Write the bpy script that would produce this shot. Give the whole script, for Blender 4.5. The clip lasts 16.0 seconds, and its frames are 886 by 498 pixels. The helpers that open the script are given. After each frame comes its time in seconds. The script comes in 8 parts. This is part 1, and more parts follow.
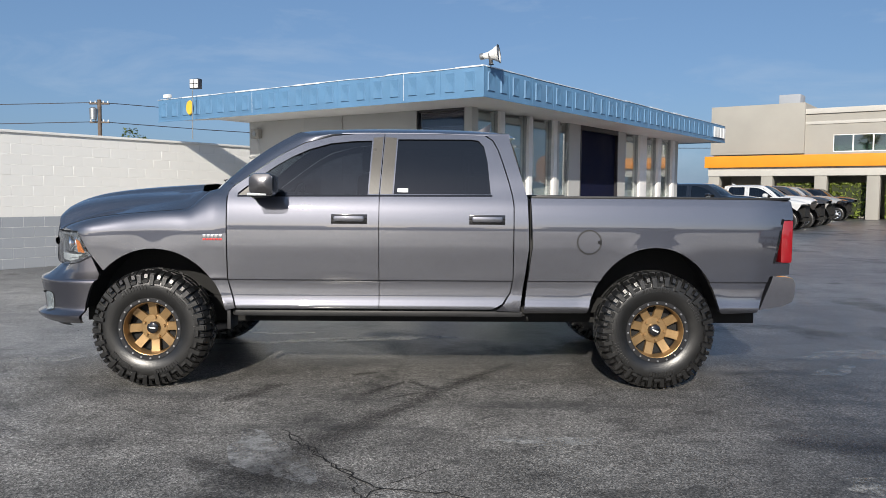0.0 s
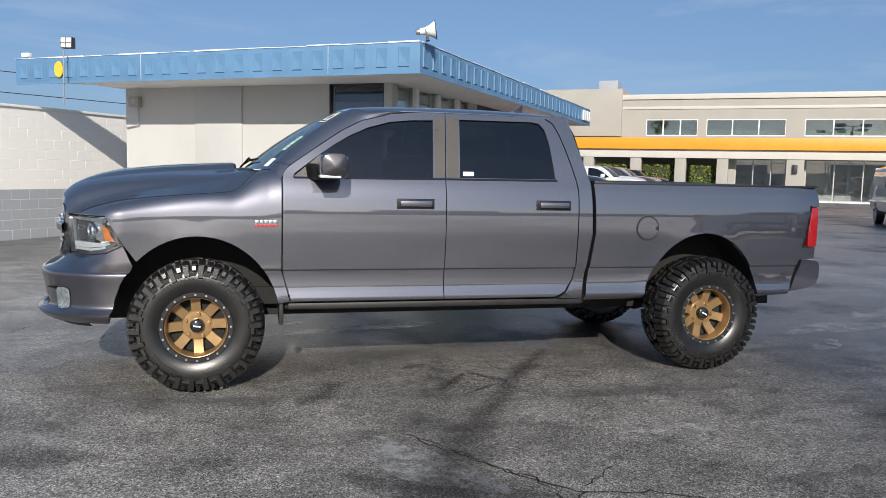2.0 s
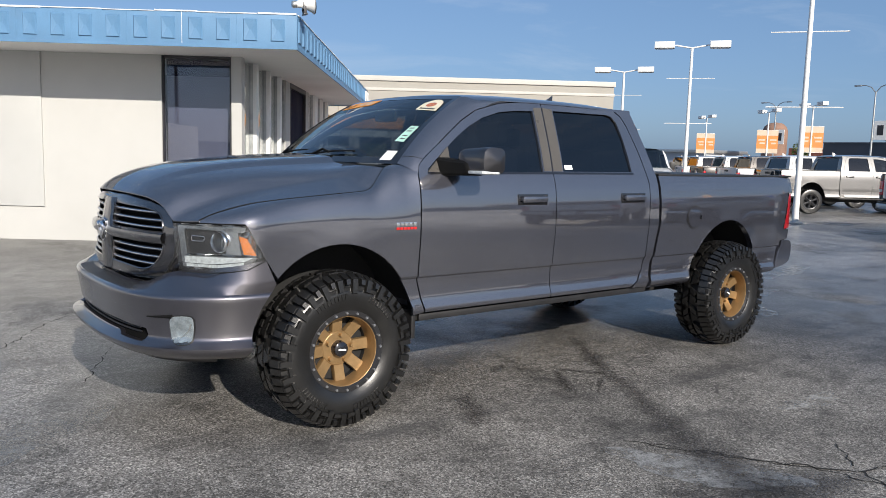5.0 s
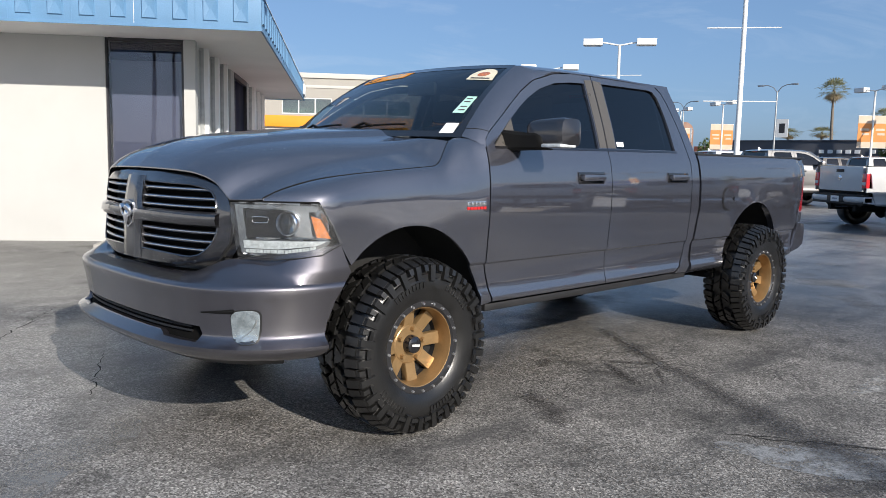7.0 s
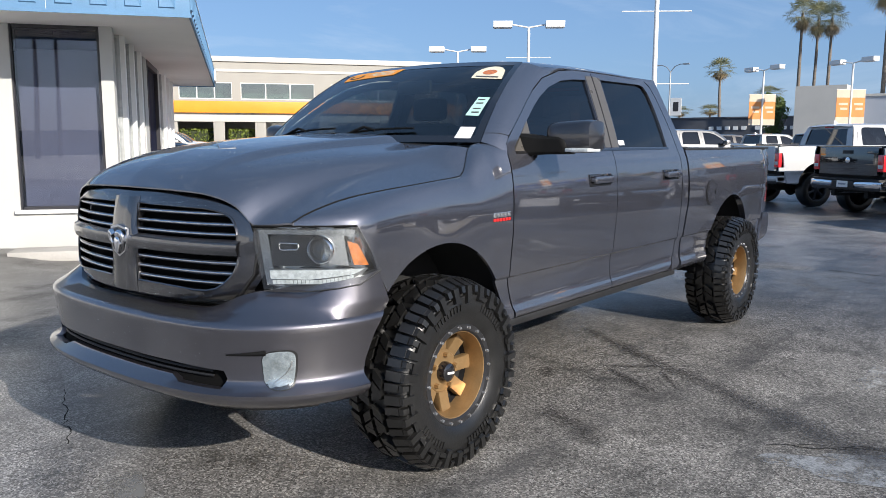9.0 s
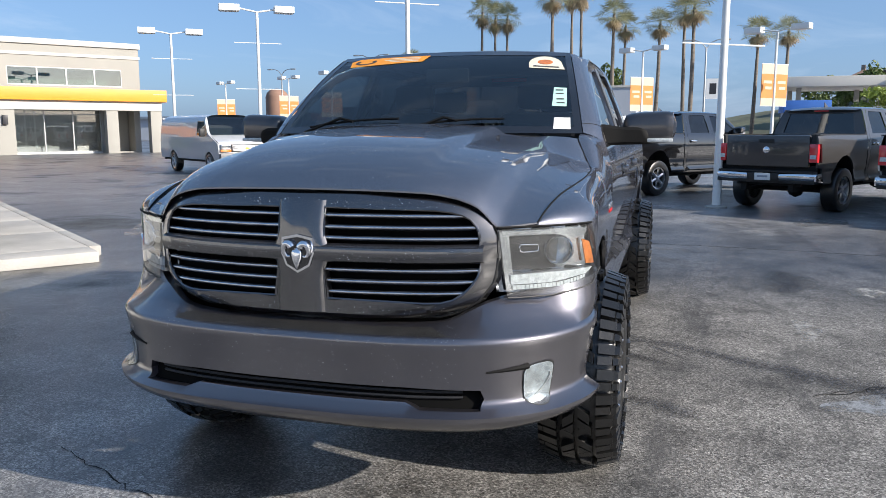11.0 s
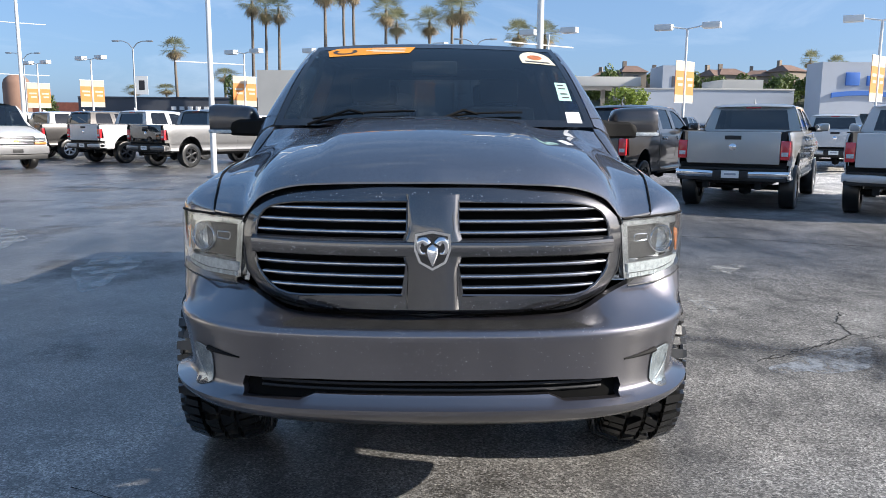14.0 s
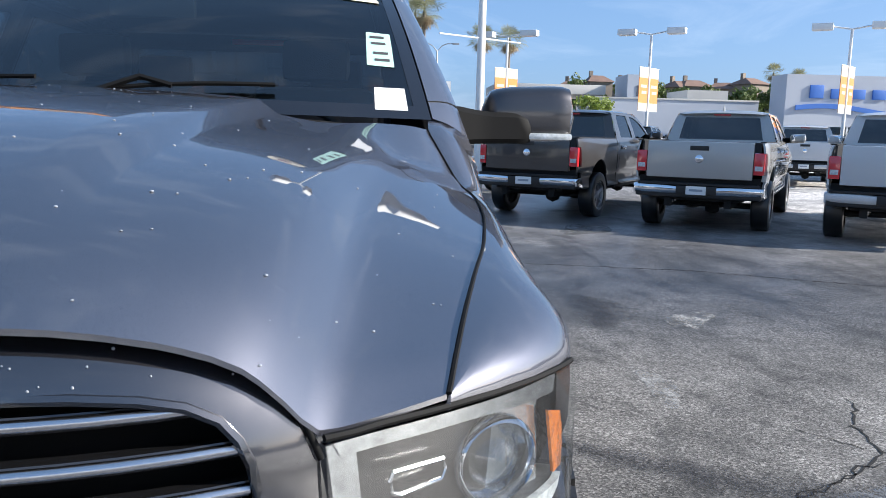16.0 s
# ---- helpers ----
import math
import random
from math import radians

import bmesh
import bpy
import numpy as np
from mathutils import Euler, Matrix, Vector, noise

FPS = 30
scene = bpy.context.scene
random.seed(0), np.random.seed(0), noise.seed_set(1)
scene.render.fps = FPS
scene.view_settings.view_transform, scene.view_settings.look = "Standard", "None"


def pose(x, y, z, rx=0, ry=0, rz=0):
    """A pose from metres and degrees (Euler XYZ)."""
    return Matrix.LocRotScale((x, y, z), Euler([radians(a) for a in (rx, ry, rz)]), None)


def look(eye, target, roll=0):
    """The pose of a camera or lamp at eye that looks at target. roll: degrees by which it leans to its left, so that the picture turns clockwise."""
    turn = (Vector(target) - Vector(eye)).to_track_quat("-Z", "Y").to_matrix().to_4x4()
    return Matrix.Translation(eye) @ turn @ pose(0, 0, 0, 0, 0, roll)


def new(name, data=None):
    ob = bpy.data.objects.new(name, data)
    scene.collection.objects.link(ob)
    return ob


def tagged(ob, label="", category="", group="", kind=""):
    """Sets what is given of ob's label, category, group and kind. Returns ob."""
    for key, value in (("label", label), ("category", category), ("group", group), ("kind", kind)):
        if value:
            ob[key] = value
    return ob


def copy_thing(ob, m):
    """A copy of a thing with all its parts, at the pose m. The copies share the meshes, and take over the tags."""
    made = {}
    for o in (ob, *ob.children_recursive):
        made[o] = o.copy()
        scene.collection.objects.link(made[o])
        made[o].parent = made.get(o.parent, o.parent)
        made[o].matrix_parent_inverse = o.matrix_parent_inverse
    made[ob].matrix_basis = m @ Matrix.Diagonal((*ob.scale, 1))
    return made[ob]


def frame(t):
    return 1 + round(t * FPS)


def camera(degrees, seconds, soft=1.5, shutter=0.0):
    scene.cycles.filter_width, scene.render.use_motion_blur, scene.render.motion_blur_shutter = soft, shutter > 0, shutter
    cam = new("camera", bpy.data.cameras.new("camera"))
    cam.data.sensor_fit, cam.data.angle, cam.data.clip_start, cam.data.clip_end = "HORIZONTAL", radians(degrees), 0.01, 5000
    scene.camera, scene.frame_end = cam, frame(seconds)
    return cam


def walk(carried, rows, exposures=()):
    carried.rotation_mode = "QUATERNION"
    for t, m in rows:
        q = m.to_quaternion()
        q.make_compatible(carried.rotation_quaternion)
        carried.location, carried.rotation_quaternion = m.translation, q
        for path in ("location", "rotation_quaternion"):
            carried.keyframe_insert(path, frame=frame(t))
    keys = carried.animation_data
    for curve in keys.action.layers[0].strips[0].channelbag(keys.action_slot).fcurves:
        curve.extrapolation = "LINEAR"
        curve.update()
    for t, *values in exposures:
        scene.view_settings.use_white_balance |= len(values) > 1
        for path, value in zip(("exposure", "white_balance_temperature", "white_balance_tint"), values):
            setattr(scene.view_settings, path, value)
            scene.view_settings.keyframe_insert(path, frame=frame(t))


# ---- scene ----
cam = camera(59.2, 16.0, 0.6)
PATH = [
    (0, (0.253, -6.851, 1.465), (0.265, -4.856, 1.324), 0.4),
    (0.5, (-0.117, -6.727, 1.483), (-0.015, -4.735, 1.331), 0.7),
    (1, (-0.617, -6.659, 1.491), (-0.395, -4.678, 1.324), 0.9),
    (1.5, (-1.102, -6.524, 1.496), (-0.75, -4.564, 1.311), 1.1),
    (2, (-1.581, -6.359, 1.501), (-1.091, -4.43, 1.304), 1.3),
    (2.5, (-2.082, -6.169, 1.512), (-1.448, -4.284, 1.305), 1.5),
    (3, (-2.503, -5.895, 1.531), (-1.734, -4.061, 1.321), 1.6),
    (3.5, (-2.948, -5.642, 1.549), (-2.052, -3.867, 1.336), 1.6),
    (4, (-3.311, -5.33, 1.558), (-2.297, -3.62, 1.338), 1.7),
    (4.5, (-3.73, -5.057, 1.553), (-2.609, -3.416, 1.328), 1.7),
    (5, (-4.078, -4.778, 1.539), (-2.87, -3.201, 1.305), 1.5),
    (7.5, (-4.45, -3.759, 1.351), (-3.054, -2.346, 1.122), 1.0),
    (8, (-4.428, -3.697, 1.382), (-3.009, -2.307, 1.144), 0.7),
    (8.5, (-4.357, -3.482, 1.456), (-2.892, -2.144, 1.202), 0.4),
    (9, (-4.619, -3.171, 1.493), (-3.077, -1.926, 1.221), 0.1),
    (9.5, (-4.879, -2.773, 1.491), (-3.24, -1.662, 1.204), -0.1),
    (10, (-5.114, -2.309, 1.51), (-3.377, -1.364, 1.214), -0.2),
    (12.5, (-5.537, -0.159, 1.504), (-3.561, -0.072, 1.204), 0.0),
    (13, (-5.565, -0.053, 1.506), (-3.589, -0.031, 1.201), 0.0),
    (13.5, (-5.587, -0.013, 1.507), (-3.611, -0.018, 1.194), 0.3),
    (14, (-5.557, -0.009, 1.502), (-3.582, -0.029, 1.186), 0.4),
    (14.5, (-5.24, -0.118, 1.495), (-3.268, -0.178, 1.17), 1.0),
    (15, (-4.795, -0.325, 1.493), (-2.822, -0.416, 1.176), 1.0),
    (15.5, (-4.135, -0.524, 1.488), (-2.163, -0.642, 1.178), 1.2),
    (16, (-3.452, -0.767, 1.462), (-1.477, -0.871, 1.164), 1.4),
]
walk(cam, [(t, look(eye, target, roll)) for t, eye, target, roll in PATH],
     exposures=[(0.0, 0.27, 6420, 9), (2.5, 0.36, 6450, 10), (5.0, 0.46, 6470, 10), (9.0, 0.69, 6330, 10), (12.5, 0.90, 6350, 10), (14.5, 0.99, 6350, 10), (16.0, 1.04, 6150, 10)])

# ---- light: low sun from behind the first viewpoint, clear sky ----
SUN = Vector((-0.19, -1.0, 0.485)).normalized()
world = bpy.data.worlds.new("sky")
scene.world = world
world.use_nodes = True
wn, wl = world.node_tree.nodes, world.node_tree.links
wn.clear()
sky = wn.new("ShaderNodeTexSky")
sky.sky_type = 'NISHITA'
sky.sun_disc = False
sky.sun_elevation = math.asin(SUN.z)
sky.sun_rotation = math.atan2(SUN.x, SUN.y)
sky.air_density, sky.dust_density, sky.ozone_density = 0.75, 1.6, 4.0
wbg = wn.new("ShaderNodeBackground")
wbg.inputs["Strength"].default_value = 0.096
wout = wn.new("ShaderNodeOutputWorld")
tint = wn.new("ShaderNodeMixRGB")
tint.blend_type = 'MULTIPLY'
tint.inputs[0].default_value = 1.0
tint.inputs[2].default_value = (1.04, 0.98, 0.95, 1)          # slight valley haze
wl.new(sky.outputs[0], tint.inputs[1])
veil = wn.new("ShaderNodeMixRGB")
veil.inputs[0].default_value = 0.45
veil.inputs[2].default_value = (1.48, 2.72, 4.6, 1)          # even blue veil over the whole sky
wl.new(tint.outputs[0], veil.inputs[1])
wco = wn.new("ShaderNodeTexCoord")
wmap = wn.new("ShaderNodeMapping")
wmap.inputs["Scale"].default_value = (1.6, 1.6, 7.0)
wl.new(wco.outputs["Generated"], wmap.inputs["Vector"])
wisp = wn.new("ShaderNodeTexNoise")
wisp.inputs["Scale"].default_value = 2.2
wisp.inputs["Detail"].default_value = 7.0
wisp.inputs["Roughness"].default_value = 0.62
wisp.inputs["Distortion"].default_value = 0.6
wl.new(wmap.outputs[0], wisp.inputs["Vector"])
thin = wn.new("ShaderNodeMapRange")                            # thin high cloud
thin.inputs["From Min"].default_value, thin.inputs["From Max"].default_value = 0.52, 0.80
thin.inputs["To Max"].default_value = 0.34
wl.new(wisp.outputs["Fac"], thin.inputs["Value"])
cloud = wn.new("ShaderNodeMixRGB")
cloud.inputs[2].default_value = (4.6, 5.3, 6.3, 1)
wl.new(thin.outputs[0], cloud.inputs[0])
wl.new(veil.outputs[0], cloud.inputs[1])
wl.new(cloud.outputs[0], wbg.inputs["Color"])
wl.new(wbg.outputs[0], wout.inputs["Surface"])
sun_data = bpy.data.lights.new("sun", 'SUN')
sun_data.energy, sun_data.angle, sun_data.color = 4.3, radians(0.53), (1.0, 0.92, 0.81)
sun = new("sun", sun_data)
sun.matrix_world = look(SUN * 50, (0, 0, 0))

# ---- materials ----
def base_mat(name):
    m = bpy.data.materials.new(name)
    m.use_nodes = True
    nt = m.node_tree
    return m, nt.nodes, nt.links, nt.nodes["Principled BSDF"]


def noise_node(n, l, co, scale, detail=4.0, rough=0.55):
    t = n.new("ShaderNodeTexNoise")
    t.inputs["Scale"].default_value = scale
    t.inputs["Detail"].default_value = detail
    t.inputs["Roughness"].default_value = rough
    l.new(co, t.inputs["Vector"])
    return t


def ramp(n, l, fac, stops):
    r = n.new("ShaderNodeValToRGB")
    e = r.color_ramp.elements
    while len(e) < len(stops):
        e.new(0.5)
    for k, (pos, col) in zip(e, stops):
        k.position = pos
        k.color = (*col, 1) if len(col) == 3 else col
    l.new(fac, r.inputs["Fac"])
    return r


def grey(v):
    return (v, v, v)


def surface(name, col, rough=0.5, metal=0.0, vary=0.12, scale=2.0, fine=60.0, bump=0.1, coat=0.0, dirt=0.0, spec=0.5, coat_rough=0.03):
    """A surface with broad tone changes, fine grain and slight relief."""
    m, n, l, b = base_mat(name)
    co = n.new("ShaderNodeTexCoord").outputs["Object"]
    a = noise_node(n, l, co, scale)
    f = noise_node(n, l, co, fine, 3.0)
    lo = tuple(max(0.0, c * (1 - vary)) for c in col)
    hi = tuple(min(1.0, c * (1 + vary)) for c in col)
    r = ramp(n, l, a.outputs["Fac"], [(0.3, lo), (0.7, hi)])
    mix = n.new("ShaderNodeMixRGB")
    mix.blend_type = 'OVERLAY'
    mix.inputs["Fac"].default_value = min(1.0, vary * 1.2)
    l.new(r.outputs[0], mix.inputs[1])
    l.new(f.outputs["Fac"], mix.inputs[2])
    out = mix.outputs[0]
    if dirt > 0:
        d = noise_node(n, l, co, scale * 0.6, 8.0, 0.7)
        dr = ramp(n, l, d.outputs["Fac"], [(0.52, grey(0)), (0.75, grey(dirt))])
        dm = n.new("ShaderNodeMixRGB")
        dm.inputs[2].default_value = (0.16, 0.14, 0.11, 1)
        l.new(dr.outputs[0], dm.inputs["Fac"])
        l.new(out, dm.inputs[1])
        out = dm.outputs[0]
    l.new(out, b.inputs["Base Color"])
    rr = n.new("ShaderNodeMapRange")
    rr.inputs["To Min"].default_value = max(0.0, rough * 0.8)
    rr.inputs["To Max"].default_value = min(1.0, rough * 1.2)
    l.new(a.outputs["Fac"], rr.inputs["Value"])
    l.new(rr.outputs[0], b.inputs["Roughness"])
    b.inputs["Metallic"].default_value = metal
    b.inputs["Specular IOR Level"].default_value = spec
    b.inputs["Coat Weight"].default_value = coat
    b.inputs["Coat Roughness"].default_value = coat_rough
    if bump > 0:
        bp = n.new("ShaderNodeBump")
        bp.inputs["Strength"].default_value = bump
        bp.inputs["Distance"].default_value = 0.004
        l.new(f.outputs["Fac"], bp.inputs["Height"])
        l.new(bp.outputs[0], b.inputs["Normal"])
    return m


def plain(name, col, rough=0.4, metal=0.0, coat=0.0, spec=0.5):
    m, n, l, b = base_mat(name)
    b.inputs["Base Color"].default_value = (*col, 1)
    b.inputs["Roughness"].default_value = rough
    b.inputs["Metallic"].default_value = metal
    b.inputs["Coat Weight"].default_value = coat
    b.inputs["Specular IOR Level"].default_value = spec
    return m


def glass(name, tint, rough=0.0, through_amount=0.5, ior=1.45, haze=0.0):
    """Thin tinted glass: clear film mixed with a mirror gloss by Fresnel."""
    m, n, l, b = base_mat(name)
    n.remove(b)
    tr = n.new("ShaderNodeBsdfTransparent")
    tr.inputs[0].default_value = (*[c * through_amount for c in tint], 1)
    gl = n.new("ShaderNodeBsdfGlossy")
    gl.inputs["Roughness"].default_value = rough
    lw = n.new("ShaderNodeLayerWeight")
    pw = n.new("ShaderNodeMath")
    pw.operation = 'POWER'
    pw.inputs[1].default_value = 5.0
    l.new(lw.outputs["Facing"], pw.inputs[0])
    fr = n.new("ShaderNodeMapRange")
    fr.inputs["To Min"].default_value = ((ior - 1) / (ior + 1)) ** 2
    l.new(pw.outputs[0], fr.inputs["Value"])
    lw.inputs["Blend"].default_value = 0.5
    mx = n.new("ShaderNodeMixShader")
    l.new(fr.outputs[0], mx.inputs[0])
    l.new(tr.outputs[0], mx.inputs[1])
    l.new(gl.outputs[0], mx.inputs[2])
    out = mx
    if haze > 0:          # fine scratches that scatter a little light
        df = n.new("ShaderNodeBsdfDiffuse")
        df.inputs["Color"].default_value = (0.78, 0.82, 0.80, 1)
        co = n.new("ShaderNodeTexCoord").outputs["Object"]
        hz = ramp(n, l, noise_node(n, l, co, 9.0, 5.0).outputs["Fac"], [(0.35, grey(haze * 0.5)), (0.7, grey(haze * 1.5))])
        out = n.new("ShaderNodeMixShader")
        l.new(hz.outputs[0], out.inputs[0])
        l.new(mx.outputs[0], out.inputs[1])
        l.new(df.outputs[0], out.inputs[2])
    l.new(out.outputs[0], n["Material Output"].inputs["Surface"])
    return m


def car_paint(name, col, metal=0.55, rough=0.33, ior=1.42, film=(0.008, 0.04), glint=0.0):
    """Metallic base with flakes under a clear coat, with dried specks; glint: roughness of the flatter flakes."""
    m, n, l, b = base_mat(name)
    co = n.new("ShaderNodeTexCoord").outputs["Object"]
    v = n.new("ShaderNodeTexVoronoi")
    v.inputs["Scale"].default_value = 2600
    l.new(co, v.inputs["Vector"])
    r = ramp(n, l, v.outputs["Color"], [(0.2, tuple(c * 0.9 for c in col)), (0.8, tuple(min(1, c * 1.1) for c in col))])
    d = noise_node(n, l, co, 45.0, 2.0)
    dr = ramp(n, l, d.outputs["Fac"], [(0.72, grey(0.0)), (0.80, grey(0.12))])
    mx = n.new("ShaderNodeMixRGB")
    mx.inputs[2].default_value = (0.3, 0.28, 0.25, 1)
    l.new(dr.outputs[0], mx.inputs["Fac"])
    l.new(r.outputs[0], mx.inputs[1])
    l.new(mx.outputs[0], b.inputs["Base Color"])
    b.inputs["Metallic"].default_value = metal
    b.inputs["Roughness"].default_value = rough
    b.inputs["Specular IOR Level"].default_value = 0.3
    b.inputs["Coat Weight"].default_value = 1.0
    b.inputs["Coat IOR"].default_value = ior
    f = noise_node(n, l, co, 1.5, 5.0)
    cr = n.new("ShaderNodeMapRange")
    cr.inputs["To Min"].default_value, cr.inputs["To Max"].default_value = film
    l.new(f.outputs["Fac"], cr.inputs["Value"])
    l.new(cr.outputs[0], b.inputs["Coat Roughness"])
    if glint:
        g = n.new("ShaderNodeBsdfPrincipled")
        l.new(mx.outputs[0], g.inputs["Base Color"])
        g.inputs["Metallic"].default_value = metal
        g.inputs["Roughness"].default_value = glint
        g.inputs["Specular IOR Level"].default_value = 0.3
        g.inputs["Coat Weight"].default_value = 1.0
        g.inputs["Coat IOR"].default_value = ior
        l.new(cr.outputs[0], g.inputs["Coat Roughness"])
        two = n.new("ShaderNodeMixShader")
        l.new(b.outputs[0], two.inputs[1])
        l.new(g.outputs[0], two.inputs[2])
        l.new(two.outputs[0], n["Material Output"].inputs["Surface"])
    return m


def leaf_mat(name, col, through_amount=0.35):
    """Leaf with sunlight showing through it."""
    m, n, l, b = base_mat(name)
    co = n.new("ShaderNodeTexCoord").outputs["Object"]
    f = noise_node(n, l, co, 0.8, 5.0)
    r = ramp(n, l, f.outputs["Fac"], [(0.3, tuple(c * 0.65 for c in col)), (0.7, tuple(min(1, c * 1.35) for c in col))])
    l.new(r.outputs[0], b.inputs["Base Color"])
    b.inputs["Roughness"].default_value = 0.55
    tr = n.new("ShaderNodeBsdfTranslucent")
    l.new(r.outputs[0], tr.inputs["Color"])
    mx = n.new("ShaderNodeMixShader")
    mx.inputs[0].default_value = through_amount
    l.new(b.outputs[0], mx.inputs[1])
    l.new(tr.outputs[0], mx.inputs[2])
    l.new(mx.outputs[0], n["Material Output"].inputs["Surface"])
    return m


def asphalt_mat():
    m, n, l, b = base_mat("asphalt")
    co = n.new("ShaderNodeTexCoord").outputs["Object"]
    agg = n.new("ShaderNodeTexVoronoi")
    agg.inputs["Scale"].default_value = 125
    l.new(co, agg.inputs["Vector"])
    ac = ramp(n, l, agg.outputs["Color"], [(0.10, (0.034, 0.033, 0.031)), (0.60, (0.160, 0.157, 0.153)), (0.97, (0.38, 0.375, 0.365))])
    big = noise_node(n, l, co, 0.16, 6.0, 0.6)
    mid = noise_node(n, l, co, 1.1, 8.0, 0.65)
    tone = ramp(n, l, mid.outputs["Fac"], [(0.30, grey(0.42)), (0.5, grey(0.98)), (0.72, grey(1.5))])
    t2 = ramp(n, l, big.outputs["Fac"], [(0.35, (0.70, 0.69, 0.67)), (0.65, (1.25, 1.20, 1.12))])
    m1 = n.new("ShaderNodeMixRGB")
    m1.blend_type = 'MULTIPLY'
    m1.inputs[0].default_value = 1
    l.new(ac.outputs[0], m1.inputs[1])
    l.new(tone.outputs[0], m1.inputs[2])
    m2 = n.new("ShaderNodeMixRGB")
    m2.blend_type = 'MULTIPLY'
    m2.inputs[0].default_value = 1
    l.new(m1.outputs[0], m2.inputs[1])
    l.new(t2.outputs[0], m2.inputs[2])
    blot = ramp(n, l, noise_node(n, l, co, 3.1, 9.0, 0.7).outputs["Fac"], [(0.36, grey(0.55)), (0.47, grey(0.96)), (0.62, grey(1.10))])
    grit = ramp(n, l, noise_node(n, l, co, 38.0, 4.0, 0.7).outputs["Fac"], [(0.36, grey(0.74)), (0.5, grey(0.97)), (0.66, grey(1.22))])
    for layer in (blot, grit):
        mk = n.new("ShaderNodeMixRGB")
        mk.blend_type = 'MULTIPLY'
        mk.inputs[0].default_value = 1
        l.new(m2.outputs[0], mk.inputs[1])
        l.new(layer.outputs[0], mk.inputs[2])
        m2 = mk
    # web of hairline cracks, strong in some patches
    wob = noise_node(n, l, co, 1.7, 4.0)
    wm = n.new("ShaderNodeMixRGB")
    wm.inputs[0].default_value = 0.22
    l.new(co, wm.inputs[1])
    l.new(wob.outputs["Color"], wm.inputs[2])
    web = n.new("ShaderNodeTexVoronoi")
    web.feature = 'DISTANCE_TO_EDGE'
    web.inputs["Scale"].default_value = 2.6
    l.new(wm.outputs[0], web.inputs["Vector"])
    wline = ramp(n, l, web.outputs["Distance"], [(0.0, grey(1.0)), (0.012, grey(0.0))])
    wpatch = ramp(n, l, noise_node(n, l, co, 0.38, 3.0).outputs["Fac"], [(0.50, grey(0.0)), (0.60, grey(0.75))])
    wmul = n.new("ShaderNodeMath")
    wmul.operation = 'MULTIPLY'
    l.new(wline.outputs[0], wmul.inputs[0])
    l.new(wpatch.outputs[0], wmul.inputs[1])
    m2b = n.new("ShaderNodeMixRGB")
    m2b.inputs[2].default_value = (0.035, 0.034, 0.033, 1)
    l.new(wmul.outputs[0], m2b.inputs[0])
    l.new(m2.outputs[0], m2b.inputs[1])
    m2 = m2b
    # stretched drip and tyre streaks
    mp = n.new("ShaderNodeMapping")
    mp.inputs["Scale"].default_value = (0.35, 2.2, 1)
    mp.inputs["Rotation"].default_value = (0, 0, radians(35))
    l.new(co, mp.inputs["Vector"])
    st = noise_node(n, l, mp.outputs[0], 1.0, 6.0, 0.6)
    sr = ramp(n, l, st.outputs["Fac"], [(0.54, grey(0.0)), (0.70, grey(0.75))])
    m3 = n.new("ShaderNodeMixRGB")
    m3.inputs[2].default_value = (0.045, 0.044, 0.044, 1)
    l.new(sr.outputs[0], m3.inputs[0])
    l.new(m2.outputs[0], m3.inputs[1])
    # pale dried patches
    pp = noise_node(n, l, co, 0.55, 7.0, 0.62)
    pr = ramp(n, l, pp.outputs["Fac"], [(0.62, grey(0.0)), (0.72, grey(0.45))])
    m4 = n.new("ShaderNodeMixRGB")
    m4.inputs[2].default_value = (0.26, 0.25, 0.235, 1)
    l.new(pr.outputs[0], m4.inputs[0])
    l.new(m3.outputs[0], m4.inputs[1])
    # damp film: washed lot, dry apron on the near side of the truck
    sep = n.new("ShaderNodeSeparateXYZ")
    l.new(co, sep.inputs[0])
    edge = n.new("ShaderNodeMapRange")
    edge.inputs["From Min"].default_value, edge.inputs["From Max"].default_value = -1.2, 0.3
    l.new(sep.outputs["Y"], edge.inputs["Value"])
    front = n.new("ShaderNodeMapRange")
    front.inputs["From Min"].default_value, front.inputs["From Max"].default_value = -2.0, -4.5
    l.new(sep.outputs["X"], front.inputs["Value"])
    back = n.new("ShaderNodeMapRange")
    back.inputs["From Min"].default_value, back.inputs["From Max"].default_value = 1.4, 4.2
    l.new(sep.outputs["X"], back.inputs["Value"])
    mxa = n.new("ShaderNodeMath")
    mxa.operation = 'MAXIMUM'
    l.new(edge.outputs[0], mxa.inputs[0])
    l.new(front.outputs[0], mxa.inputs[1])
    mxb = n.new("ShaderNodeMath")
    mxb.operation = 'MAXIMUM'
    l.new(mxa.outputs[0], mxb.inputs[0])
    l.new(back.outputs[0], mxb.inputs[1])
    wn2 = noise_node(n, l, co, 0.45, 8.0, 0.6)
    wr = ramp(n, l, wn2.outputs["Fac"], [(0.30, grey(0.0)), (0.46, grey(1.0))])
    wet = n.new("ShaderNodeMath")
    wet.operation = 'MULTIPLY'
    street = n.new("ShaderNodeMapRange")
    street.inputs["From Min"].default_value, street.inputs["From Max"].default_value = -6.5, -4.0
    l.new(sep.outputs["Y"], street.inputs["Value"])
    mxc = n.new("ShaderNodeMath")
    mxc.operation = 'MULTIPLY'
    l.new(mxb.outputs[0], mxc.inputs[0])
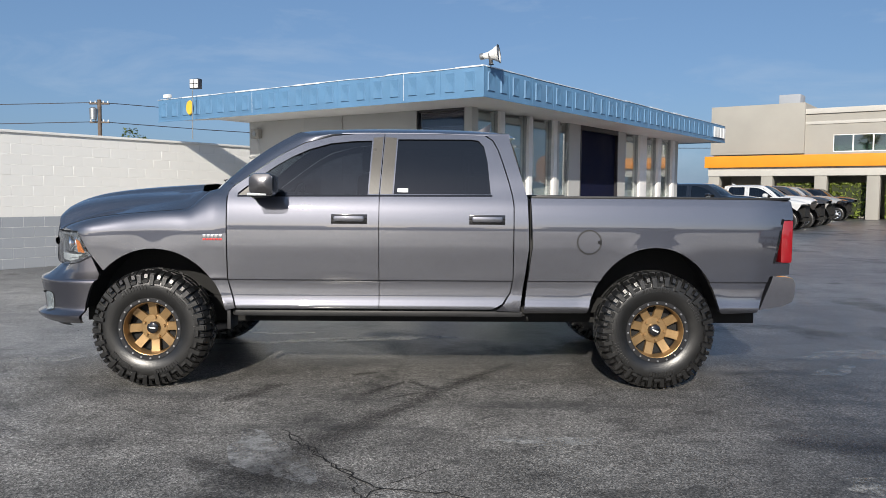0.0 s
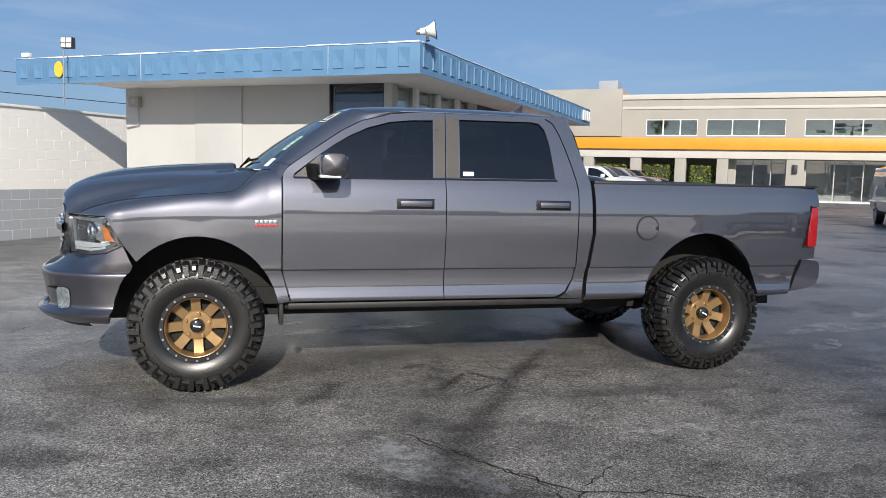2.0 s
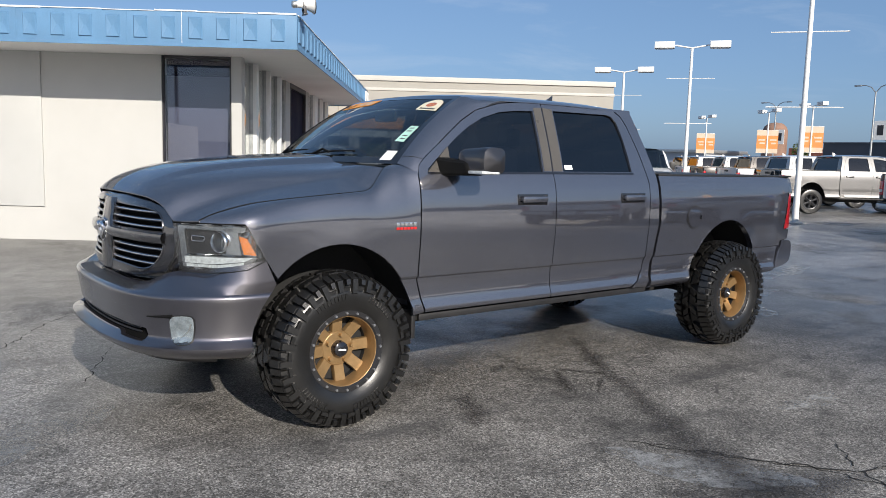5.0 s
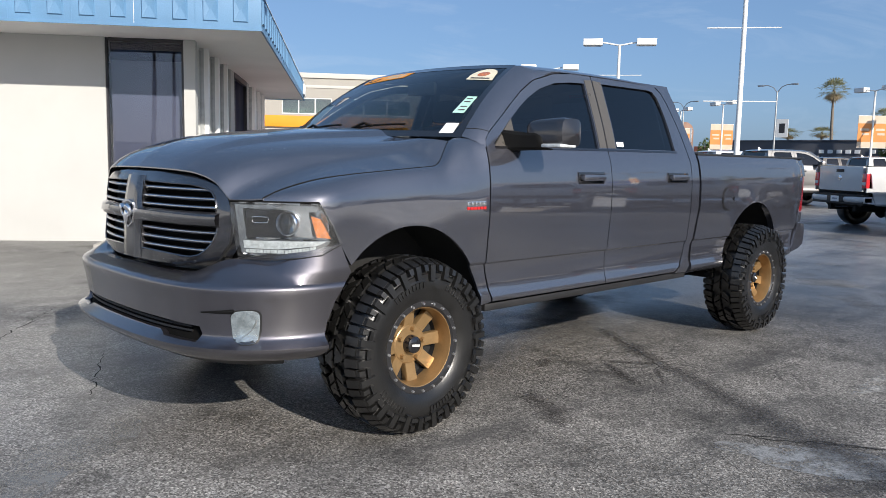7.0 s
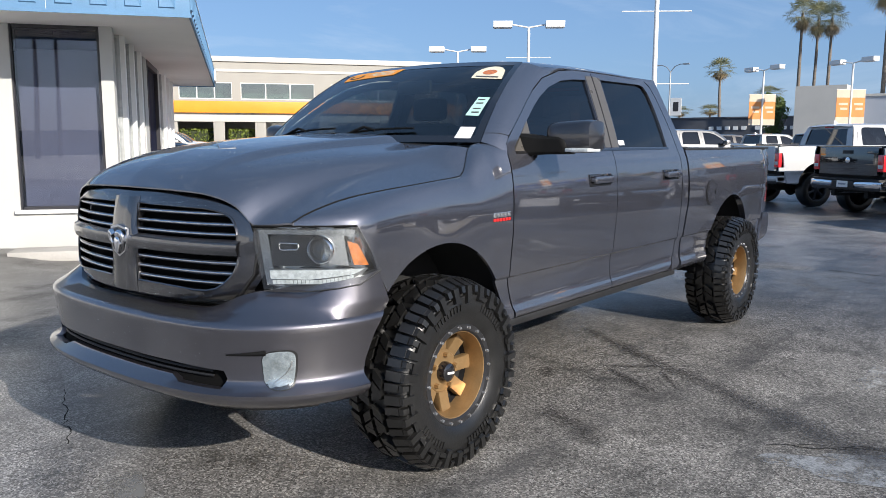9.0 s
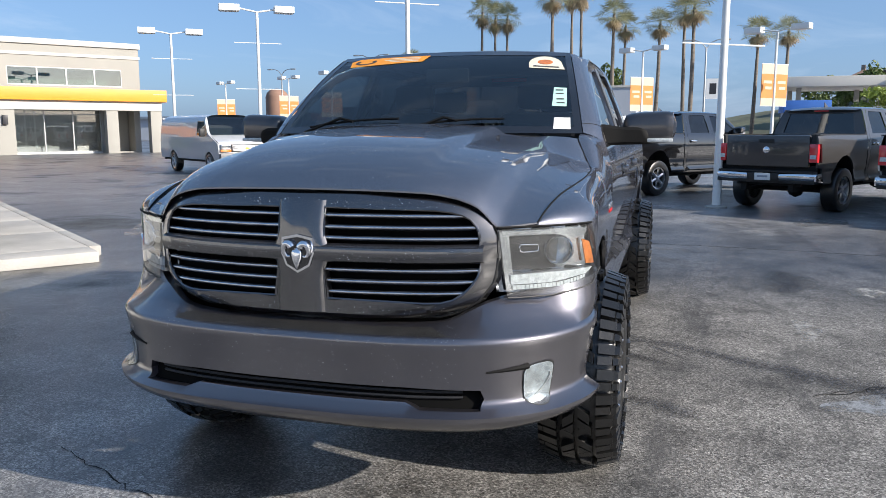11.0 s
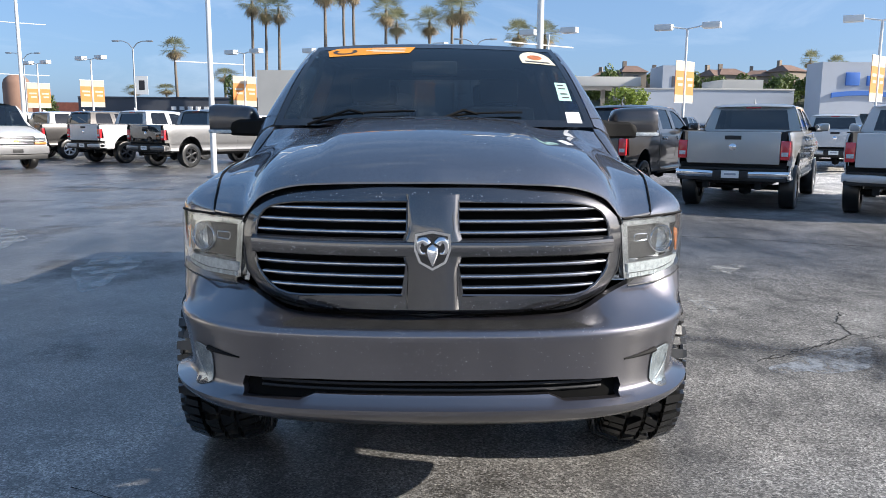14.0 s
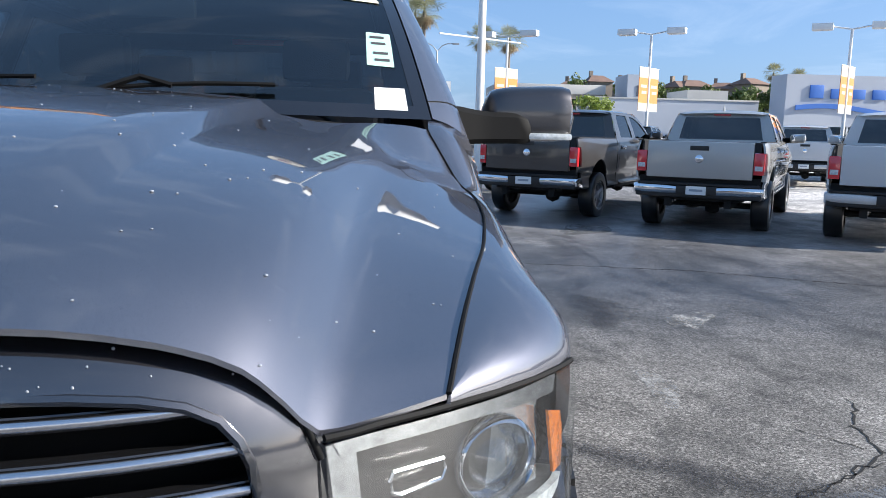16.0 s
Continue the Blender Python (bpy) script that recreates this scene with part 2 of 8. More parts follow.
    l.new(street.outputs[0], mxc.inputs[1])
    l.new(mxc.outputs[0], wet.inputs[0])
    l.new(wr.outputs[0], wet.inputs[1])
    m5 = n.new("ShaderNodeMixRGB")
    m5.blend_type = 'MULTIPLY'
    m5.inputs[2].default_value = (0.80, 0.82, 0.86, 1)
    l.new(wet.outputs[0], m5.inputs[0])
    l.new(m4.outputs[0], m5.inputs[1])
    # x bands: one darker; glare off sky and wall painted into two paler ones
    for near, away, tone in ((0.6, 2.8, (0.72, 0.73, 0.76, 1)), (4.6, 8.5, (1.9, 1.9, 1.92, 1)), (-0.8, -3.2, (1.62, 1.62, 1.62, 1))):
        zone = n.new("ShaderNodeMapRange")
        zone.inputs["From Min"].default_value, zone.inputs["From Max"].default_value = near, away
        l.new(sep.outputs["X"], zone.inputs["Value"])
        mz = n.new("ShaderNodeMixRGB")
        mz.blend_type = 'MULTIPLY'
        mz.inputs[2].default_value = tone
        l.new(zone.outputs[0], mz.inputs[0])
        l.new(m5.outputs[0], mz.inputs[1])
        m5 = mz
    deep = n.new("ShaderNodeMapRange")          # darker tone deep in the lot
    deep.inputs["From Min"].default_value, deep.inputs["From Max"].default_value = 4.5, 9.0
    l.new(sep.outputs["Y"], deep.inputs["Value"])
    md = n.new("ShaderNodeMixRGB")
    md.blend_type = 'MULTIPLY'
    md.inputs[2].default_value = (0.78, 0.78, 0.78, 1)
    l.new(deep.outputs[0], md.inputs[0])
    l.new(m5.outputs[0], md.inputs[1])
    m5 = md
    dry = n.new("ShaderNodeMapRange")          # unseen ground behind the viewpoint, made paler to brighten the truck's side
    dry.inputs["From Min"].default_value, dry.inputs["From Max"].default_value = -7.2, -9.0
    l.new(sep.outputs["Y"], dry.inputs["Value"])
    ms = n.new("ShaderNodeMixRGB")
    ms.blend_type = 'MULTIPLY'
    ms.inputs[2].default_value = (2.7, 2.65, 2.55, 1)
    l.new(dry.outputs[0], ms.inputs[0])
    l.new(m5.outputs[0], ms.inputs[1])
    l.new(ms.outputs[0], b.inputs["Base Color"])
    ro = n.new("ShaderNodeMapRange")
    ro.inputs["To Min"].default_value, ro.inputs["To Max"].default_value = 0.80, 0.34
    l.new(wet.outputs[0], ro.inputs["Value"])
    l.new(ro.outputs[0], b.inputs["Roughness"])
    bp = n.new("ShaderNodeBump")
    bp.inputs["Strength"].default_value = 0.6
    bp.inputs["Distance"].default_value = 0.004
    l.new(agg.outputs["Distance"], bp.inputs["Height"])
    calm = n.new("ShaderNodeMapRange")          # the film fills the grain
    calm.inputs["To Min"].default_value, calm.inputs["To Max"].default_value = 0.6, 0.22
    l.new(wet.outputs[0], calm.inputs["Value"])
    l.new(calm.outputs[0], bp.inputs["Strength"])
    bp2 = n.new("ShaderNodeBump")
    calm2 = n.new("ShaderNodeMapRange")
    calm2.inputs["To Min"].default_value, calm2.inputs["To Max"].default_value = 0.22, 0.05
    l.new(wet.outputs[0], calm2.inputs["Value"])
    l.new(calm2.outputs[0], bp2.inputs["Strength"])
    bp2.inputs["Distance"].default_value = 0.02
    l.new(mid.outputs["Fac"], bp2.inputs["Height"])
    l.new(bp.outputs[0], bp2.inputs["Normal"])
    l.new(bp2.outputs[0], b.inputs["Normal"])
    return m


ASPHALT = asphalt_mat()
CONCRETE = surface("concrete", (0.44, 0.42, 0.39), 0.85, vary=0.18, scale=1.2, fine=90, bump=0.3, dirt=0.35)
# copy of the white stucco, greyed to carry the wall panel's shade
STUCCO_SHADE = surface("shade_greyed_stucco", (0.46, 0.465, 0.455), 0.9, vary=0.06, scale=0.8, fine=160, bump=0.35, dirt=0.06)
STUCCO = surface("white_stucco", (0.485, 0.485, 0.468), 0.9, vary=0.05, scale=0.8, fine=160, bump=0.35, dirt=0.06)
SOFFIT = surface("white_soffit", (0.86, 0.85, 0.83), 0.8, vary=0.05, scale=0.6, fine=80, bump=0.1, dirt=0.08)
BLUE = surface("sky_blue_fascia", (0.102, 0.222, 0.375), 0.55, vary=0.12, scale=1.5, fine=60, bump=0.15, dirt=0.18)
BLUE_EDGE = surface("chipped_white_roof_edge", (0.66, 0.70, 0.74), 0.7, vary=0.2, scale=6, fine=60, bump=0.2, dirt=0.4)
BLOCK_WHITE = surface("white_painted_block", (0.80, 0.79, 0.76), 0.85, vary=0.06, scale=0.7, fine=120, bump=0.3, dirt=0.08)
BLOCK_GREY = surface("grey_painted_block", (0.33, 0.35, 0.38), 0.85, vary=0.06, scale=0.7, fine=120, bump=0.3, dirt=0.1)
DARK_FRAME = plain("dark_bronze_frame", (0.03, 0.03, 0.035), 0.4)
WHITE_FRAME = surface("white_painted_frame", (0.85, 0.84, 0.82), 0.6, vary=0.06, scale=2)
BEIGE = surface("beige_stucco", (0.36, 0.345, 0.31), 0.9, vary=0.06, scale=0.5, fine=40, bump=0.2, dirt=0.08)
CREAM = surface("cream_cornice", (0.53, 0.515, 0.475), 0.8, vary=0.05, scale=0.5, fine=40, bump=0.1)
ORANGE = surface("orange_canopy_metal", (0.80, 0.30, 0.02), 0.45, vary=0.06, scale=1, bump=0.05)
WHITE_METAL = surface("white_painted_steel", (0.78, 0.78, 0.76), 0.45, vary=0.05, scale=3, bump=0.05, dirt=0.1)
NAVY_GLASS = glass("dark_window_glass", (0.88, 0.90, 0.96), 0.0, 0.95, 1.75)
CLEAR_GLASS = glass("clear_window_glass", (0.93, 0.96, 0.96), 0.0, 0.95, 2.3)
GREEN_GLASS = glass("green_office_glass", (0.7, 0.85, 0.8), 0.0, 0.8, 3.0)
# the rooms' dimness is put into this dark colour
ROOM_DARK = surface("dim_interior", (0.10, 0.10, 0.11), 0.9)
NAVY = surface("navy_door_panel", (0.006, 0.008, 0.028), 0.75, vary=0.1, spec=0.15)
GALV = surface("galvanised_metal", (0.45, 0.46, 0.46), 0.45, metal=0.8, vary=0.15, scale=12)
RED_MULCH = surface("red_bark_mulch", (0.30, 0.09, 0.05), 0.95, vary=0.4, scale=20, fine=120, bump=1.0)
# grey-blue that stands in for the reflection in the front window
REFLECTION_TONE = surface("grey_blue_reflection_tone", (0.15, 0.155, 0.185), 0.9, vary=0.12, scale=1.2, fine=50)
CURTAIN = surface("pale_vertical_blind", (0.76, 0.78, 0.75), 0.9, vary=0.1, scale=2)

# ---- mesh tools ----
def part(name, bm, material, parent=None, label=""):
    """Links a bmesh as one mesh object, under a thing or a part."""
    me = bpy.data.meshes.new(name)
    bm.to_mesh(me)
    bm.free()
    me.materials.append(material)
    ob = new(name, me)
    if parent is not None:
        ob.parent = parent
    if label:
        tagged(ob, label)
    return ob


def thing(name, label, category, group="", m=None, kind=""):
    ob = tagged(new(name), label, category, group, kind)
    if m is not None:
        ob.matrix_basis = m
    return ob


def set_smooth(bm, angle=35):
    bm.normal_update()
    for f in bm.faces:
        f.smooth = True
    lim = radians(angle)
    for e in bm.edges:
        if len(e.link_faces) == 2 and e.calc_face_angle(0) > lim:
            e.smooth = False
    return bm


def add_box(bm, x0, x1, y0, y1, z0, z1, m=None):
    ps = [(x, y, z) for z in (z0, z1) for y in (y0, y1) for x in (x0, x1)]
    vs = [bm.verts.new(m @ Vector(p) if m is not None else p) for p in ps]
    for q in ((0, 2, 3, 1), (4, 5, 7, 6), (0, 1, 5, 4), (2, 6, 7, 3), (0, 4, 6, 2), (1, 3, 7, 5)):
        bm.faces.new([vs[i] for i in q])
    return bm


def box(x0, x1, y0, y1, z0, z1, bevel=0.0, m=None, segs=2):
    bm = add_box(bmesh.new(), x0, x1, y0, y1, z0, z1)
    if bevel > 0:
        bmesh.ops.bevel(bm, geom=bm.edges[:], offset=bevel, segments=segs, affect='EDGES', profile=0.6)
    if m is not None:
        bmesh.ops.transform(bm, matrix=m, verts=bm.verts)
    return set_smooth(bm, 40)


def rings(bm, loops, closed=True, cap=False):
    """Faces between rows of points; each row is a list of places."""
    rows = [[bm.verts.new(p) for p in r] for r in loops]
    for a, b in zip(rows, rows[1:]):
        k = len(a)
        for i in range(k if closed else k - 1):
            j = (i + 1) % k
            bm.faces.new((a[i], a[j], b[j], b[i]))
    if cap:
        bm.faces.new(rows[0][::-1])
        bm.faces.new(rows[-1])
    return rows


def tube(points, radius, sides=8, bm=None, taper=None):
    """A round bar along points."""
    bm = bm or bmesh.new()
    pts = [Vector(p) for p in points]
    loops = []
    for i, p in enumerate(pts):
        d = (pts[min(i + 1, len(pts) - 1)] - pts[max(i - 1, 0)]).normalized()
        a = d.cross(Vector((0, 0, 1)))
        if a.length < 1e-3:
            a = Vector((1, 0, 0))
        a.normalize()
        c = d.cross(a)
        r = radius if taper is None else radius + (taper - radius) * i / max(1, len(pts) - 1)
        loops.append([p + r * (math.cos(t) * a + math.sin(t) * c) for t in (2 * math.pi * k / sides for k in range(sides))])
    rings(bm, loops, True, True)
    bmesh.ops.recalc_face_normals(bm, faces=bm.faces)
    return set_smooth(bm, 50)


def lathe(profile, segs=48, axis='y', bm=None, cap=False):
    """Turns (radius, along) pairs round an axis through the origin."""
    bm = bm or bmesh.new()
    loops = []
    for r, h in profile:
        row = []
        for k in range(segs):
            t = 2 * math.pi * k / segs
            c, s = r * math.cos(t), r * math.sin(t)
            row.append({'y': (c, h, s), 'z': (c, s, h), 'x': (h, c, s)}[axis])
        loops.append(row)
    rings(bm, loops, True, cap)
    bmesh.ops.recalc_face_normals(bm, faces=bm.faces)
    return set_smooth(bm, 38)


def mat_from(o, ax, ay):
    """A frame with origin o, x axis ax and y axis ay in the plan, z up."""
    return Matrix(((ax[0], ay[0], 0, o[0]), (ax[1], ay[1], 0, o[1]), (0, 0, 1, o[2] if len(o) > 2 else 0), (0, 0, 0, 1)))


def smooth_curve(xs, ys):
    """A smooth function through the given knots (monotone cubic)."""
    xs, ys = np.array(xs, float), np.array(ys, float)
    d = np.diff(ys) / np.diff(xs)
    m = np.concatenate(([d[0]], (d[:-1] + d[1:]) / 2, [d[-1]]))
    m[1:-1][d[:-1] * d[1:] <= 0] = 0

    def f(x):
        x = min(max(x, xs[0]), xs[-1])
        i = int(min(max(np.searchsorted(xs, x) - 1, 0), len(xs) - 2))
        h = xs[i + 1] - xs[i]
        t = (x - xs[i]) / h
        return float((2 * t**3 - 3 * t**2 + 1) * ys[i] + (t**3 - 2 * t**2 + t) * h * m[i] + (-2 * t**3 + 3 * t**2) * ys[i + 1] + (t**3 - t**2) * h * m[i + 1])
    return f


def inside(p, poly):
    x, y = p
    c = False
    for (x0, y0), (x1, y1) in zip(poly, poly[1:] + poly[:1]):
        if (y0 > y) != (y1 > y) and x < (x1 - x0) * (y - y0) / (y1 - y0) + x0:
            c = not c
    return c


def panel(outline, to3d, step=0.06, holes=(), rim=0.0, cuts_a=(), cuts_b=()):
    """A curved sheet: a flat outline (a, b), with holes, cut along a grid and carried to space by to3d(a, b, depth).
    rim: how far its edges are turned inwards."""
    aa = [p[0] for p in outline]
    bb = [p[1] for p in outline]

    def lines(lo, hi, extra):
        k = max(1, int(round((hi - lo) / step)))
        s = sorted([lo + (hi - lo) * i / k for i in range(k + 1)] + [c for c in extra if lo < c < hi])
        o = [s[0]]
        for q in s[1:]:
            if q - o[-1] > step * 0.12:
                o.append(q)
        o[-1] = hi
        return o
    la, lb = lines(min(aa), max(aa), cuts_a), lines(min(bb), max(bb), cuts_b)
    bm = bmesh.new()
    vs = [[bm.verts.new((a, 0, b)) for b in lb] for a in la]
    for i in range(len(la) - 1):
        for j in range(len(lb) - 1):
            bm.faces.new((vs[i][j], vs[i + 1][j], vs[i + 1][j + 1], vs[i][j + 1]))
    for poly in [outline, *holes]:
        poly = list(poly)
        for (x0, y0), (x1, y1) in zip(poly, poly[1:] + poly[:1]):
            if math.hypot(x1 - x0, y1 - y0) < 1e-6:
                continue
            lox, hix, loy, hiy = min(x0, x1) - 1e-4, max(x0, x1) + 1e-4, min(y0, y1) - 1e-4, max(y0, y1) + 1e-4
            fs = []
            for f in bm.faces:
                xs = [v.co.x for v in f.verts]
                ys = [v.co.z for v in f.verts]
                if max(xs) >= lox and min(xs) <= hix and max(ys) >= loy and min(ys) <= hiy:
                    fs.append(f)
            if not fs:
                continue
            geom = set(fs)
            for f in fs:
                geom.update(f.edges)
                geom.update(f.verts)
            bmesh.ops.bisect_plane(bm, geom=list(geom), dist=1e-5, plane_co=(x0, 0, y0), plane_no=(-(y1 - y0), 0, x1 - x0))
    dead = []
    for f in bm.faces:
        c = f.calc_center_median()
        p = (c.x, c.z)
        if not inside(p, list(outline)) or any(inside(p, list(h)) for h in holes):
            dead.append(f)
    bmesh.ops.delete(bm, geom=dead, context='FACES')
    border = [e for e in bm.edges if len(e.link_faces) == 1]
    flat = {v: (v.co.x, v.co.z) for v in bm.verts}
    if rim > 0:
        got = bmesh.ops.extrude_edge_only(bm, edges=border)
        new_vs = [g for g in got["geom"] if isinstance(g, bmesh.types.BMVert)]
        for v in bm.verts:
            if v not in flat:
                flat[v] = (v.co.x, v.co.z)
        depth = {v: rim for v in new_vs}
        for e in border:
            e.smooth = False
    else:
        depth = {}
    for v in bm.verts:
        a, b = flat[v]
        v.co = to3d(a, b, depth.get(v, 0.0))
    bm.normal_update()
    for f in bm.faces:
        f.smooth = True
    for e in bm.edges:
        if len(e.link_faces) == 2 and e.calc_face_angle(0) > radians(40):
            e.smooth = False
    return bm


def arc(cx, cy, rx, ry, a0, a1, k):
    return [(cx + rx * math.cos(radians(a0 + (a1 - a0) * i / k)), cy + ry * math.sin(radians(a0 + (a1 - a0) * i / k))) for i in range(k + 1)]


def mirrored(bm):
    """A copy of a mesh, mirrored across the vehicle's middle plane."""
    b = bm.copy()
    for v in b.verts:
        v.co.y = -v.co.y
    bmesh.ops.reverse_faces(b, faces=b.faces)
    return b


def joined(*bms):
    out = bmesh.new()
    for b in bms:
        me = bpy.data.meshes.new("tmp")
        b.to_mesh(me)
        b.free()
        out.from_mesh(me)
        bpy.data.meshes.remove(me)
    return out

# ---- the lot: ground, showroom, boundary wall ----
CORNER = (0.93, 5.18, 0.0)
AX, AV = (0.807, -0.5905), (0.5905, 0.807)
LOT = mat_from(CORNER, AX, AV)          # local x: along the front, local y: deeper into the lot


def ground_height(x, y):
    p = LOT.inverted() @ Vector((x, y, 0))
    w = max(0.0, min(1.0, (p.y + 1.6) / 2.4)) * max(0.0, min(1.0, (p.x + 8.0) / 1.6)) * max(0.0, min(1.0, (-1.6 - p.x) / 0.8)) * (1.0 if p.y < 2 else 0.0)
    return 0.10 * w * w * (3 - 2 * w)


def build_ground():
    dense = [-14 + 0.35 * i for i in range(75)]
    far = [-3000, -800, -250, -90, -45, -25, -18]
    xs = far + dense + [14, 18, 25, 35, 50, 90, 250, 800, 3000]
    bm = bmesh.new()
    vs = [[bm.verts.new((x, y, ground_height(x, y))) for y in xs] for x in xs]
    for i in range(len(xs) - 1):
        for j in range(len(xs) - 1):
            bm.faces.new((vs[i][j], vs[i + 1][j], vs[i + 1][j + 1], vs[i][j + 1])).smooth = True
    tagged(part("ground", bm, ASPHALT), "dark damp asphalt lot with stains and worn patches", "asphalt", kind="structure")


build_ground()

SOFF, TOP = 2.98, 3.42
WALL_V = 1.25


def emboss_mesh(w, h, d):
    """A raised frame with an hourglass folded into it."""
    bm = bmesh.new()
    o = [(-w / 2, 0, -h / 2), (w / 2, 0, -h / 2), (w / 2, 0, h / 2), (-w / 2, 0, h / 2)]
    k = 0.86
    i = [(x * k, -d, z * 0.92) for x, y, z in o]
    ov, iv = [bm.verts.new(p) for p in o], [bm.verts.new(p) for p in i]
    for a in range(4):
        b = (a + 1) % 4
        bm.faces.new((ov[a], ov[b], iv[b], iv[a]))
    c1 = bm.verts.new((-w * 0.07, -d * 0.45, 0))
    c2 = bm.verts.new((w * 0.07, -d * 0.45, 0))
    bm.faces.new((iv[0], iv[1], c2, c1))
    bm.faces.new((iv[1], iv[2], c2))
    bm.faces.new((iv[2], iv[3], c1, c2))
    bm.faces.new((iv[3], iv[0], c1))
    return bm


def build_showroom():
    b = thing("showroom_building", "low white stucco showroom with wide blue embossed fascia", "building", m=LOT.copy())
    # front wall with one tall window
    x0, x1, ex = -2.275, -1.207, -1.05
    part("front_wall", joined(box(-6.65, x0, WALL_V, WALL_V + 0.2, 0, SOFF), box(x0, x1, WALL_V, WALL_V + 0.2, 0, 0.6),
                              box(x1, ex, WALL_V, WALL_V + 0.2, 0, SOFF)), STUCCO, b)
    part("raised_panel", box(-5.15, -4.094, WALL_V - 0.03, WALL_V + 0.0, 0.62, SOFF, 0.006), STUCCO_SHADE, b)
    win = part("window_pane", box(x0 + 0.03, x1 - 0.03, WALL_V + 0.07, WALL_V + 0.08, 0.64, SOFF - 0.03), NAVY_GLASS, b, "tall dark reflecting window")
    part("window_frame", joined(box(x0, x0 + 0.02, WALL_V + 0.03, WALL_V + 0.12, 0.6, SOFF), box(x1 - 0.035, x1, WALL_V + 0.03, WALL_V + 0.12, 0.6, SOFF),
                                box(x0 + 0.035, x1 - 0.035, WALL_V + 0.03, WALL_V + 0.12, SOFF - 0.04, SOFF), box(x0 + 0.035, x1 - 0.035, WALL_V + 0.03, WALL_V + 0.12, 0.6, 0.64)), DARK_FRAME, win)
    # dark strip across the top; panel below added to imitate the pane's reflection
    part("window_blind", box(x0 + 0.04, x1 - 0.04, WALL_V + 0.13, WALL_V + 0.14, SOFF - 0.30, SOFF - 0.05), NAVY, win)
    part("roller_blind", box(x0 + 0.04, x1 - 0.04, WALL_V + 0.16, WALL_V + 0.17, 0.62, SOFF - 0.25), REFLECTION_TONE, win)
    part("window_sill", box(x0 - 0.06, x1 + 0.06, WALL_V - 0.05, WALL_V + 0.02, 0.55, 0.6, 0.005), WHITE_FRAME, b)
    # side wall of glass between fins
    spans = [(1.45, 2.13), (2.29, 3.19), (3.34, 4.21), (4.52, 4.97), (7.99, 8.83), (9.28, 10.07), (10.32, 11.15)]
    for y0, y1 in spans:
        p = part("glass_pane", box(ex - 0.06, ex - 0.05, y0, y1, 0.35, SOFF - 0.05), CLEAR_GLASS, b)
        part("pane_frame", joined(box(ex - 0.09, ex - 0.02, y0, y0 + 0.03, 0.35, SOFF), box(ex - 0.09, ex - 0.02, y1 - 0.03, y1, 0.35, SOFF),
                                  box(ex - 0.09, ex - 0.02, y0 + 0.03, y1 - 0.03, 0.32, 0.37)), GALV, p)
        part("blind", box(ex - 0.17, ex - 0.16, y0 + 0.02, y1 - 0.02, 0.36, SOFF - 0.06), CURTAIN, p)
        part("low_wall", box(ex - 0.2, ex - 0.01, y0, y1, 0, 0.32), STUCCO, b)
    for y0, y1 in ((2.13, 2.29), (3.19, 3.34), (4.21, 4.36), (8.83, 9.28), (10.07, 10.32), (11.15, 11.37)):
        part("fin", box(ex - 0.2, ex + 0.04, y0, y1, 0, SOFF, 0.008), WHITE_FRAME, b)
    for y0, y1 in ((4.36, 4.52), (4.97, 5.51), (7.52, 7.99), (11.37, 11.5)):
        part("wall_pier", box(ex - 0.2, ex, y0, y1, 0, SOFF), STUCCO, b)
    d = part("door", box(ex - 0.12, ex - 0.06, 5.55, 7.48, 0.02, SOFF - 0.1, 0.005), NAVY, b, "double-width navy door panel")
    part("door_frame", joined(box(ex - 0.15, ex + 0.01, 5.51, 5.55, 0, SOFF), box(ex - 0.15, ex + 0.01, 7.48, 7.52, 0, SOFF), box(ex - 0.15, ex + 0.01, 5.55, 7.48, SOFF - 0.1, SOFF)), DARK_FRAME, d)
    part("rear_wall", joined(box(-6.65, ex, 11.5, 11.7, 0, SOFF), box(-6.85, -6.65, WALL_V, 11.7, 0, SOFF)), STUCCO, b)
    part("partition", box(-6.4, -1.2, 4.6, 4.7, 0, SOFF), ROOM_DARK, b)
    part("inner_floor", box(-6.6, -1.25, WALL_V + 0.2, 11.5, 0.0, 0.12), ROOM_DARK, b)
    # roof with deep soffit
    rbm = bmesh.new()          # the front eave runs on past the house as a pointed wing
    plan = [(-8.28, 0.02), (-0.02, 0.02), (-0.02, 12.48), (-6.95, 12.48), (-6.95, 0.5)]
    rings(rbm, [[(x, y, SOFF) for x, y in plan], [(x, y, TOP - 0.06) for x, y in plan]], True, True)
    bmesh.ops.recalc_face_normals(rbm, faces=rbm.faces)
    roof = part("roof", rbm, SOFFIT, b)
    part("front_fascia", box(-8.3, 0.0, 0.0, 0.02, SOFF - 0.02, TOP, 0.004), BLUE, roof)
    part("side_fascia", box(-0.02, 0.0, 0.02, 12.5, SOFF - 0.02, TOP, 0.004), BLUE, roof)
    part("rear_fascia", box(-6.95, 0, 12.48, 12.5, SOFF - 0.02, TOP), BLUE, roof)
    part("end_fascia", box(-8.3, -8.28, 0.02, 0.10, SOFF - 0.02, TOP), BLUE, roof)
    bm = bmesh.new()
    rnd = random.Random(4)
    x = -8.3
    while x < -0.05:
        w = rnd.uniform(0.3, 0.9)
        add_box(bm, x, min(x + w, 0.0) - 0.006, -0.012, 0.08, TOP - rnd.uniform(0.0, 0.012), TOP + rnd.uniform(0.002, 0.018))
        x += w
    y = 0.08
    while y < 12.45:
        w = rnd.uniform(0.3, 0.9)
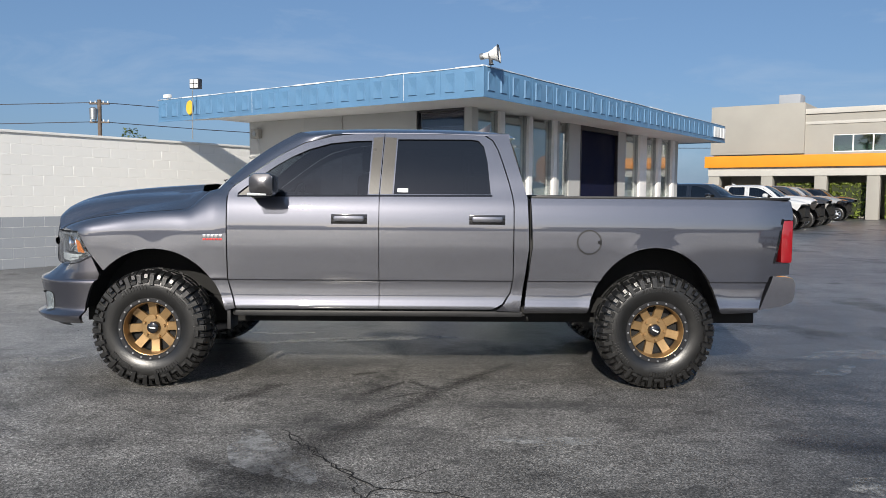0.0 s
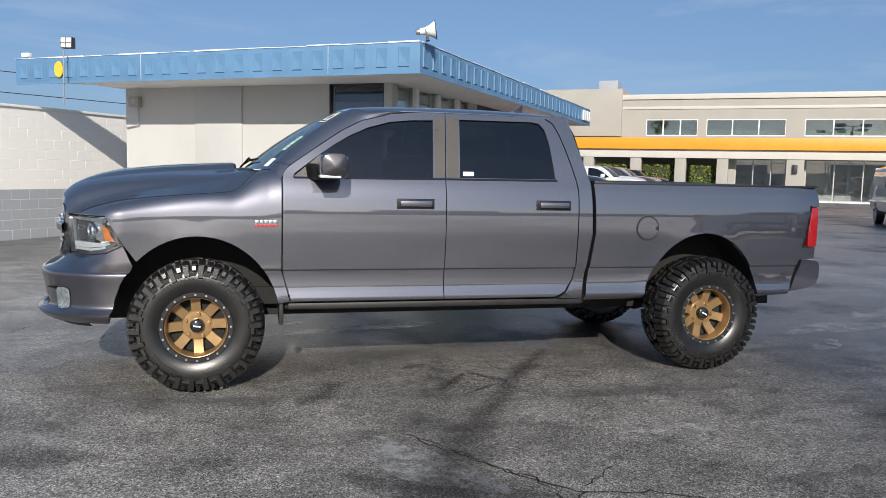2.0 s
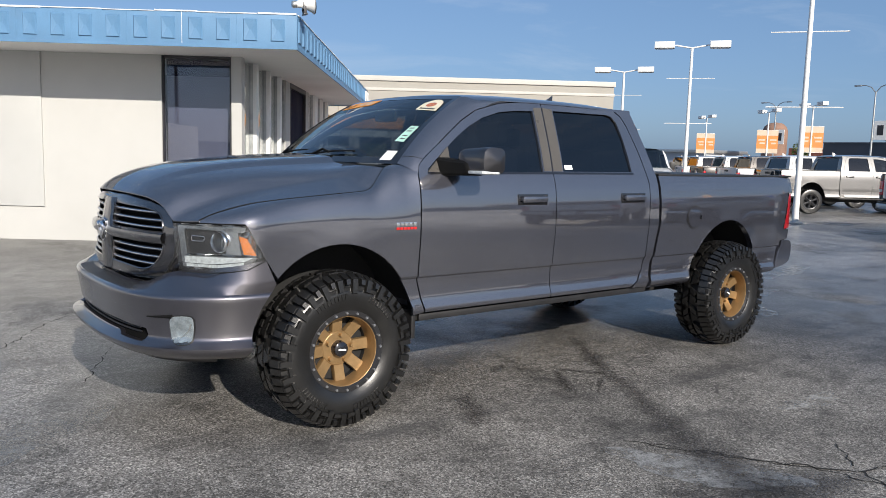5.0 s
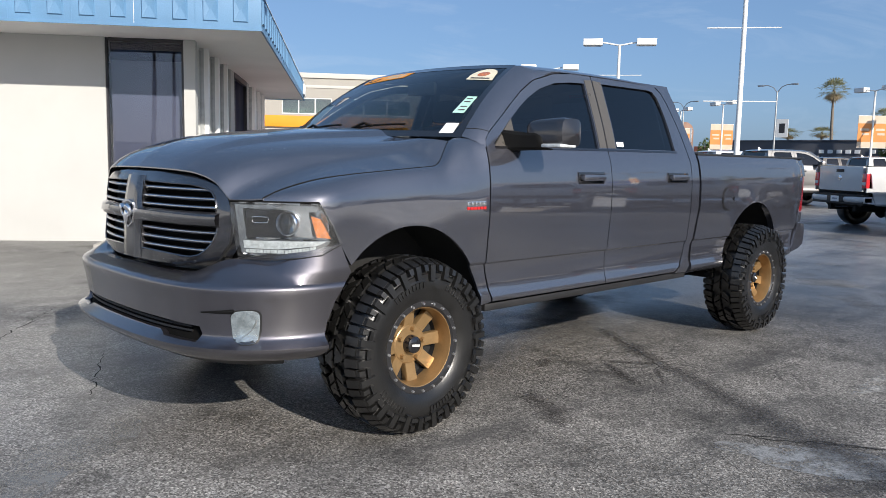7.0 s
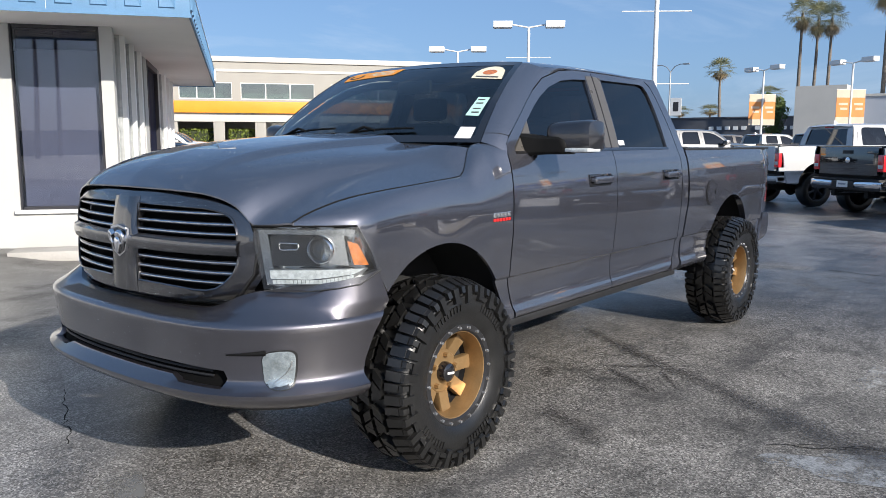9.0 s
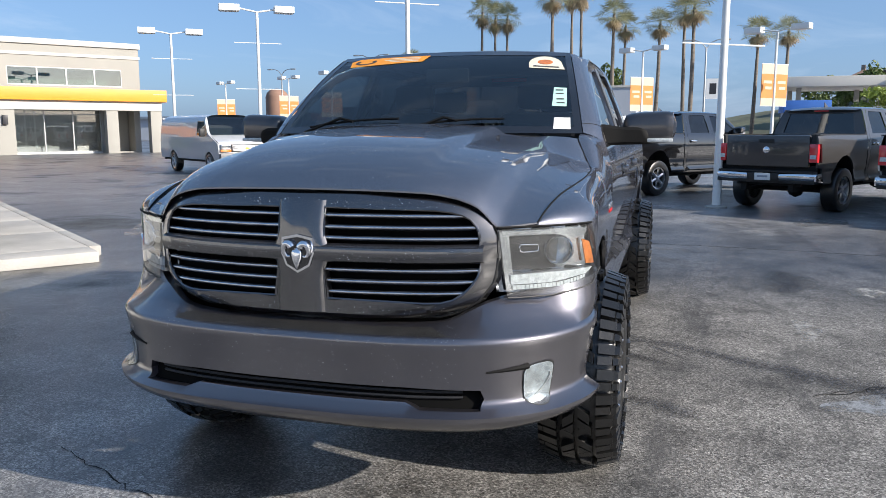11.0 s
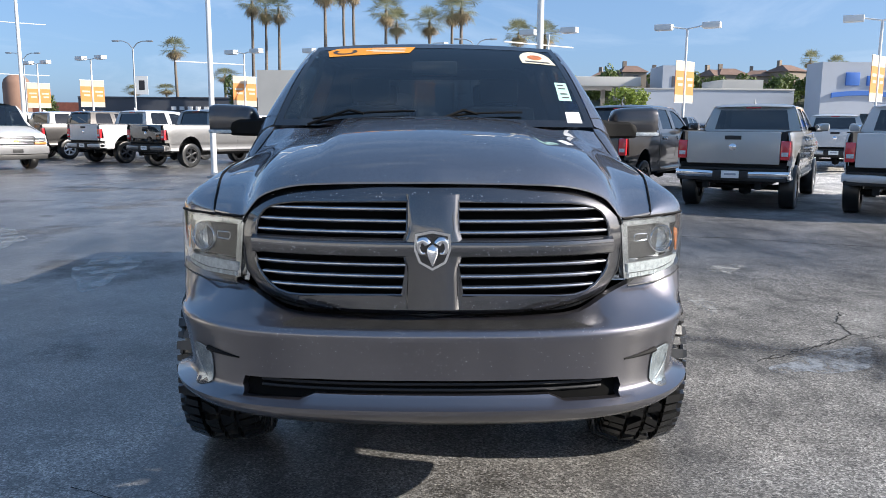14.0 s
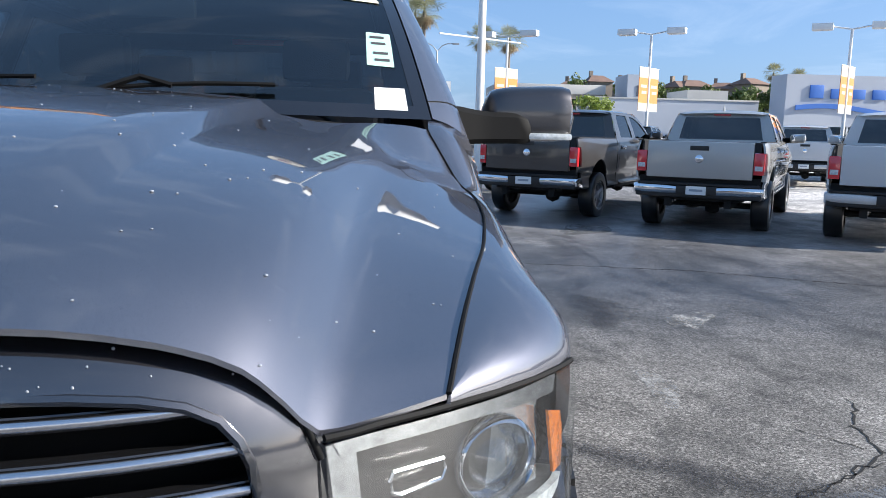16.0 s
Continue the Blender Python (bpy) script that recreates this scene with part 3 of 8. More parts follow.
        add_box(bm, -0.08, 0.012, y, min(y + w, 12.5) - 0.006, TOP - rnd.uniform(0.0, 0.012), TOP + rnd.uniform(0.002, 0.018))
        y += w
    part("roof_edge", bm, BLUE_EDGE, roof, "chipped white roof edging")
    # panel joints and lower lip of the fascia
    part("fascia_lip", joined(box(-8.3, 0.008, -0.012, 0.0, SOFF - 0.03, SOFF + 0.01), box(0.0, 0.012, 0.0, 12.5, SOFF - 0.03, SOFF + 0.01)), BLUE, roof)
    em = emboss_mesh(0.19, 0.30, 0.018)
    me = bpy.data.meshes.new("emboss")
    em.to_mesh(me)
    em.free()
    me.materials.append(BLUE)
    x = -0.26
    while x > -8.2:
        o = new("embossed_panel", me)
        o.parent = roof
        o.matrix_basis = pose(x, -0.001, (SOFF + TOP) / 2)
        x -= 0.373
    y = 0.2
    while y < 11.4:
        o = new("embossed_panel", me)
        o.parent = roof
        o.matrix_basis = pose(0.001, y, (SOFF + TOP) / 2, 0, 0, 90)
        y += 0.373
    for j in range(1, 11):
        part("fascia_joint", box(-0.373 * 2 * j - 0.076, -0.373 * 2 * j - 0.07, -0.004, 0.001, SOFF, TOP), BLUE_EDGE if j in (2, 7) else BLUE, roof)
    for j in range(1, 16):
        part("fascia_joint", box(-0.001, 0.004, 0.373 * 2 * j + 0.012, 0.373 * 2 * j + 0.018, SOFF, TOP), BLUE, roof)
    # white bars in place of the street number
    for i in range(4):
        part("number_bar", box(0.005, 0.05, 11.42 + 0.26 * i, 11.60 + 0.26 * i, SOFF + 0.08, SOFF + 0.36, 0.01), WHITE_METAL, roof)
    return b


build_showroom()


def build_boundary():
    """Block wall, white above a grey dado, along the side of the lot."""
    w = thing("boundary_wall", "white painted block wall with grey lower band", "wall", m=LOT.copy(), kind="structure")
    part("core", box(-8.7, -8.5235, -22, 10, 0, 2.55), BLOCK_WHITE, w)
    part("far_run", box(-8.6, -8.52, -22, -6.02, 0.94, 2.548), BLOCK_WHITE, w)
    part("far_run", box(-8.6, -8.52, -22, -6.02, 0, 0.936), BLOCK_GREY, w)
    part("far_run", box(-8.6, -8.52, 3.02, 10, 0.94, 2.548), BLOCK_WHITE, w)
    part("far_run", box(-8.6, -8.52, 3.02, 10, 0, 0.936), BLOCK_GREY, w)
    # courses of blocks where the wall is seen from near
    rnd = random.Random(8)
    meshes = {}
    hc = 0.196
    for row in range(13):
        off = 0.2 if row % 2 else 0.0
        mt = BLOCK_GREY if row * hc < 0.9 else BLOCK_WHITE
        y = -6.0 - off
        while y < 3.0:
            y0, y1 = max(-6.0, y), min(3.0, y + 0.4)
            y += 0.4
            if y1 - y0 < 0.05:
                continue
            key = (mt.name, round(y1 - y0, 3))
            if key not in meshes:
                me = bpy.data.meshes.new("block")
                q = box(-0.03, 0.0, 0.0, y1 - y0 - 0.004, 0.0, hc - 0.004, 0.003, segs=1)
                q.to_mesh(me)
                q.free()
                me.materials.append(mt)
                meshes[key] = me
            o = new("block", meshes[key])
            o.parent = w
            o.location = (-8.52 + rnd.uniform(-0.0008, 0.0008), y0, row * hc)

    part("coping", box(-8.73, -8.48, -22, 10, 2.55, 2.6, 0.008), BLOCK_WHITE, w)
    return w


boundary = build_boundary()


def build_walk():
    s = thing("concrete_walk", "pale concrete walk with kerb beside the showroom", "pavement", m=LOT.copy(), kind="structure")
    part("slab", box(-2.3, 0.95, 0.55, 1.05, 0, 0.13, 0.015), CONCRETE, s)
    for i in range(6):
        y0 = 1.06 + i * 1.8
        part("slab", box(0.0, 0.95, y0, y0 + 1.79, 0, 0.13, 0.012), CONCRETE, s)
        part("kerb", box(0.955, 1.1, y0, y0 + 1.79, 0, 0.13, 0.02), CONCRETE, s)
    part("planter_bed", box(-0.75, -0.005, 1.06, 11.4, 0, 0.11), RED_MULCH, s, "red bark mulch strip")


build_walk()


def build_unseen_walls():
    """Unseen plain walls, added to close the lot behind the first viewpoints and shape reflections."""
    rnd = random.Random(31)
    x = -64.0
    while x < 90:
        w, h = rnd.uniform(6, 14), rnd.uniform(2.4, 5.0)
        mt = rnd.choice((BEIGE, CONCRETE, BLOCK_GREY))
        tagged(part("wall_south", box(x, x + w - 0.02, -76 + rnd.uniform(-2, 2), -73, 0, h), mt), "unseen plain wall added across the lot for reflections", "wall", kind="structure")
        x += w
    y = -72.0
    while y < 14:
        w, h = rnd.uniform(6, 12), rnd.uniform(2.2, 4.2)
        mt = rnd.choice((BEIGE, CONCRETE, BLOCK_GREY))
        tagged(part("wall_west", box(-64 + rnd.uniform(-2, 2), -61, y, y + w - 0.02, 0, h), mt), "unseen plain wall added beyond the lot for reflections", "wall", kind="structure")
        y += w


build_unseen_walls()


def build_dealer():
    """Two-storey beige building across the lot."""
    m = mat_from(LOT @ Vector((0, 48, 0)), AX, AV)
    b = thing("dealership_building", "two-storey beige dealership with orange canopy band", "building", m=m)
    H = 7.4
    # upper storey, cut for three window bands
    bands = [(-3.14, 0.44, 3), (1.04, 6.21, 3), (7.4, 14.4, 4)]
    pieces = [box(-11, 15.6, 0, 0.4, 5.63, H), box(-11, 15.6, 0, 0.4, 3.4, 4.46)]
    xs = [-11] + [v for s in bands for v in s[:2]] + [15.6]
    for x0, x1 in zip(xs[::2], xs[1::2]):
        pieces.append(box(x0, x1, 0, 0.4, 4.46, 5.63))
    part("upper_wall", joined(*pieces), BEIGE, b)
    part("side_wall", joined(box(15.2, 15.6, 0.4, 22, 0, H), box(-11, -10.6, 0.4, 22, 0, H), box(-11, 15.6, 21.6, 22, 0, H)), BEIGE, b)
    part("roof", box(-11, 15.6, 0.4, 22, H - 0.5, H - 0.3), CREAM, b)
    part("cornice", box(-4.9, 15.7, -0.12, 0.0, H - 0.34, H + 0.02, 0.02), CREAM, b)
    part("string_course", box(-4.9, 15.66, -0.06, 0.0, 6.35, 6.55, 0.01), CREAM, b)
    part("stair_block", box(-11.2, -4.9, -0.3, 8, 4.4, 7.85, 0.02), BEIGE, b)
    part("rooftop_unit", box(-6.9, -5.5, 1.0, 2.6, 7.84, 8.6, 0.03), BLOCK_GREY, b)
    part("canopy_beam", box(-11.0, 16.6, -1.36, -1.16, 2.85, 3.46, 0.02), CREAM, b)
    for x0, x1, k in bands:
        f = part("window_band", joined(box(x0, x1, 0.02, 0.14, 5.57, 5.63), box(x0, x1, 0.02, 0.14, 4.46, 4.52),
                                       *[box(x0 + (x1 - x0) * i / k - (0 if i == 0 else 0.04), x0 + (x1 - x0) * i / k + (0 if i == k else 0.04), 0.02, 0.14, 4.52, 5.57) for i in range(k + 1)]), WHITE_FRAME, b)
        for i in range(k):
            part("pane", box(x0 + (x1 - x0) * i / k + 0.04, x0 + (x1 - x0) * (i + 1) / k - 0.04, 0.07, 0.08, 4.52, 5.57), GREEN_GLASS, f)
    part("office_back", box(-10.5, 15.2, 1.2, 1.3, 3.4, 6.8), surface("office_interior", (0.6, 0.6, 0.57), 0.9), b)
    can = part("canopy_band", box(-11.2, 16.9, -1.6, -1.4, 3.45, 4.25, 0.02), ORANGE, b, "bright orange canopy fascia")
    part("canopy_soffit", box(-11.2, 16.9, -1.4, 0.0, 3.46, 3.6), CREAM, can)
    part("canopy_end", box(16.7, 16.9, -1.4, 3, 3.45, 4.25), ORANGE, can)
    for x in (-10.6, -7.0, -3.6, -0.5, 2.3, 6.9, 13.3, 16.2):
        w = 1.1 if x == 6.9 else 0.75
        part("column", box(x - w / 2, x + w / 2, -1.3, -0.6, 0, 3.46, 0.01), BEIGE, b)
    for q in ((2.6, 3.1, 0, 0.4), (6.6, 7.6, 0, 0.4), (12.9, 13.3, 0, 0.4), (13.3, 15.2, 2.0, 2.3), (-11, 3.1, 3.0, 3.3)):
        part("ground_wall", box(*q, 0, 3.4), BEIGE, b)
    for x0, x1 in ((3.1, 6.6), (7.6, 12.9)):
        g = part("shopfront", box(x0, x1, 0.1, 0.22, 0.0, 0.08), WHITE_FRAME, b)
        for x in np.linspace(x0 + 0.03, x1 - 0.03, 4):
            part("upright", box(x - 0.03, x + 0.03, 0.1, 0.22, 0.08, 3.4), GALV, g)
        for z in (0.12, 2.6, 3.3):
            part("rail", box(x0, x1, 0.11, 0.21, z - 0.03, z + 0.03), GALV, g)
        for i in range(3):
            a0, a1 = x0 + (x1 - x0) * i / 3, x0 + (x1 - x0) * (i + 1) / 3
            part("pane", box(a0 + 0.05, a1 - 0.05, 0.15, 0.16, 0.14, 3.26), CLEAR_GLASS, g)
    part("wall_lamp", box(6.75, 7.05, -1.5, -1.3, 1.9, 2.5, 0.03), DARK_FRAME, b)
    part("showroom_back", box(3.1, 15.2, 3.2, 3.4, 0, 3.4), surface("showroom_interior", (0.62, 0.61, 0.58), 0.9), b)
    part("showroom_floor", box(2.6, 15.2, 0.4, 3.2, 0.0, 0.06), CONCRETE, b)


build_dealer()

# ---- pickup trucks ----
PAINT = car_paint("granite_grey_metallic_paint", (0.096, 0.099, 0.121), 0.95, 0.72, 2.6, glint=0.42)
MIRROR_PAINT = car_paint("dark_mirror_paint", (0.052, 0.051, 0.056), 0.8, 0.42, 1.6, (0.08, 0.14))
BLACK_PLASTIC = surface("black_plastic", (0.014, 0.014, 0.015), 0.5, vary=0.2, scale=8, fine=200, bump=0.15)
GLOSS_BLACK = plain("gloss_black", (0.01, 0.01, 0.012), 0.12, coat=1.0)
RUBBER = surface("tyre_rubber", (0.009, 0.0088, 0.0085), 0.34, vary=0.35, scale=9, fine=140, bump=0.3, coat=0.45, coat_rough=0.3)
BRONZE = surface("bronze_wheel_paint", (0.35, 0.225, 0.105), 0.33, metal=0.6, vary=0.12, scale=14, fine=120, bump=0.08)
CHROME = plain("chrome", (0.82, 0.83, 0.85), 0.06, 1.0)
STEEL = plain("bright_steel", (0.6, 0.6, 0.62), 0.25, 1.0)
ALLOY = surface("silver_alloy", (0.62, 0.63, 0.65), 0.28, metal=0.9, vary=0.05)
DARK_ALLOY = surface("black_alloy", (0.03, 0.03, 0.032), 0.3, metal=0.3, vary=0.1)
TINT = glass("privacy_glass", (0.55, 0.62, 0.75), 0.0, 0.06, 2.0)
FRONT_TINT = glass("tinted_door_glass", (0.6, 0.68, 0.8), 0.0, 0.20, 2.0)
SCREEN = glass("windscreen_glass", (0.80, 0.92, 0.90), 0.0, 0.6, 2.15)
LENS = glass("clear_lens", (0.95, 0.97, 0.97), 0.0, 0.94, 2.25, 0.006)
LAMP_SILVER = plain("lamp_reflector", (0.72, 0.73, 0.74), 0.18, 0.9)
LED_WHITE = surface("frosted_led_bar", (0.52, 0.55, 0.56), 0.2, vary=0.25, scale=50)
AMBER = surface("amber_reflector", (0.62, 0.17, 0.015), 0.25, vary=0.35, scale=60, fine=300, bump=0.3, coat=1.0)
RED_LENS = plain("red_tail_lens", (0.62, 0.03, 0.04), 0.15, coat=1.0)
DARK_RED_LENS = plain("deep_red_tail_lens", (0.25, 0.008, 0.012), 0.15, coat=1.0)
SEAT = surface("dark_cloth", (0.05, 0.05, 0.055), 0.9, vary=0.15, scale=6, fine=200, bump=0.3)
PILLAR = surface("taupe_pillar_film", (0.078, 0.072, 0.064), 0.28, vary=0.08, scale=4)
RUBBER_BLADE = plain("wiper_rubber", (0.004, 0.004, 0.004), 0.7, spec=0.2)
UNDER = surface("dark_underbody", (0.009, 0.009, 0.009), 0.85, vary=0.3, scale=6)
PAPER = surface("white_paper", (0.8, 0.8, 0.78), 0.8, vary=0.03)
GREEN_PAPER = surface("pale_green_paper", (0.45, 0.72, 0.62), 0.8, vary=0.03)
STICK_ORANGE = surface("orange_vinyl", (0.85, 0.32, 0.03), 0.6, vary=0.04)
STICK_CREAM = surface("cream_vinyl", (0.72, 0.66, 0.50), 0.6, vary=0.1, scale=20)
RED_BADGE = plain("red_badge", (0.5, 0.02, 0.02), 0.3)

# half-width of the body by height, and how it draws in towards the nose and tail
_prof = smooth_curve([0.45, 0.54, 0.57, 0.585, 0.605, 0.62, 0.64, 0.66, 0.70, 0.76, 0.80, 0.804, 0.811, 0.83, 0.95, 1.08, 1.20, 1.30, 1.38, 1.43, 1.46, 1.60, 1.75, 1.88, 1.94, 1.98],
                     [0.84, 0.90, 0.943, 0.960, 0.967, 0.964, 0.956, 0.9505, 0.947, 0.946, 0.950, 0.951, 0.963, 0.965, 0.975, 0.985, 0.985, 0.977, 0.962, 0.944, 0.932, 0.885, 0.826, 0.773, 0.745, 0.71])
_nose = smooth_curve([-2.80, -2.735, -2.69, -2.63, -2.55, -2.466, -2.41, -2.34, -2.2, -2.0], [0.55, 0.663, 0.722, 0.80, 0.89, 0.958, 0.980, 0.993, 1.0, 1.003])
FA, RA = (-1.895, 0.44, 0.545, 0.60), (1.8985, 0.45, 0.515, 0.62)      # wheel arches: centre x, z, half-widths


def side_y(x, z):
    y = _prof(z)
    for cx, cz, a, b in (FA, RA):
        r = math.hypot((x - cx) / a, (z - cz) / b)
        if z < 1.25:
            y += 0.004 * math.exp(-((r - 1.0) / 0.075) ** 2) * min(1.0, (1.25 - z) / 0.15)
    if x < -2.0:
        y = min(y, _nose(x)) if z < 1.3 else y
    if x > 2.6:
        y -= 0.03 * ((x - 2.6) / 0.35) ** 2
    return y


_seam_y = smooth_curve([-2.64, -2.58, -2.49, -2.39, -2.22, -2.05, -1.85, -1.74, -1.68, -1.645, -1.605, -1.56, -1.51, -1.43, -1.39, -1.345, -1.32],
                       [0.792, 0.804, 0.824, 0.850, 0.894, 0.917, 0.922, 0.916, 0.905, 0.893, 0.873, 0.848, 0.826, 0.832, 0.860, 0.900, 0.915])
_seam_z = smooth_curve([-2.64, -2.58, -2.49, -2.39, -2.22, -2.05, -1.85, -1.74, -1.68, -1.645, -1.605, -1.56, -1.51, -1.43, -1.39, -1.345, -1.32],
                       [1.180, 1.209, 1.239, 1.264, 1.288, 1.304, 1.321, 1.329, 1.336, 1.348, 1.382, 1.426, 1.468, 1.488, 1.486, 1.478, 1.470])


def fender_at(x, b, d=0.0):
    """Side of the front wing, rolling over its shoulder to the bonnet's seam above b = 1.165."""
    if b <= 1.165:
        return Vector((x, -(side_y(x, b) - d), b))
    t = min(1.0, (b - 1.165) / 0.10)
    ye, ys, zs = side_y(x, 1.165), _seam_y(x), _seam_z(x)
    c, s = math.cos(t * math.pi / 2), math.sin(t * math.pi / 2)
    return Vector((x, -(ys + (ye - ys) * c - d * c), 1.165 + (zs - 1.165) * s - d * s))


def side_at(x, z, d=0.0):
    return Vector((x, -(side_y(x, z) - d), z))


def arch(c, a0, a1, k=18, grow=0.0):
    return arc(c[0], c[1], c[2] + grow, c[3] + grow, a0, a1, k)


def ring_strip(a_pts, b_pts, bulge=0.0, rows=4):
    """A sheet between two lines of places, bulged outwards from the middle plane."""
    bm = bmesh.new()
    loops = []
    for i in range(rows + 1):
        t = i / rows
        loops.append([Vector(a).lerp(Vector(b), t) + Vector((-0.3, math.copysign(1, a[1]), 0.6)).normalized() * bulge * 4 * t * (1 - t) for a, b in zip(a_pts, b_pts)])
    rings(bm, loops, False)
    return set_smooth(bm, 60)


def both(name, bm, mat, parent, label=""):
    """A part on the near side and its mirror on the far side."""
    o = mirrored(bm)
    return part(name, bm, mat, parent, label), part(name, o, mat, parent, label)


def resample(pts, k):
    ds = [0.0]
    for p, q in zip(pts, pts[1:]):
        ds.append(ds[-1] + (Vector(q) - Vector(p)).length)
    out = []
    for i in range(k + 1):
        s = ds[-1] * i / k
        j = 0
        while j < len(ds) - 2 and ds[j + 1] < s:
            j += 1
        t = (s - ds[j]) / max(1e-9, ds[j + 1] - ds[j])
        out.append(Vector(pts[j]).lerp(Vector(pts[j + 1]), min(1, t)))
    return out


# plan lines of the nose, by arc length from the middle
def plan_line(pts):
    pts = [Vector((x, y)) for x, y in pts]
    fine = []
    n = len(pts)
    for i in range(n - 1):
        p0, p1, p2, p3 = pts[max(0, i - 1)], pts[i], pts[i + 1], pts[min(n - 1, i + 2)]
        if i == 0:
            p0 = Vector((pts[1].x, -pts[1].y))
        for k in range(8):
            t = k / 8
            fine.append(0.5 * ((2 * p1) + (p2 - p0) * t + (2 * p0 - 5 * p1 + 4 * p2 - p3) * t * t + (3 * p1 - p0 - 3 * p2 + p3) * t**3))
    fine.append(pts[-1])
    s = [0.0]
    for a, b in zip(fine, fine[1:]):
        s.append(s[-1] + (b - a).length)
    fx, fy = smooth_curve(s, [p.x for p in fine]), smooth_curve(s, [p.y for p in fine])

    def at(q):
        g = math.copysign(1, q)
        q = abs(q)
        x, y = fx(q), fy(q)
        e = 0.01
        tx, ty = fx(q + e) - fx(max(0, q - e)), fy(q + e) - fy(max(0, q - e))
        if q < 0.01:
            tx, ty = 0.0, 1.0
        k = math.hypot(tx, ty) or 1
        return Vector((x, g * y)), Vector((-ty / k, g * tx / k))      # place, outward normal
    return at, s[-1]


BUMP_LINE, BUMP_S = plan_line([(-2.985, 0), (-2.975, 0.3), (-2.935, 0.55), (-2.86, 0.72), (-2.75, 0.845), (-2.62, 0.925), (-2.5, 0.97), (-2.40, 0.99), (-2.30, 0.998), (-2.2, 1.0)])
LAMP_LINE, LAMP_S = plan_line([(-2.87, 0.0), (-2.85, 0.25), (-2.80, 0.5), (-2.735, 0.663), (-2.69, 0.724), (-2.63, 0.802), (-2.55, 0.892), (-2.466, 0.962), (-2.41, 0.988), (-2.34, 1.002), (-2.25, 1.008)])


def arc_at_y(line, total, y):
    lo, hi = 0.0, total
    for _ in range(40):
        m = (lo + hi) / 2
        if abs(line(m)[0].y) < y:
            lo = m
        else:
            hi = m
    return lo


def arc_at_x(line, total, x):
    lo, hi = 0.0, total
    for _ in range(40):
        m = (lo + hi) / 2
        if line(m)[0].x < x:
            lo = m
        else:
            hi = m
    return lo


_btop = smooth_curve([0.0, 0.48, 0.56, 0.64, 0.72, 0.82, 0.93, 0.975, 1.0], [0.828, 0.83, 0.842, 0.872, 0.898, 0.912, 0.935, 0.955, 0.985])
_bd = smooth_curve([0.42, 0.45, 0.475, 0.495, 0.525, 0.535, 0.55, 0.575, 0.66, 0.74, 0.765, 0.78], [0.09, 0.06, 0.018, -0.008, -0.026, -0.022, 0.014, 0.030, 0.022, 0.008, 0.002, 0.0])


def bumper_at(s, b, d=0.0):
    p, n = BUMP_LINE(s)
    if b <= 0.78:
        k, z = _bd(b), b
    elif b <= 0.83:
        a = (b - 0.78) / 0.05 * 1.3          # rounded front edge of the ledge
        k, z = 0.026 * (1 - math.cos(a)), 0.78 + 0.026 * math.sin(a)
    else:
        t = (b - 0.83) / 0.09
        z = 0.805 + (_btop(abs(p.y)) - 0.805) * (t ** 1.15)
        k = 0.019 + (0.105 + 0.03 * min(1, max(0, abs(p.y) - 0.55) / 0.25)) * t
        if abs(p.y) > 0.9:
            k *= max(0.05, 1 - (abs(p.y) - 0.9) / 0.09)
    q = p - n * (k + d)
    return Vector((q.x, q.y, z))


def lamp_at(s, z, d=0.0):
    p, n = LAMP_LINE(s)
    q = p - n * d
    return Vector((q.x, q.y, z))


_hood_c = smooth_curve([0, 0.01, 0.03, 0.06, 0.14, 0.25, 0.45, 0.65, 1.0], [0, 0.07, 0.19, 0.32, 0.51, 0.65, 0.80, 0.90, 1.0])
_hood_e = smooth_curve([0, 0.06, 0.144, 0.24, 0.40, 0.57, 0.76, 0.865, 0.96, 1.0], [0, 0.13, 0.26, 0.37, 0.515, 0.625, 0.76, 0.86, 0.96, 1.0])
_hf_y = smooth_curve([0, 0.5, 0.62, 0.72, 0.78, 0.83, 0.87, 1.0], [0, 0.38, 0.47, 0.55, 0.60, 0.634, 0.664, 0.792])
_hf_x = smooth_curve([0, 0.5, 0.62, 0.72, 0.78, 0.83, 0.87, 1.0], [-2.848, -2.822, -2.800, -2.775, -2.758, -2.743, -2.726, -2.64])
_hf_z = smooth_curve([0, 0.5, 0.62, 0.72, 0.78, 0.83, 0.87, 0.89, 1.0], [1.304, 1.296, 1.288, 1.268, 1.244, 1.208, 1.172, 1.170, 1.178])
_hr_x = smooth_curve([0, 0.5, 0.8, 1.0], [-1.70, -1.665, -1.60, -1.515])
_hr_z = smooth_curve([0, 0.4, 0.75, 0.9, 1.0], [1.515, 1.505, 1.482, 1.474, 1.467])


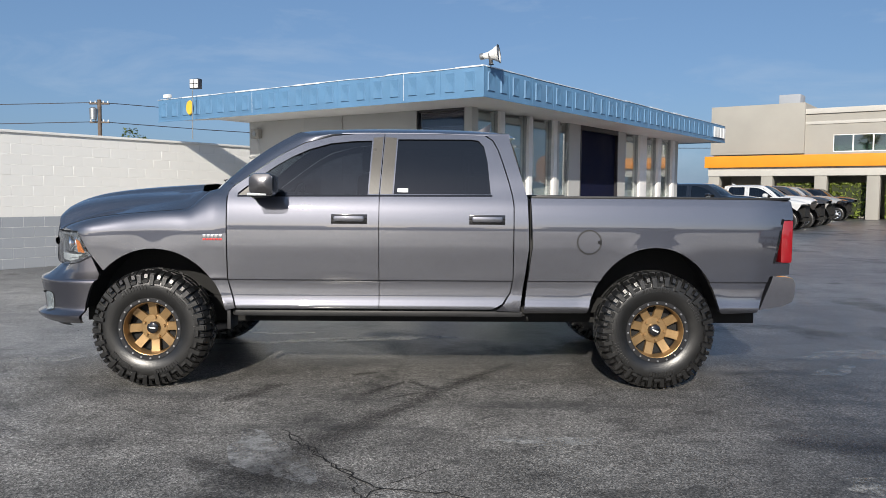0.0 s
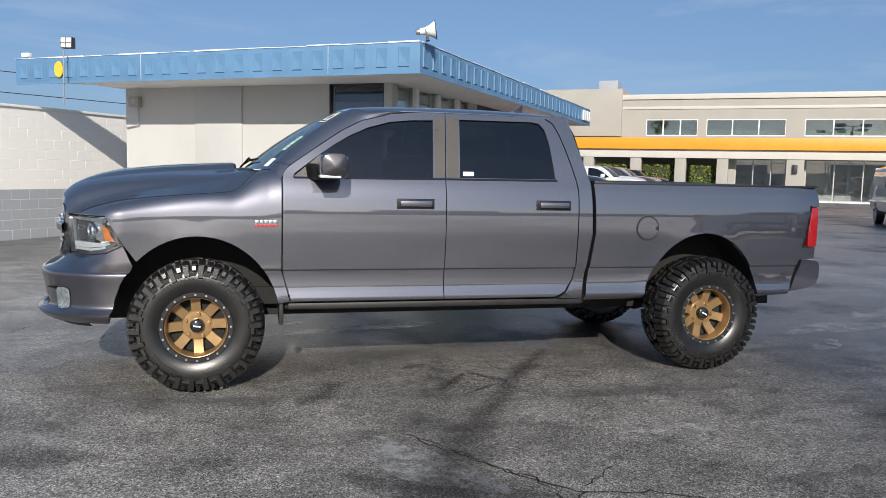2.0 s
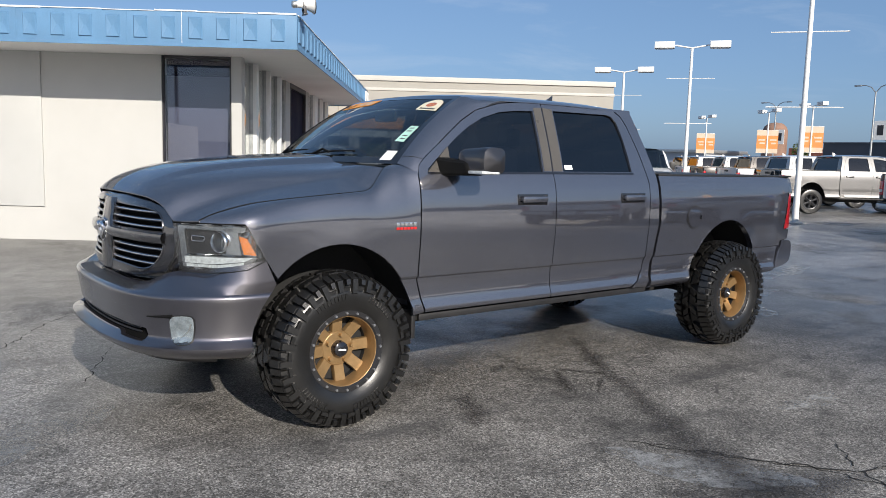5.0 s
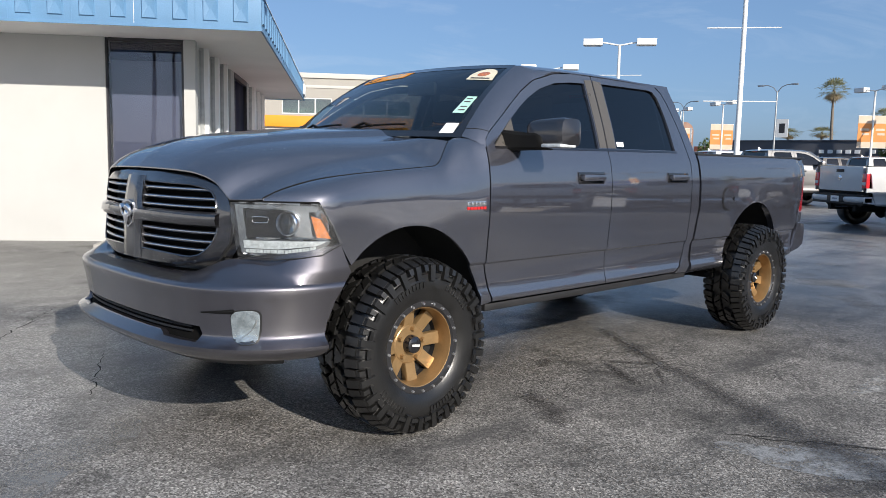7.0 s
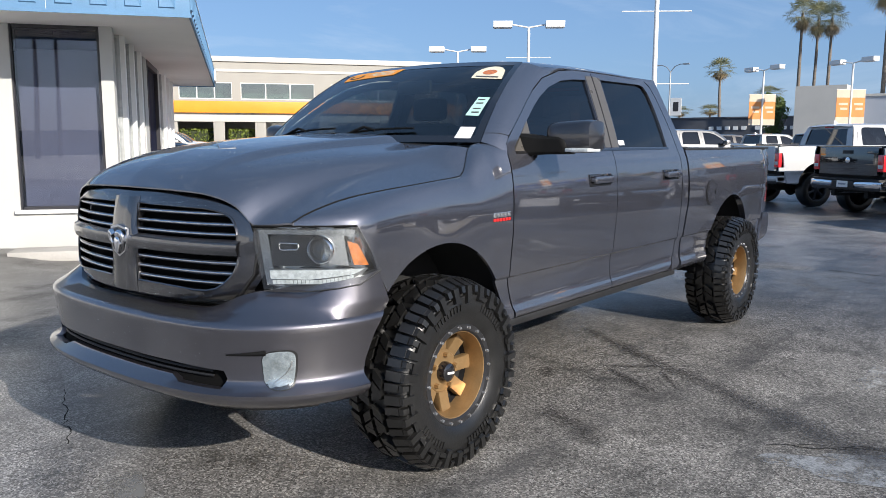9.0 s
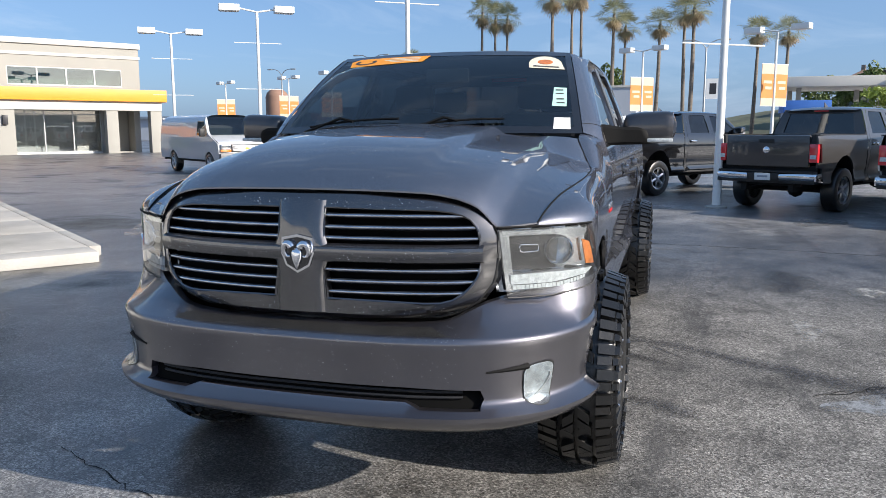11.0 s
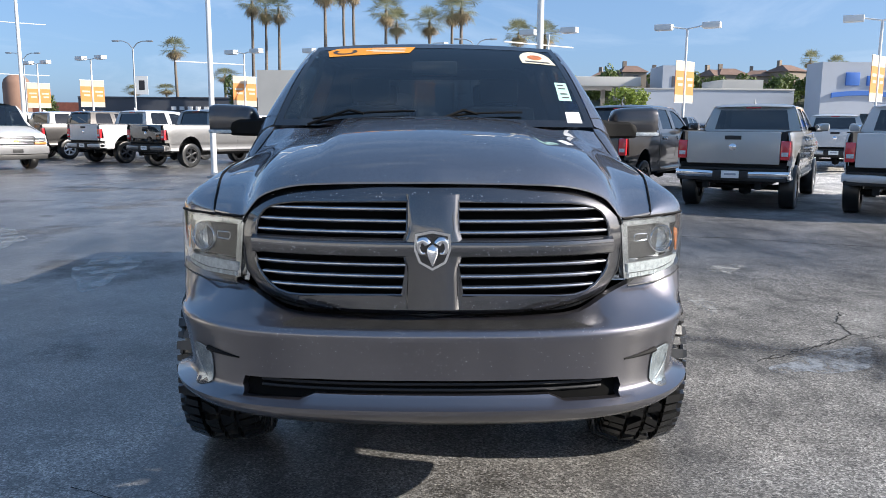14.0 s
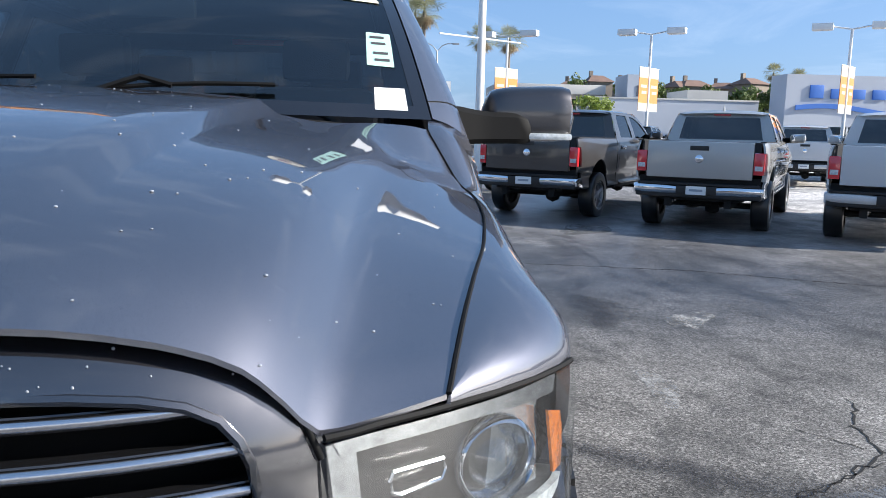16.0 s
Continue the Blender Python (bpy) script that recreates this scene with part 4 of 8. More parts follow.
def hood_at(t, s, d=0.0):
    g, a = math.copysign(1, s), abs(s)
    x0, y0, z0 = _hf_x(a), _hf_y(a), _hf_z(a)
    x1, y1, z1 = _hr_x(a), 0.872 * a, _hr_z(a)
    w = a ** 2.5
    h = _hood_c(t) * (1 - w) + _hood_e(t) * w
    y = y0 + (y1 - y0) * t
    if a > 0.87:
        k = (a - 0.87) / 0.13
        y += ((_seam_y(x0 + (x1 - x0) * t) - 0.004) - (_hf_y(1.0) + (0.872 - _hf_y(1.0)) * t)) * k
    bump = 0.0
    e = max(0.0, min(1.0, (0.56 - a) / (0.11 - 0.05 * t)))
    f = max(0.0, min(1.0, t / 0.35))
    bump += (0.016 + 0.010 * t) * (e * e * (3 - 2 * e)) * f * f * (3 - 2 * f)
    v = math.exp(-((a - 0.66) / 0.10) ** 2) * max(0.0, min(1.0, (t - 0.55) / 0.35))
    bump -= 0.012 * v
    bump -= 0.018 * math.exp(-((a - 0.90) / 0.085) ** 2) * min(1.0, t / 0.10) * max(0.0, 1 - t / 0.75)          # hollow between crown and wing
    e0, e1 = _hf_x(1.0), _hr_x(1.0)
    edge = _seam_z(e0 + (e1 - e0) * t) - (_hf_z(1.0) + (_hr_z(1.0) - _hf_z(1.0)) * _hood_e(t))
    k = max(0.0, (a - 0.6) / 0.4)
    return Vector((x0 + (x1 - x0) * t, g * y, z0 + (z1 - z0) * h + bump + edge * k ** 2.6 - d))


_roof_c = smooth_curve([-0.90, -0.75, -0.5, -0.1, 0.3, 0.6, 0.78, 0.88], [1.958, 1.978, 1.990, 1.996, 1.993, 1.982, 1.965, 1.925])


def roof_at(x, y, d=0.0):
    q = abs(y) / 0.757
    return Vector((x, y, _roof_c(x) - 0.03 * q ** 2 - 0.037 * q ** 9 - d))


def glass_at(s, t, d=0.0):
    """Windscreen: s across from -1 to 1, t from its foot to its head."""
    a = abs(s)
    foot = Vector((-1.60 + 0.17 * a ** 2, 0.835 * s, 1.495 - 0.005 * a))
    head = Vector((-0.885 + 0.06 * a ** 2, 0.685 * s, 1.958 - 0.016 * a ** 2))
    p = foot.lerp(head, t)
    p += Vector((-0.5, 0, 0.85)) * (0.035 * 4 * t * (1 - t) - d)
    return p


def tyre_mesh(R, w, rim, tread, blocks, seed=1):
    """Carcass with shoulder and crown blocks; turned about y, its outer wall towards -y."""
    h = w / 2
    bm = lathe([(rim, h * 0.80), (rim + 0.02, h * 0.93), (rim + (R - rim) * 0.45, h * 1.0), (R - 0.085, h * 0.955), (R - 0.052, h * 0.86), (R - tread - 0.014, h * 0.72),
                (R - tread, 0), (R - tread - 0.014, -h * 0.72), (R - 0.052, -h * 0.86), (R - 0.085, -h * 0.955), (rim + (R - rim) * 0.45, -h * 1.0), (rim + 0.02, -h * 0.93), (rim, -h * 0.80)], 72)
    carcass = set_smooth(bm, 38)
    bm = bmesh.new()

    def lug(a0, a1, r0, r1, y0, y1, skew=0.0, drop=0.0):
        vs = []
        for r, k in ((r0, 1.0), (r1, 0.9)):
            ac = (a0 + a1) / 2
            for a, y in ((a0, y0), (a1, y0), (a1, y1), (a0, y1)):
                aa = ac + (a - ac) * k + skew * (y - y0)
                yc = (y0 + y1) / 2
                yy = yc + (y - yc) * (0.92 if r == r1 else 1.0)
                rr = r - (drop if y == y1 else 0.0)
                vs.append(bm.verts.new((rr * math.cos(aa), yy, rr * math.sin(aa))))
        fs = [bm.faces.new((vs[4], vs[5], vs[6], vs[7]))]
        for i in range(4):
            j = (i + 1) % 4
            fs.append(bm.faces.new((vs[i], vs[j], vs[j + 4], vs[i + 4])))
    n = blocks
    st = 2 * math.pi / n
    for side in (-1, 1):
        for i in range(n):
            a = i * st + (0.5 * st if side > 0 else 0)
            wide = 0.86 if i % 2 else 0.70
            lug(a, a + st * wide, R - tread - 0.02, R - 0.002, side * h * 0.50, side * h * (0.95 if i % 2 else 0.89), 0.0, 0.020)
            # side biters run down the wall
            r1 = R - 0.024
            r0 = R - (0.112 if i % 4 == 1 else 0.098 if i % 2 else 0.062)
            y_out = 1.10 if i % 2 else 1.08
            a0, a1 = a + st * 0.06, a + st * (wide - 0.05)
            q = []
            for rr, yy in ((r1, side * h * 0.90), (r0, side * h * 1.0)):
                for aa in (a0, a1):
                    q.append((rr * math.cos(aa), yy, rr * math.sin(aa)))
            o = []
            for rr, yy in ((r1 - 0.004, side * h * (y_out - 0.05)), (r0 + 0.006, side * h * y_out)):
                for aa in (a0 + st * 0.05, a1 - st * 0.05):
                    o.append((rr * math.cos(aa), yy, rr * math.sin(aa)))
            qv, ov = [bm.verts.new(p) for p in q], [bm.verts.new(p) for p in o]
            bm.faces.new((ov[0], ov[1], ov[3], ov[2]))
            for i0, i1 in ((0, 1), (1, 3), (3, 2), (2, 0)):
                bm.faces.new((qv[i0], qv[i1], ov[i1], ov[i0]))
            # short ribs under the long blocks
            if i % 2 == 0:
                rr0, rr1 = r0 - 0.030, r0 - 0.010
                vs = [bm.verts.new((rr * math.cos(aa), side * h * k2, rr * math.sin(aa))) for k2 in (0.97, 1.045) for rr, aa in ((rr0, a0 + st * 0.1), (rr0, a1 + st * 0.55), (rr1, a1 + st * 0.7), (rr1, a0))]
                bm.faces.new(vs[4:])
                for i0 in range(4):
                    i1 = (i0 + 1) % 4
                    bm.faces.new((vs[i0], vs[i1], vs[i1 + 4], vs[i0 + 4]))
            tilt = side * (1.5 if i % 3 else -0.9)
            lug(a + st * 0.10, a + st * (0.98 if i % 3 else 0.80), R - tread - 0.006, R, side * h * 0.05, side * h * (0.42 if i % 2 else 0.36), tilt)
    bmesh.ops.recalc_face_normals(bm, faces=bm.faces)
    # raised arcs of lettering height on the outer wall, plain ribs
    for a0, a1 in ((40, 75), (100, 138), (220, 255), (285, 320)):
        k = 9
        for i in range(k):
            t0 = radians(a0 + (a1 - a0) * i / k)
            t1 = radians(a0 + (a1 - a0) * (i + 0.55) / k)
            lo_r, hi_r = rim + 0.082, rim + 0.112
            vs = [bm.verts.new((r * math.cos(t), -h * k2, r * math.sin(t))) for k2 in (0.98, 1.03) for r, t in ((lo_r, t0), (lo_r, t1), (hi_r, t1), (hi_r, t0))]
            bm.faces.new(vs[4:])
            for i0 in range(4):
                i1 = (i0 + 1) % 4
                bm.faces.new((vs[i0], vs[i1], vs[i1 + 4], vs[i0 + 4]))
    return carcass, set_smooth(bm, 38)


def off_road_wheel(parent, x, y, sgn, R, turn, cache):
    """Bronze eight-spoke bead-ring wheel with a mud tyre."""
    w = new("wheel")
    w.parent = parent
    w.matrix_basis = pose(x, y, R, 0, turn, 0 if sgn < 0 else 180)
    if not cache:
        rim = 0.222
        cache["tyre"], cache["tread"] = tyre_mesh(R, 0.315, rim, 0.026, 52)
        barrel = lathe([(rim, 0.12), (rim - 0.012, 0.10), (rim - 0.02, 0.0), (rim - 0.015, -0.10), (rim + 0.004, -0.125), (rim - 0.012, -0.128), (rim - 0.028, -0.11), (rim - 0.034, -0.05), (rim - 0.04, 0.06), (rim - 0.04, 0.11)], 56)
        cache["barrel"] = barrel
        cache["lip"] = lathe([(0.202, -0.130), (0.197, -0.128), (0.192, -0.11), (0.188, -0.08), (0.186, -0.03), (0.192, -0.03)], 64)
        bm = lathe([(0.034, -0.042), (0.056, -0.043), (0.094, -0.040), (0.102, -0.034), (0.104, -0.02), (0.104, 0.03), (0.0, 0.03)], 48)
        for i in range(8):
            a = 2 * math.pi * i / 8 + 0.2
            m = Matrix.Rotation(-a, 4, 'Y')
            prof = [(0.07, 0.032, -0.030), (0.105, 0.0335, -0.033), (0.150, 0.0335, -0.041), (0.194, 0.036, -0.050)]
            loops = []
            for r, hw, yy in prof:
                loops.append([m @ Vector(p) for p in ((r, yy + 0.004, -hw), (r, yy - 0.004, -hw * 0.9), (r, yy - 0.004, hw * 0.9), (r, yy + 0.004, hw), (r, yy + 0.035, hw * 0.9), (r, yy + 0.035, -hw * 0.9))])
            rings(bm, loops, True, True)
        bmesh.ops.recalc_face_normals(bm, faces=bm.faces)
        cache["spokes"] = set_smooth(bm, 30)
        cache["ring"] = lathe([(0.238, -0.112), (0.240, -0.132), (0.232, -0.140), (0.208, -0.140), (0.200, -0.130), (0.200, -0.105)], 56)
        bm = bmesh.new()
        bmesh.ops.create_cone(bm, cap_ends=True, segments=8, radius1=0.0085, radius2=0.0065, depth=0.010, matrix=Matrix.Rotation(radians(90), 4, 'X'))
        cache["bolts"] = bm
        cache["cap"] = lathe([(0.0, -0.086), (0.030, -0.085), (0.042, -0.078), (0.048, -0.062), (0.049, -0.02)], 32)
        bm = bmesh.new()
        bmesh.ops.create_cone(bm, cap_ends=True, segments=6, radius1=0.0125, radius2=0.010, depth=0.022, matrix=Matrix.Rotation(radians(90), 4, 'X'))
        cache["nuts"] = bm
        # brake disc widened into a dark plate that imitates shade behind the spokes
        cache["brake"] = lathe([(0.03, 0.0), (0.184, 0.0), (0.184, 0.045), (0.03, 0.045)], 40)
        for k, mt in (("tyre", RUBBER), ("tread", RUBBER), ("barrel", DARK_ALLOY), ("lip", BRONZE), ("spokes", BRONZE), ("ring", DARK_ALLOY), ("bolts", ALLOY), ("cap", GLOSS_BLACK), ("nuts", BRONZE), ("brake", UNDER)):
            me = bpy.data.meshes.new(k)
            cache[k].to_mesh(me)
            cache[k].free()
            me.materials.append(mt)
            cache[k] = me
        lb = box(-0.024, 0.024, -0.0885, -0.086, -0.005, 0.005)
        me = bpy.data.meshes.new("cap_bar")
        lb.to_mesh(me)
        lb.free()
        me.materials.append(PAPER)
        cache["cap_bar"] = me
    for k, nm in (("tyre", "tyre"), ("barrel", "rim"), ("lip", "rim_lip"), ("tread", "tread"), ("spokes", "spoke_disc"), ("ring", "bead_ring"), ("cap", "centre_cap"), ("brake", "brake_disc"), ("cap_bar", "cap_mark")):
        o = new(nm, cache[k])
        o.parent = w
        if k == "tread":
            tagged(o, "moulded mud-tyre tread blocks", kind="stuff")
    for k, nm, count, r, yy, a0 in (("bolts", "ring_bolt", 20, 0.220, -0.143, 0.157), ("nuts", "wheel_nut", 5, 0.078, -0.052, 0.31)):
        for i in range(count):
            a = 2 * math.pi * i / count + a0
            o = new(nm, cache[k])
            o.parent = w
            o.location = (r * math.cos(a), yy, r * math.sin(a))
    return w


def road_wheel(parent, x, y, sgn, R, metal, cache):
    w = new("wheel")
    w.parent = parent
    w.matrix_basis = pose(x, y, R, 0, 20 * x, 0 if sgn < 0 else 180)
    key = metal.name
    if key not in cache:
        rim = 0.245
        ty = lathe([(rim, 0.11), (rim + 0.02, 0.135), (R - 0.05, 0.14), (R - 0.012, 0.125), (R, 0.10), (R, -0.10), (R - 0.012, -0.125), (R - 0.05, -0.14), (rim + 0.02, -0.135), (rim, -0.11)], 40)
        bm = lathe([(rim, 0.1), (rim - 0.02, 0.0), (rim - 0.005, -0.105), (rim + 0.006, -0.118), (rim - 0.02, -0.112), (rim - 0.03, -0.05), (rim - 0.04, 0.08)], 40)
        hub = lathe([(0.0, -0.105), (0.05, -0.105), (0.07, -0.09), (0.07, -0.02)], 24)
        for i in range(6):
            m = Matrix.Rotation(2 * math.pi * i / 6, 4, 'Y')
            loops = [[m @ Vector(p) for p in ((r, yy, -hw), (r, yy - 0.018, 0), (r, yy, hw), (r, yy + 0.03, 0))] for r, hw, yy in ((0.05, 0.035, -0.09), (0.14, 0.03, -0.085), (rim - 0.015, 0.045, -0.095))]
            rings(hub, loops, True, True)
        bmesh.ops.recalc_face_normals(hub, faces=hub.faces)
        back = lathe([(0.0, 0.0), (rim - 0.03, 0.0)], 24)
        ms = []
        for nm, b, mt in (("tyre", ty, RUBBER), ("rim", bm, metal), ("spoke_disc", set_smooth(hub, 40), metal), ("brake_drum", back, UNDER)):
            me = bpy.data.meshes.new(nm)
            b.to_mesh(me)
            b.free()
            me.materials.append(mt)
            ms.append((nm, me))
        cache[key] = ms
    for nm, me in cache[key]:
        o = new(nm, me)
        o.parent = w


WHEELS, ROAD_WHEELS = {}, {}


def seat(parent, x, y, mat):
    s = joined(box(x - 0.25, x + 0.25, y - 0.24, y + 0.24, 0.95, 1.10, 0.05), box(x + 0.15, x + 0.30, y - 0.24, y + 0.24, 1.05, 1.62, 0.06), box(x + 0.18, x + 0.28, y - 0.13, y + 0.13, 1.64, 1.80, 0.04))
    part("seat", s, mat, parent)


def mirror_shell():
    """Rounded mirror head, domed ahead and flat behind, lofted from the door outwards."""
    bm = bmesh.new()
    loops = []
    for q in np.linspace(0, 1, 15):
        e = 2 * q - 1
        k = max(0.0, 1 - abs(e) ** (4.0 if e < 0 else 6.0)) ** 0.3
        y = 1.005 + 0.28 * q
        cx, cz = -1.005 + 0.012 * q, 1.536 + 0.006 * q
        hz = (0.080 + 0.006 * q) * (0.25 + 0.75 * k)
        row = []
        for i in range(28):
            a = 2 * math.pi * i / 28
            c, d = math.cos(a), math.sin(a)
            px = math.copysign(abs(c) ** 0.55, c)
            pz = math.copysign(abs(d) ** 0.5, d)
            hx = 0.104 if c < 0 else 0.080
            row.append((cx + hx * (0.3 + 0.7 * k) * px, y, cz + hz * pz))
        loops.append(row)
    rings(bm, loops, True, True)
    bmesh.ops.recalc_face_normals(bm, faces=bm.faces)
    return set_smooth(bm, 50)


def mirror_arm():
    """Black arm that leaves the door's corner and runs under the head."""
    bm = bmesh.new()
    loops = []
    for y, x0, x1, z0, z1 in ((0.905, -1.170, -1.06, 1.440, 1.556), (0.935, -1.160, -1.05, 1.442, 1.552), (0.975, -1.14, -1.01, 1.446, 1.545), (1.03, -1.126, -0.985, 1.448, 1.540), (1.10, -1.116, -0.975, 1.449, 1.540), (1.132, -1.110, -0.98, 1.450, 1.530), (1.145, -1.10, -0.99, 1.455, 1.515)):
        r = 0.014
        loops.append([(x0 + r, y, z0), (x1 - r, y, z0), (x1, y, z0 + r), (x1, y, z1 - r), (x1 - r, y, z1), (x0 + r, y, z1), (x0, y, z1 - r), (x0, y, z0 + r)])
    rings(bm, loops, True, True)
    bmesh.ops.recalc_face_normals(bm, faces=bm.faces)
    return set_smooth(bm, 40)


def build_pickup(name_label, paint, main=False, chrome=False, wheel=None, lower=0.0, gate=None, group=""):
    """A crew-cab pickup, nose towards -x, at the origin."""
    t = thing("pickup_truck", name_label, "pickup truck", group)
    step = 0.05 if main else 0.11
    rim = 0.018 if main else 0.0
    gate = gate or paint
    # front wings
    fo = [(-2.64, 1.265), (-1.347, 1.265), (-1.347, 0.80), (-1.29, 0.588), (-1.352, 0.575)] + arch(FA, 13, 134, 20) + [(-2.352, 0.985), (-2.455, 1.165), (-2.64, 1.165)]
    both("front_wing", panel(fo, fender_at, step, rim=rim, cuts_a=(-1.70, -1.675, -1.645, -1.62, -1.595, -1.57, -1.54, -1.515, -1.48, -1.43, -1.39), cuts_b=(0.62, 0.66, 0.70, 0.76, 0.80, 0.804, 0.811, 0.83, 1.165, 1.18, 1.195, 1.21, 1.225, 1.24, 1.253)), paint, t)
    # doors, each with its window opening
    fw = [(-1.268, 1.440), (-1.20, 1.446), (-0.285, 1.454), (-0.262, 1.872), (-0.42, 1.866), (-0.58, 1.848), (-0.74, 1.802), (-0.87, 1.742), (-0.98, 1.676), (-1.10, 1.592), (-1.262, 1.466)]
    fd = [(-1.332, 1.468), (-1.338, 1.425), (-1.338, 0.80), (-1.278, 0.588), (-0.199, 0.588), (-0.199, 1.45), (-0.168, 1.928), (-0.36, 1.925), (-0.56, 1.906), (-0.78, 1.848), (-0.92, 1.774), (-1.04, 1.694), (-1.155, 1.613), (-1.255, 1.543), (-1.308, 1.503)]
    rw = [(-0.088, 1.460), (0.648, 1.462), (0.625, 1.72), (0.600, 1.83), (0.56, 1.876), (0.50, 1.886), (-0.062, 1.884)]
    rd = [(-0.193, 0.588), (0.66, 0.588), (0.74, 0.63), (0.80, 0.72), (0.818, 0.83), (0.818, 1.38), (0.807, 1.46), (0.781, 1.56), (0.746, 1.68), (0.706, 1.80), (0.666, 1.875), (0.60, 1.918), (0.52, 1.93), (-0.162, 1.93), (-0.193, 1.45)]
    fds = both("front_door", panel(fd, side_at, step, [fw], rim=rim, cuts_b=(0.57, 0.585, 0.605, 0.62, 0.64, 0.66, 0.70, 0.76, 0.80, 0.804, 0.811, 0.83, 1.38, 1.43)), paint, t)
    rds = both("rear_door", panel(rd, side_at, step, [rw], rim=rim, cuts_b=(0.57, 0.585, 0.605, 0.62, 0.64, 0.66, 0.70, 0.76, 0.80, 0.804, 0.811, 0.83, 1.38, 1.43)), paint, t)

    def inset(x, z, d=0.0):
        return side_at(x, z, 0.014 + d)
    grow = lambda poly, k: [(sum(p[0] for p in poly) / len(poly) + (x - sum(p[0] for p in poly) / len(poly)) * k, sum(p[1] for p in poly) / len(poly) + (z - sum(p[1] for p in poly) / len(poly)) * k) for x, z in poly]
    for own, poly, gm in ((fds, fw, FRONT_TINT if main else TINT), (rds, rw, TINT)):
        g = panel(grow(poly, 1.02), inset, 0.12)
        for o, b in zip(own, (g, mirrored(g.copy()))):
            part("window_glass", b, gm, o, "dark tinted side glass")
    cs = [(0.556, 1.932), (0.79, 1.918), (0.925, 1.44), (0.938, 1.06), (0.875, 0.57), (0.70, 0.575), (0.76, 0.632), (0.808, 0.72), (0.826, 0.83), (0.826, 1.381), (0.815, 1.462), (0.789, 1.562), (0.754, 1.682), (0.714, 1.803), (0.673, 1.88), (0.61, 1.925)]
    both("cab_corner", panel(cs, side_at, step, rim=0.05 if main else 0.0), paint, t)
    # windscreen pillars from the cowl to the roof rail
    da = resample([side_at(x, z) for x, z in ((-1.343, 1.436), (-1.338, 1.470), (-1.313, 1.508), (-1.259, 1.548), (-1.159, 1.618), (-1.044, 1.699), (-0.924, 1.779), (-0.785, 1.853), (-0.56, 1.91), (-0.50, 1.915))], 18)
    wa = resample([glass_at(-1, q / 10) + Vector((0.0, -0.004, 0.004)) for q in range(11)] + [roof_at(-0.74, -0.745), roof_at(-0.56, -0.757), roof_at(-0.50, -0.757)], 18)
    both("windscreen_pillar", ring_strip(wa, da, 0.012), paint, t)
    if main:
        both("pillar_gap", tube([wa[1].lerp(da[2], q) + Vector((-0.3, -1, 0.6)).normalized() * (0.048 * q * (1 - q) - 0.0005) for q in np.linspace(0, 1, 7)], 0.0022, 6), RUBBER_BLADE, t)
    ra = [roof_at(x, -0.757) for x in np.linspace(-0.50, 0.80, 10)]
    rb = [side_at(x, 1.934) for x in np.linspace(-0.50, 0.80, 10)]
    both("roof_rail", ring_strip(ra, rb, 0.004, 2), paint, t)
    ro = [(-0.885, 0.0), (-0.870, 0.34), (-0.828, 0.685), (-0.74, 0.745), (-0.56, 0.757), (0.60, 0.757), (0.80, 0.735), (0.85, 0.66), (0.875, 0.4), (0.88, 0)]
    ro = ro + [(x, -y) for x, y in ro[-2:0:-1]]
    part("roof", panel(ro, roof_at, 0.07 if main else 0.14, cuts_b=(-0.72, -0.68, 0.68, 0.72)), paint, t)
    # windscreen and its black border
    wo = [(-1, 0), (1, 0), (1, 1), (-1, 1)]
    ws = part("windscreen", panel(wo, glass_at, 0.12), SCREEN, t, "clear raked windscreen with stickers")
    part("windscreen_border", panel(wo, lambda s, q, d=0: glass_at(s, q, -0.001), 0.12, [[(-0.955, 0.06), (0.955, 0.06), (0.955, 0.93), (-0.955, 0.93)]]), GLOSS_BLACK, ws)
    # cab back with slider window
    _bx = smooth_curve([0.5, 1.06, 1.44, 1.9, 1.95], [0.86, 0.925, 0.912, 0.80, 0.77])
    bo = [(-0.9, 0.56), (0.9, 0.56), (0.955, 1.1), (0.91, 1.44), (0.80, 1.80), (0.735, 1.93), (-0.735, 1.93), (-0.80, 1.80), (-0.91, 1.44), (-0.955, 1.1)]
    bh = [(-0.70, 1.47), (0.70, 1.47), (0.62, 1.85), (-0.62, 1.85)]
    cb = part("cab_back", panel(bo, lambda y, z, d=0: Vector((_bx(z) - d, y, z)), 0.12, [bh]), paint, t)
    part("rear_window", panel([(y * 1.01, z) for y, z in bh], lambda y, z, d=0: Vector((_bx(z) - 0.012, y, z)), 0.3), TINT, cb)
    part("high_brake_light", box(0.79, 0.822, -0.14, 0.14, 1.885, 1.915, 0.004), RED_LENS, cb)
    # bed
    bs = [(0.952, 1.436), (2.915, 1.436), (2.935, 1.42), (2.945, 1.285), (2.862, 1.285), (2.805, 0.955), (2.93, 0.955), (2.93, 0.865), (2.775, 0.855), (2.69, 0.575), (2.435, 0.56)] + arch(RA, 12, 168, 20) + [(1.385, 0.56), (0.905, 0.555), (0.968, 1.08)]
    both("bed_side", panel(bs, side_at, step, rim=0.05 if main else 0.03, cuts_b=(0.57, 0.585, 0.605, 0.62, 0.64, 0.66, 0.70, 0.76, 0.80, 0.804, 0.811, 0.83, 1.38, 1.43)), paint, t)
    both("bed_rail_cap", box(0.955, 2.92, -0.945, -0.86, 1.436, 1.452, 0.005), BLACK_PLASTIC, t)
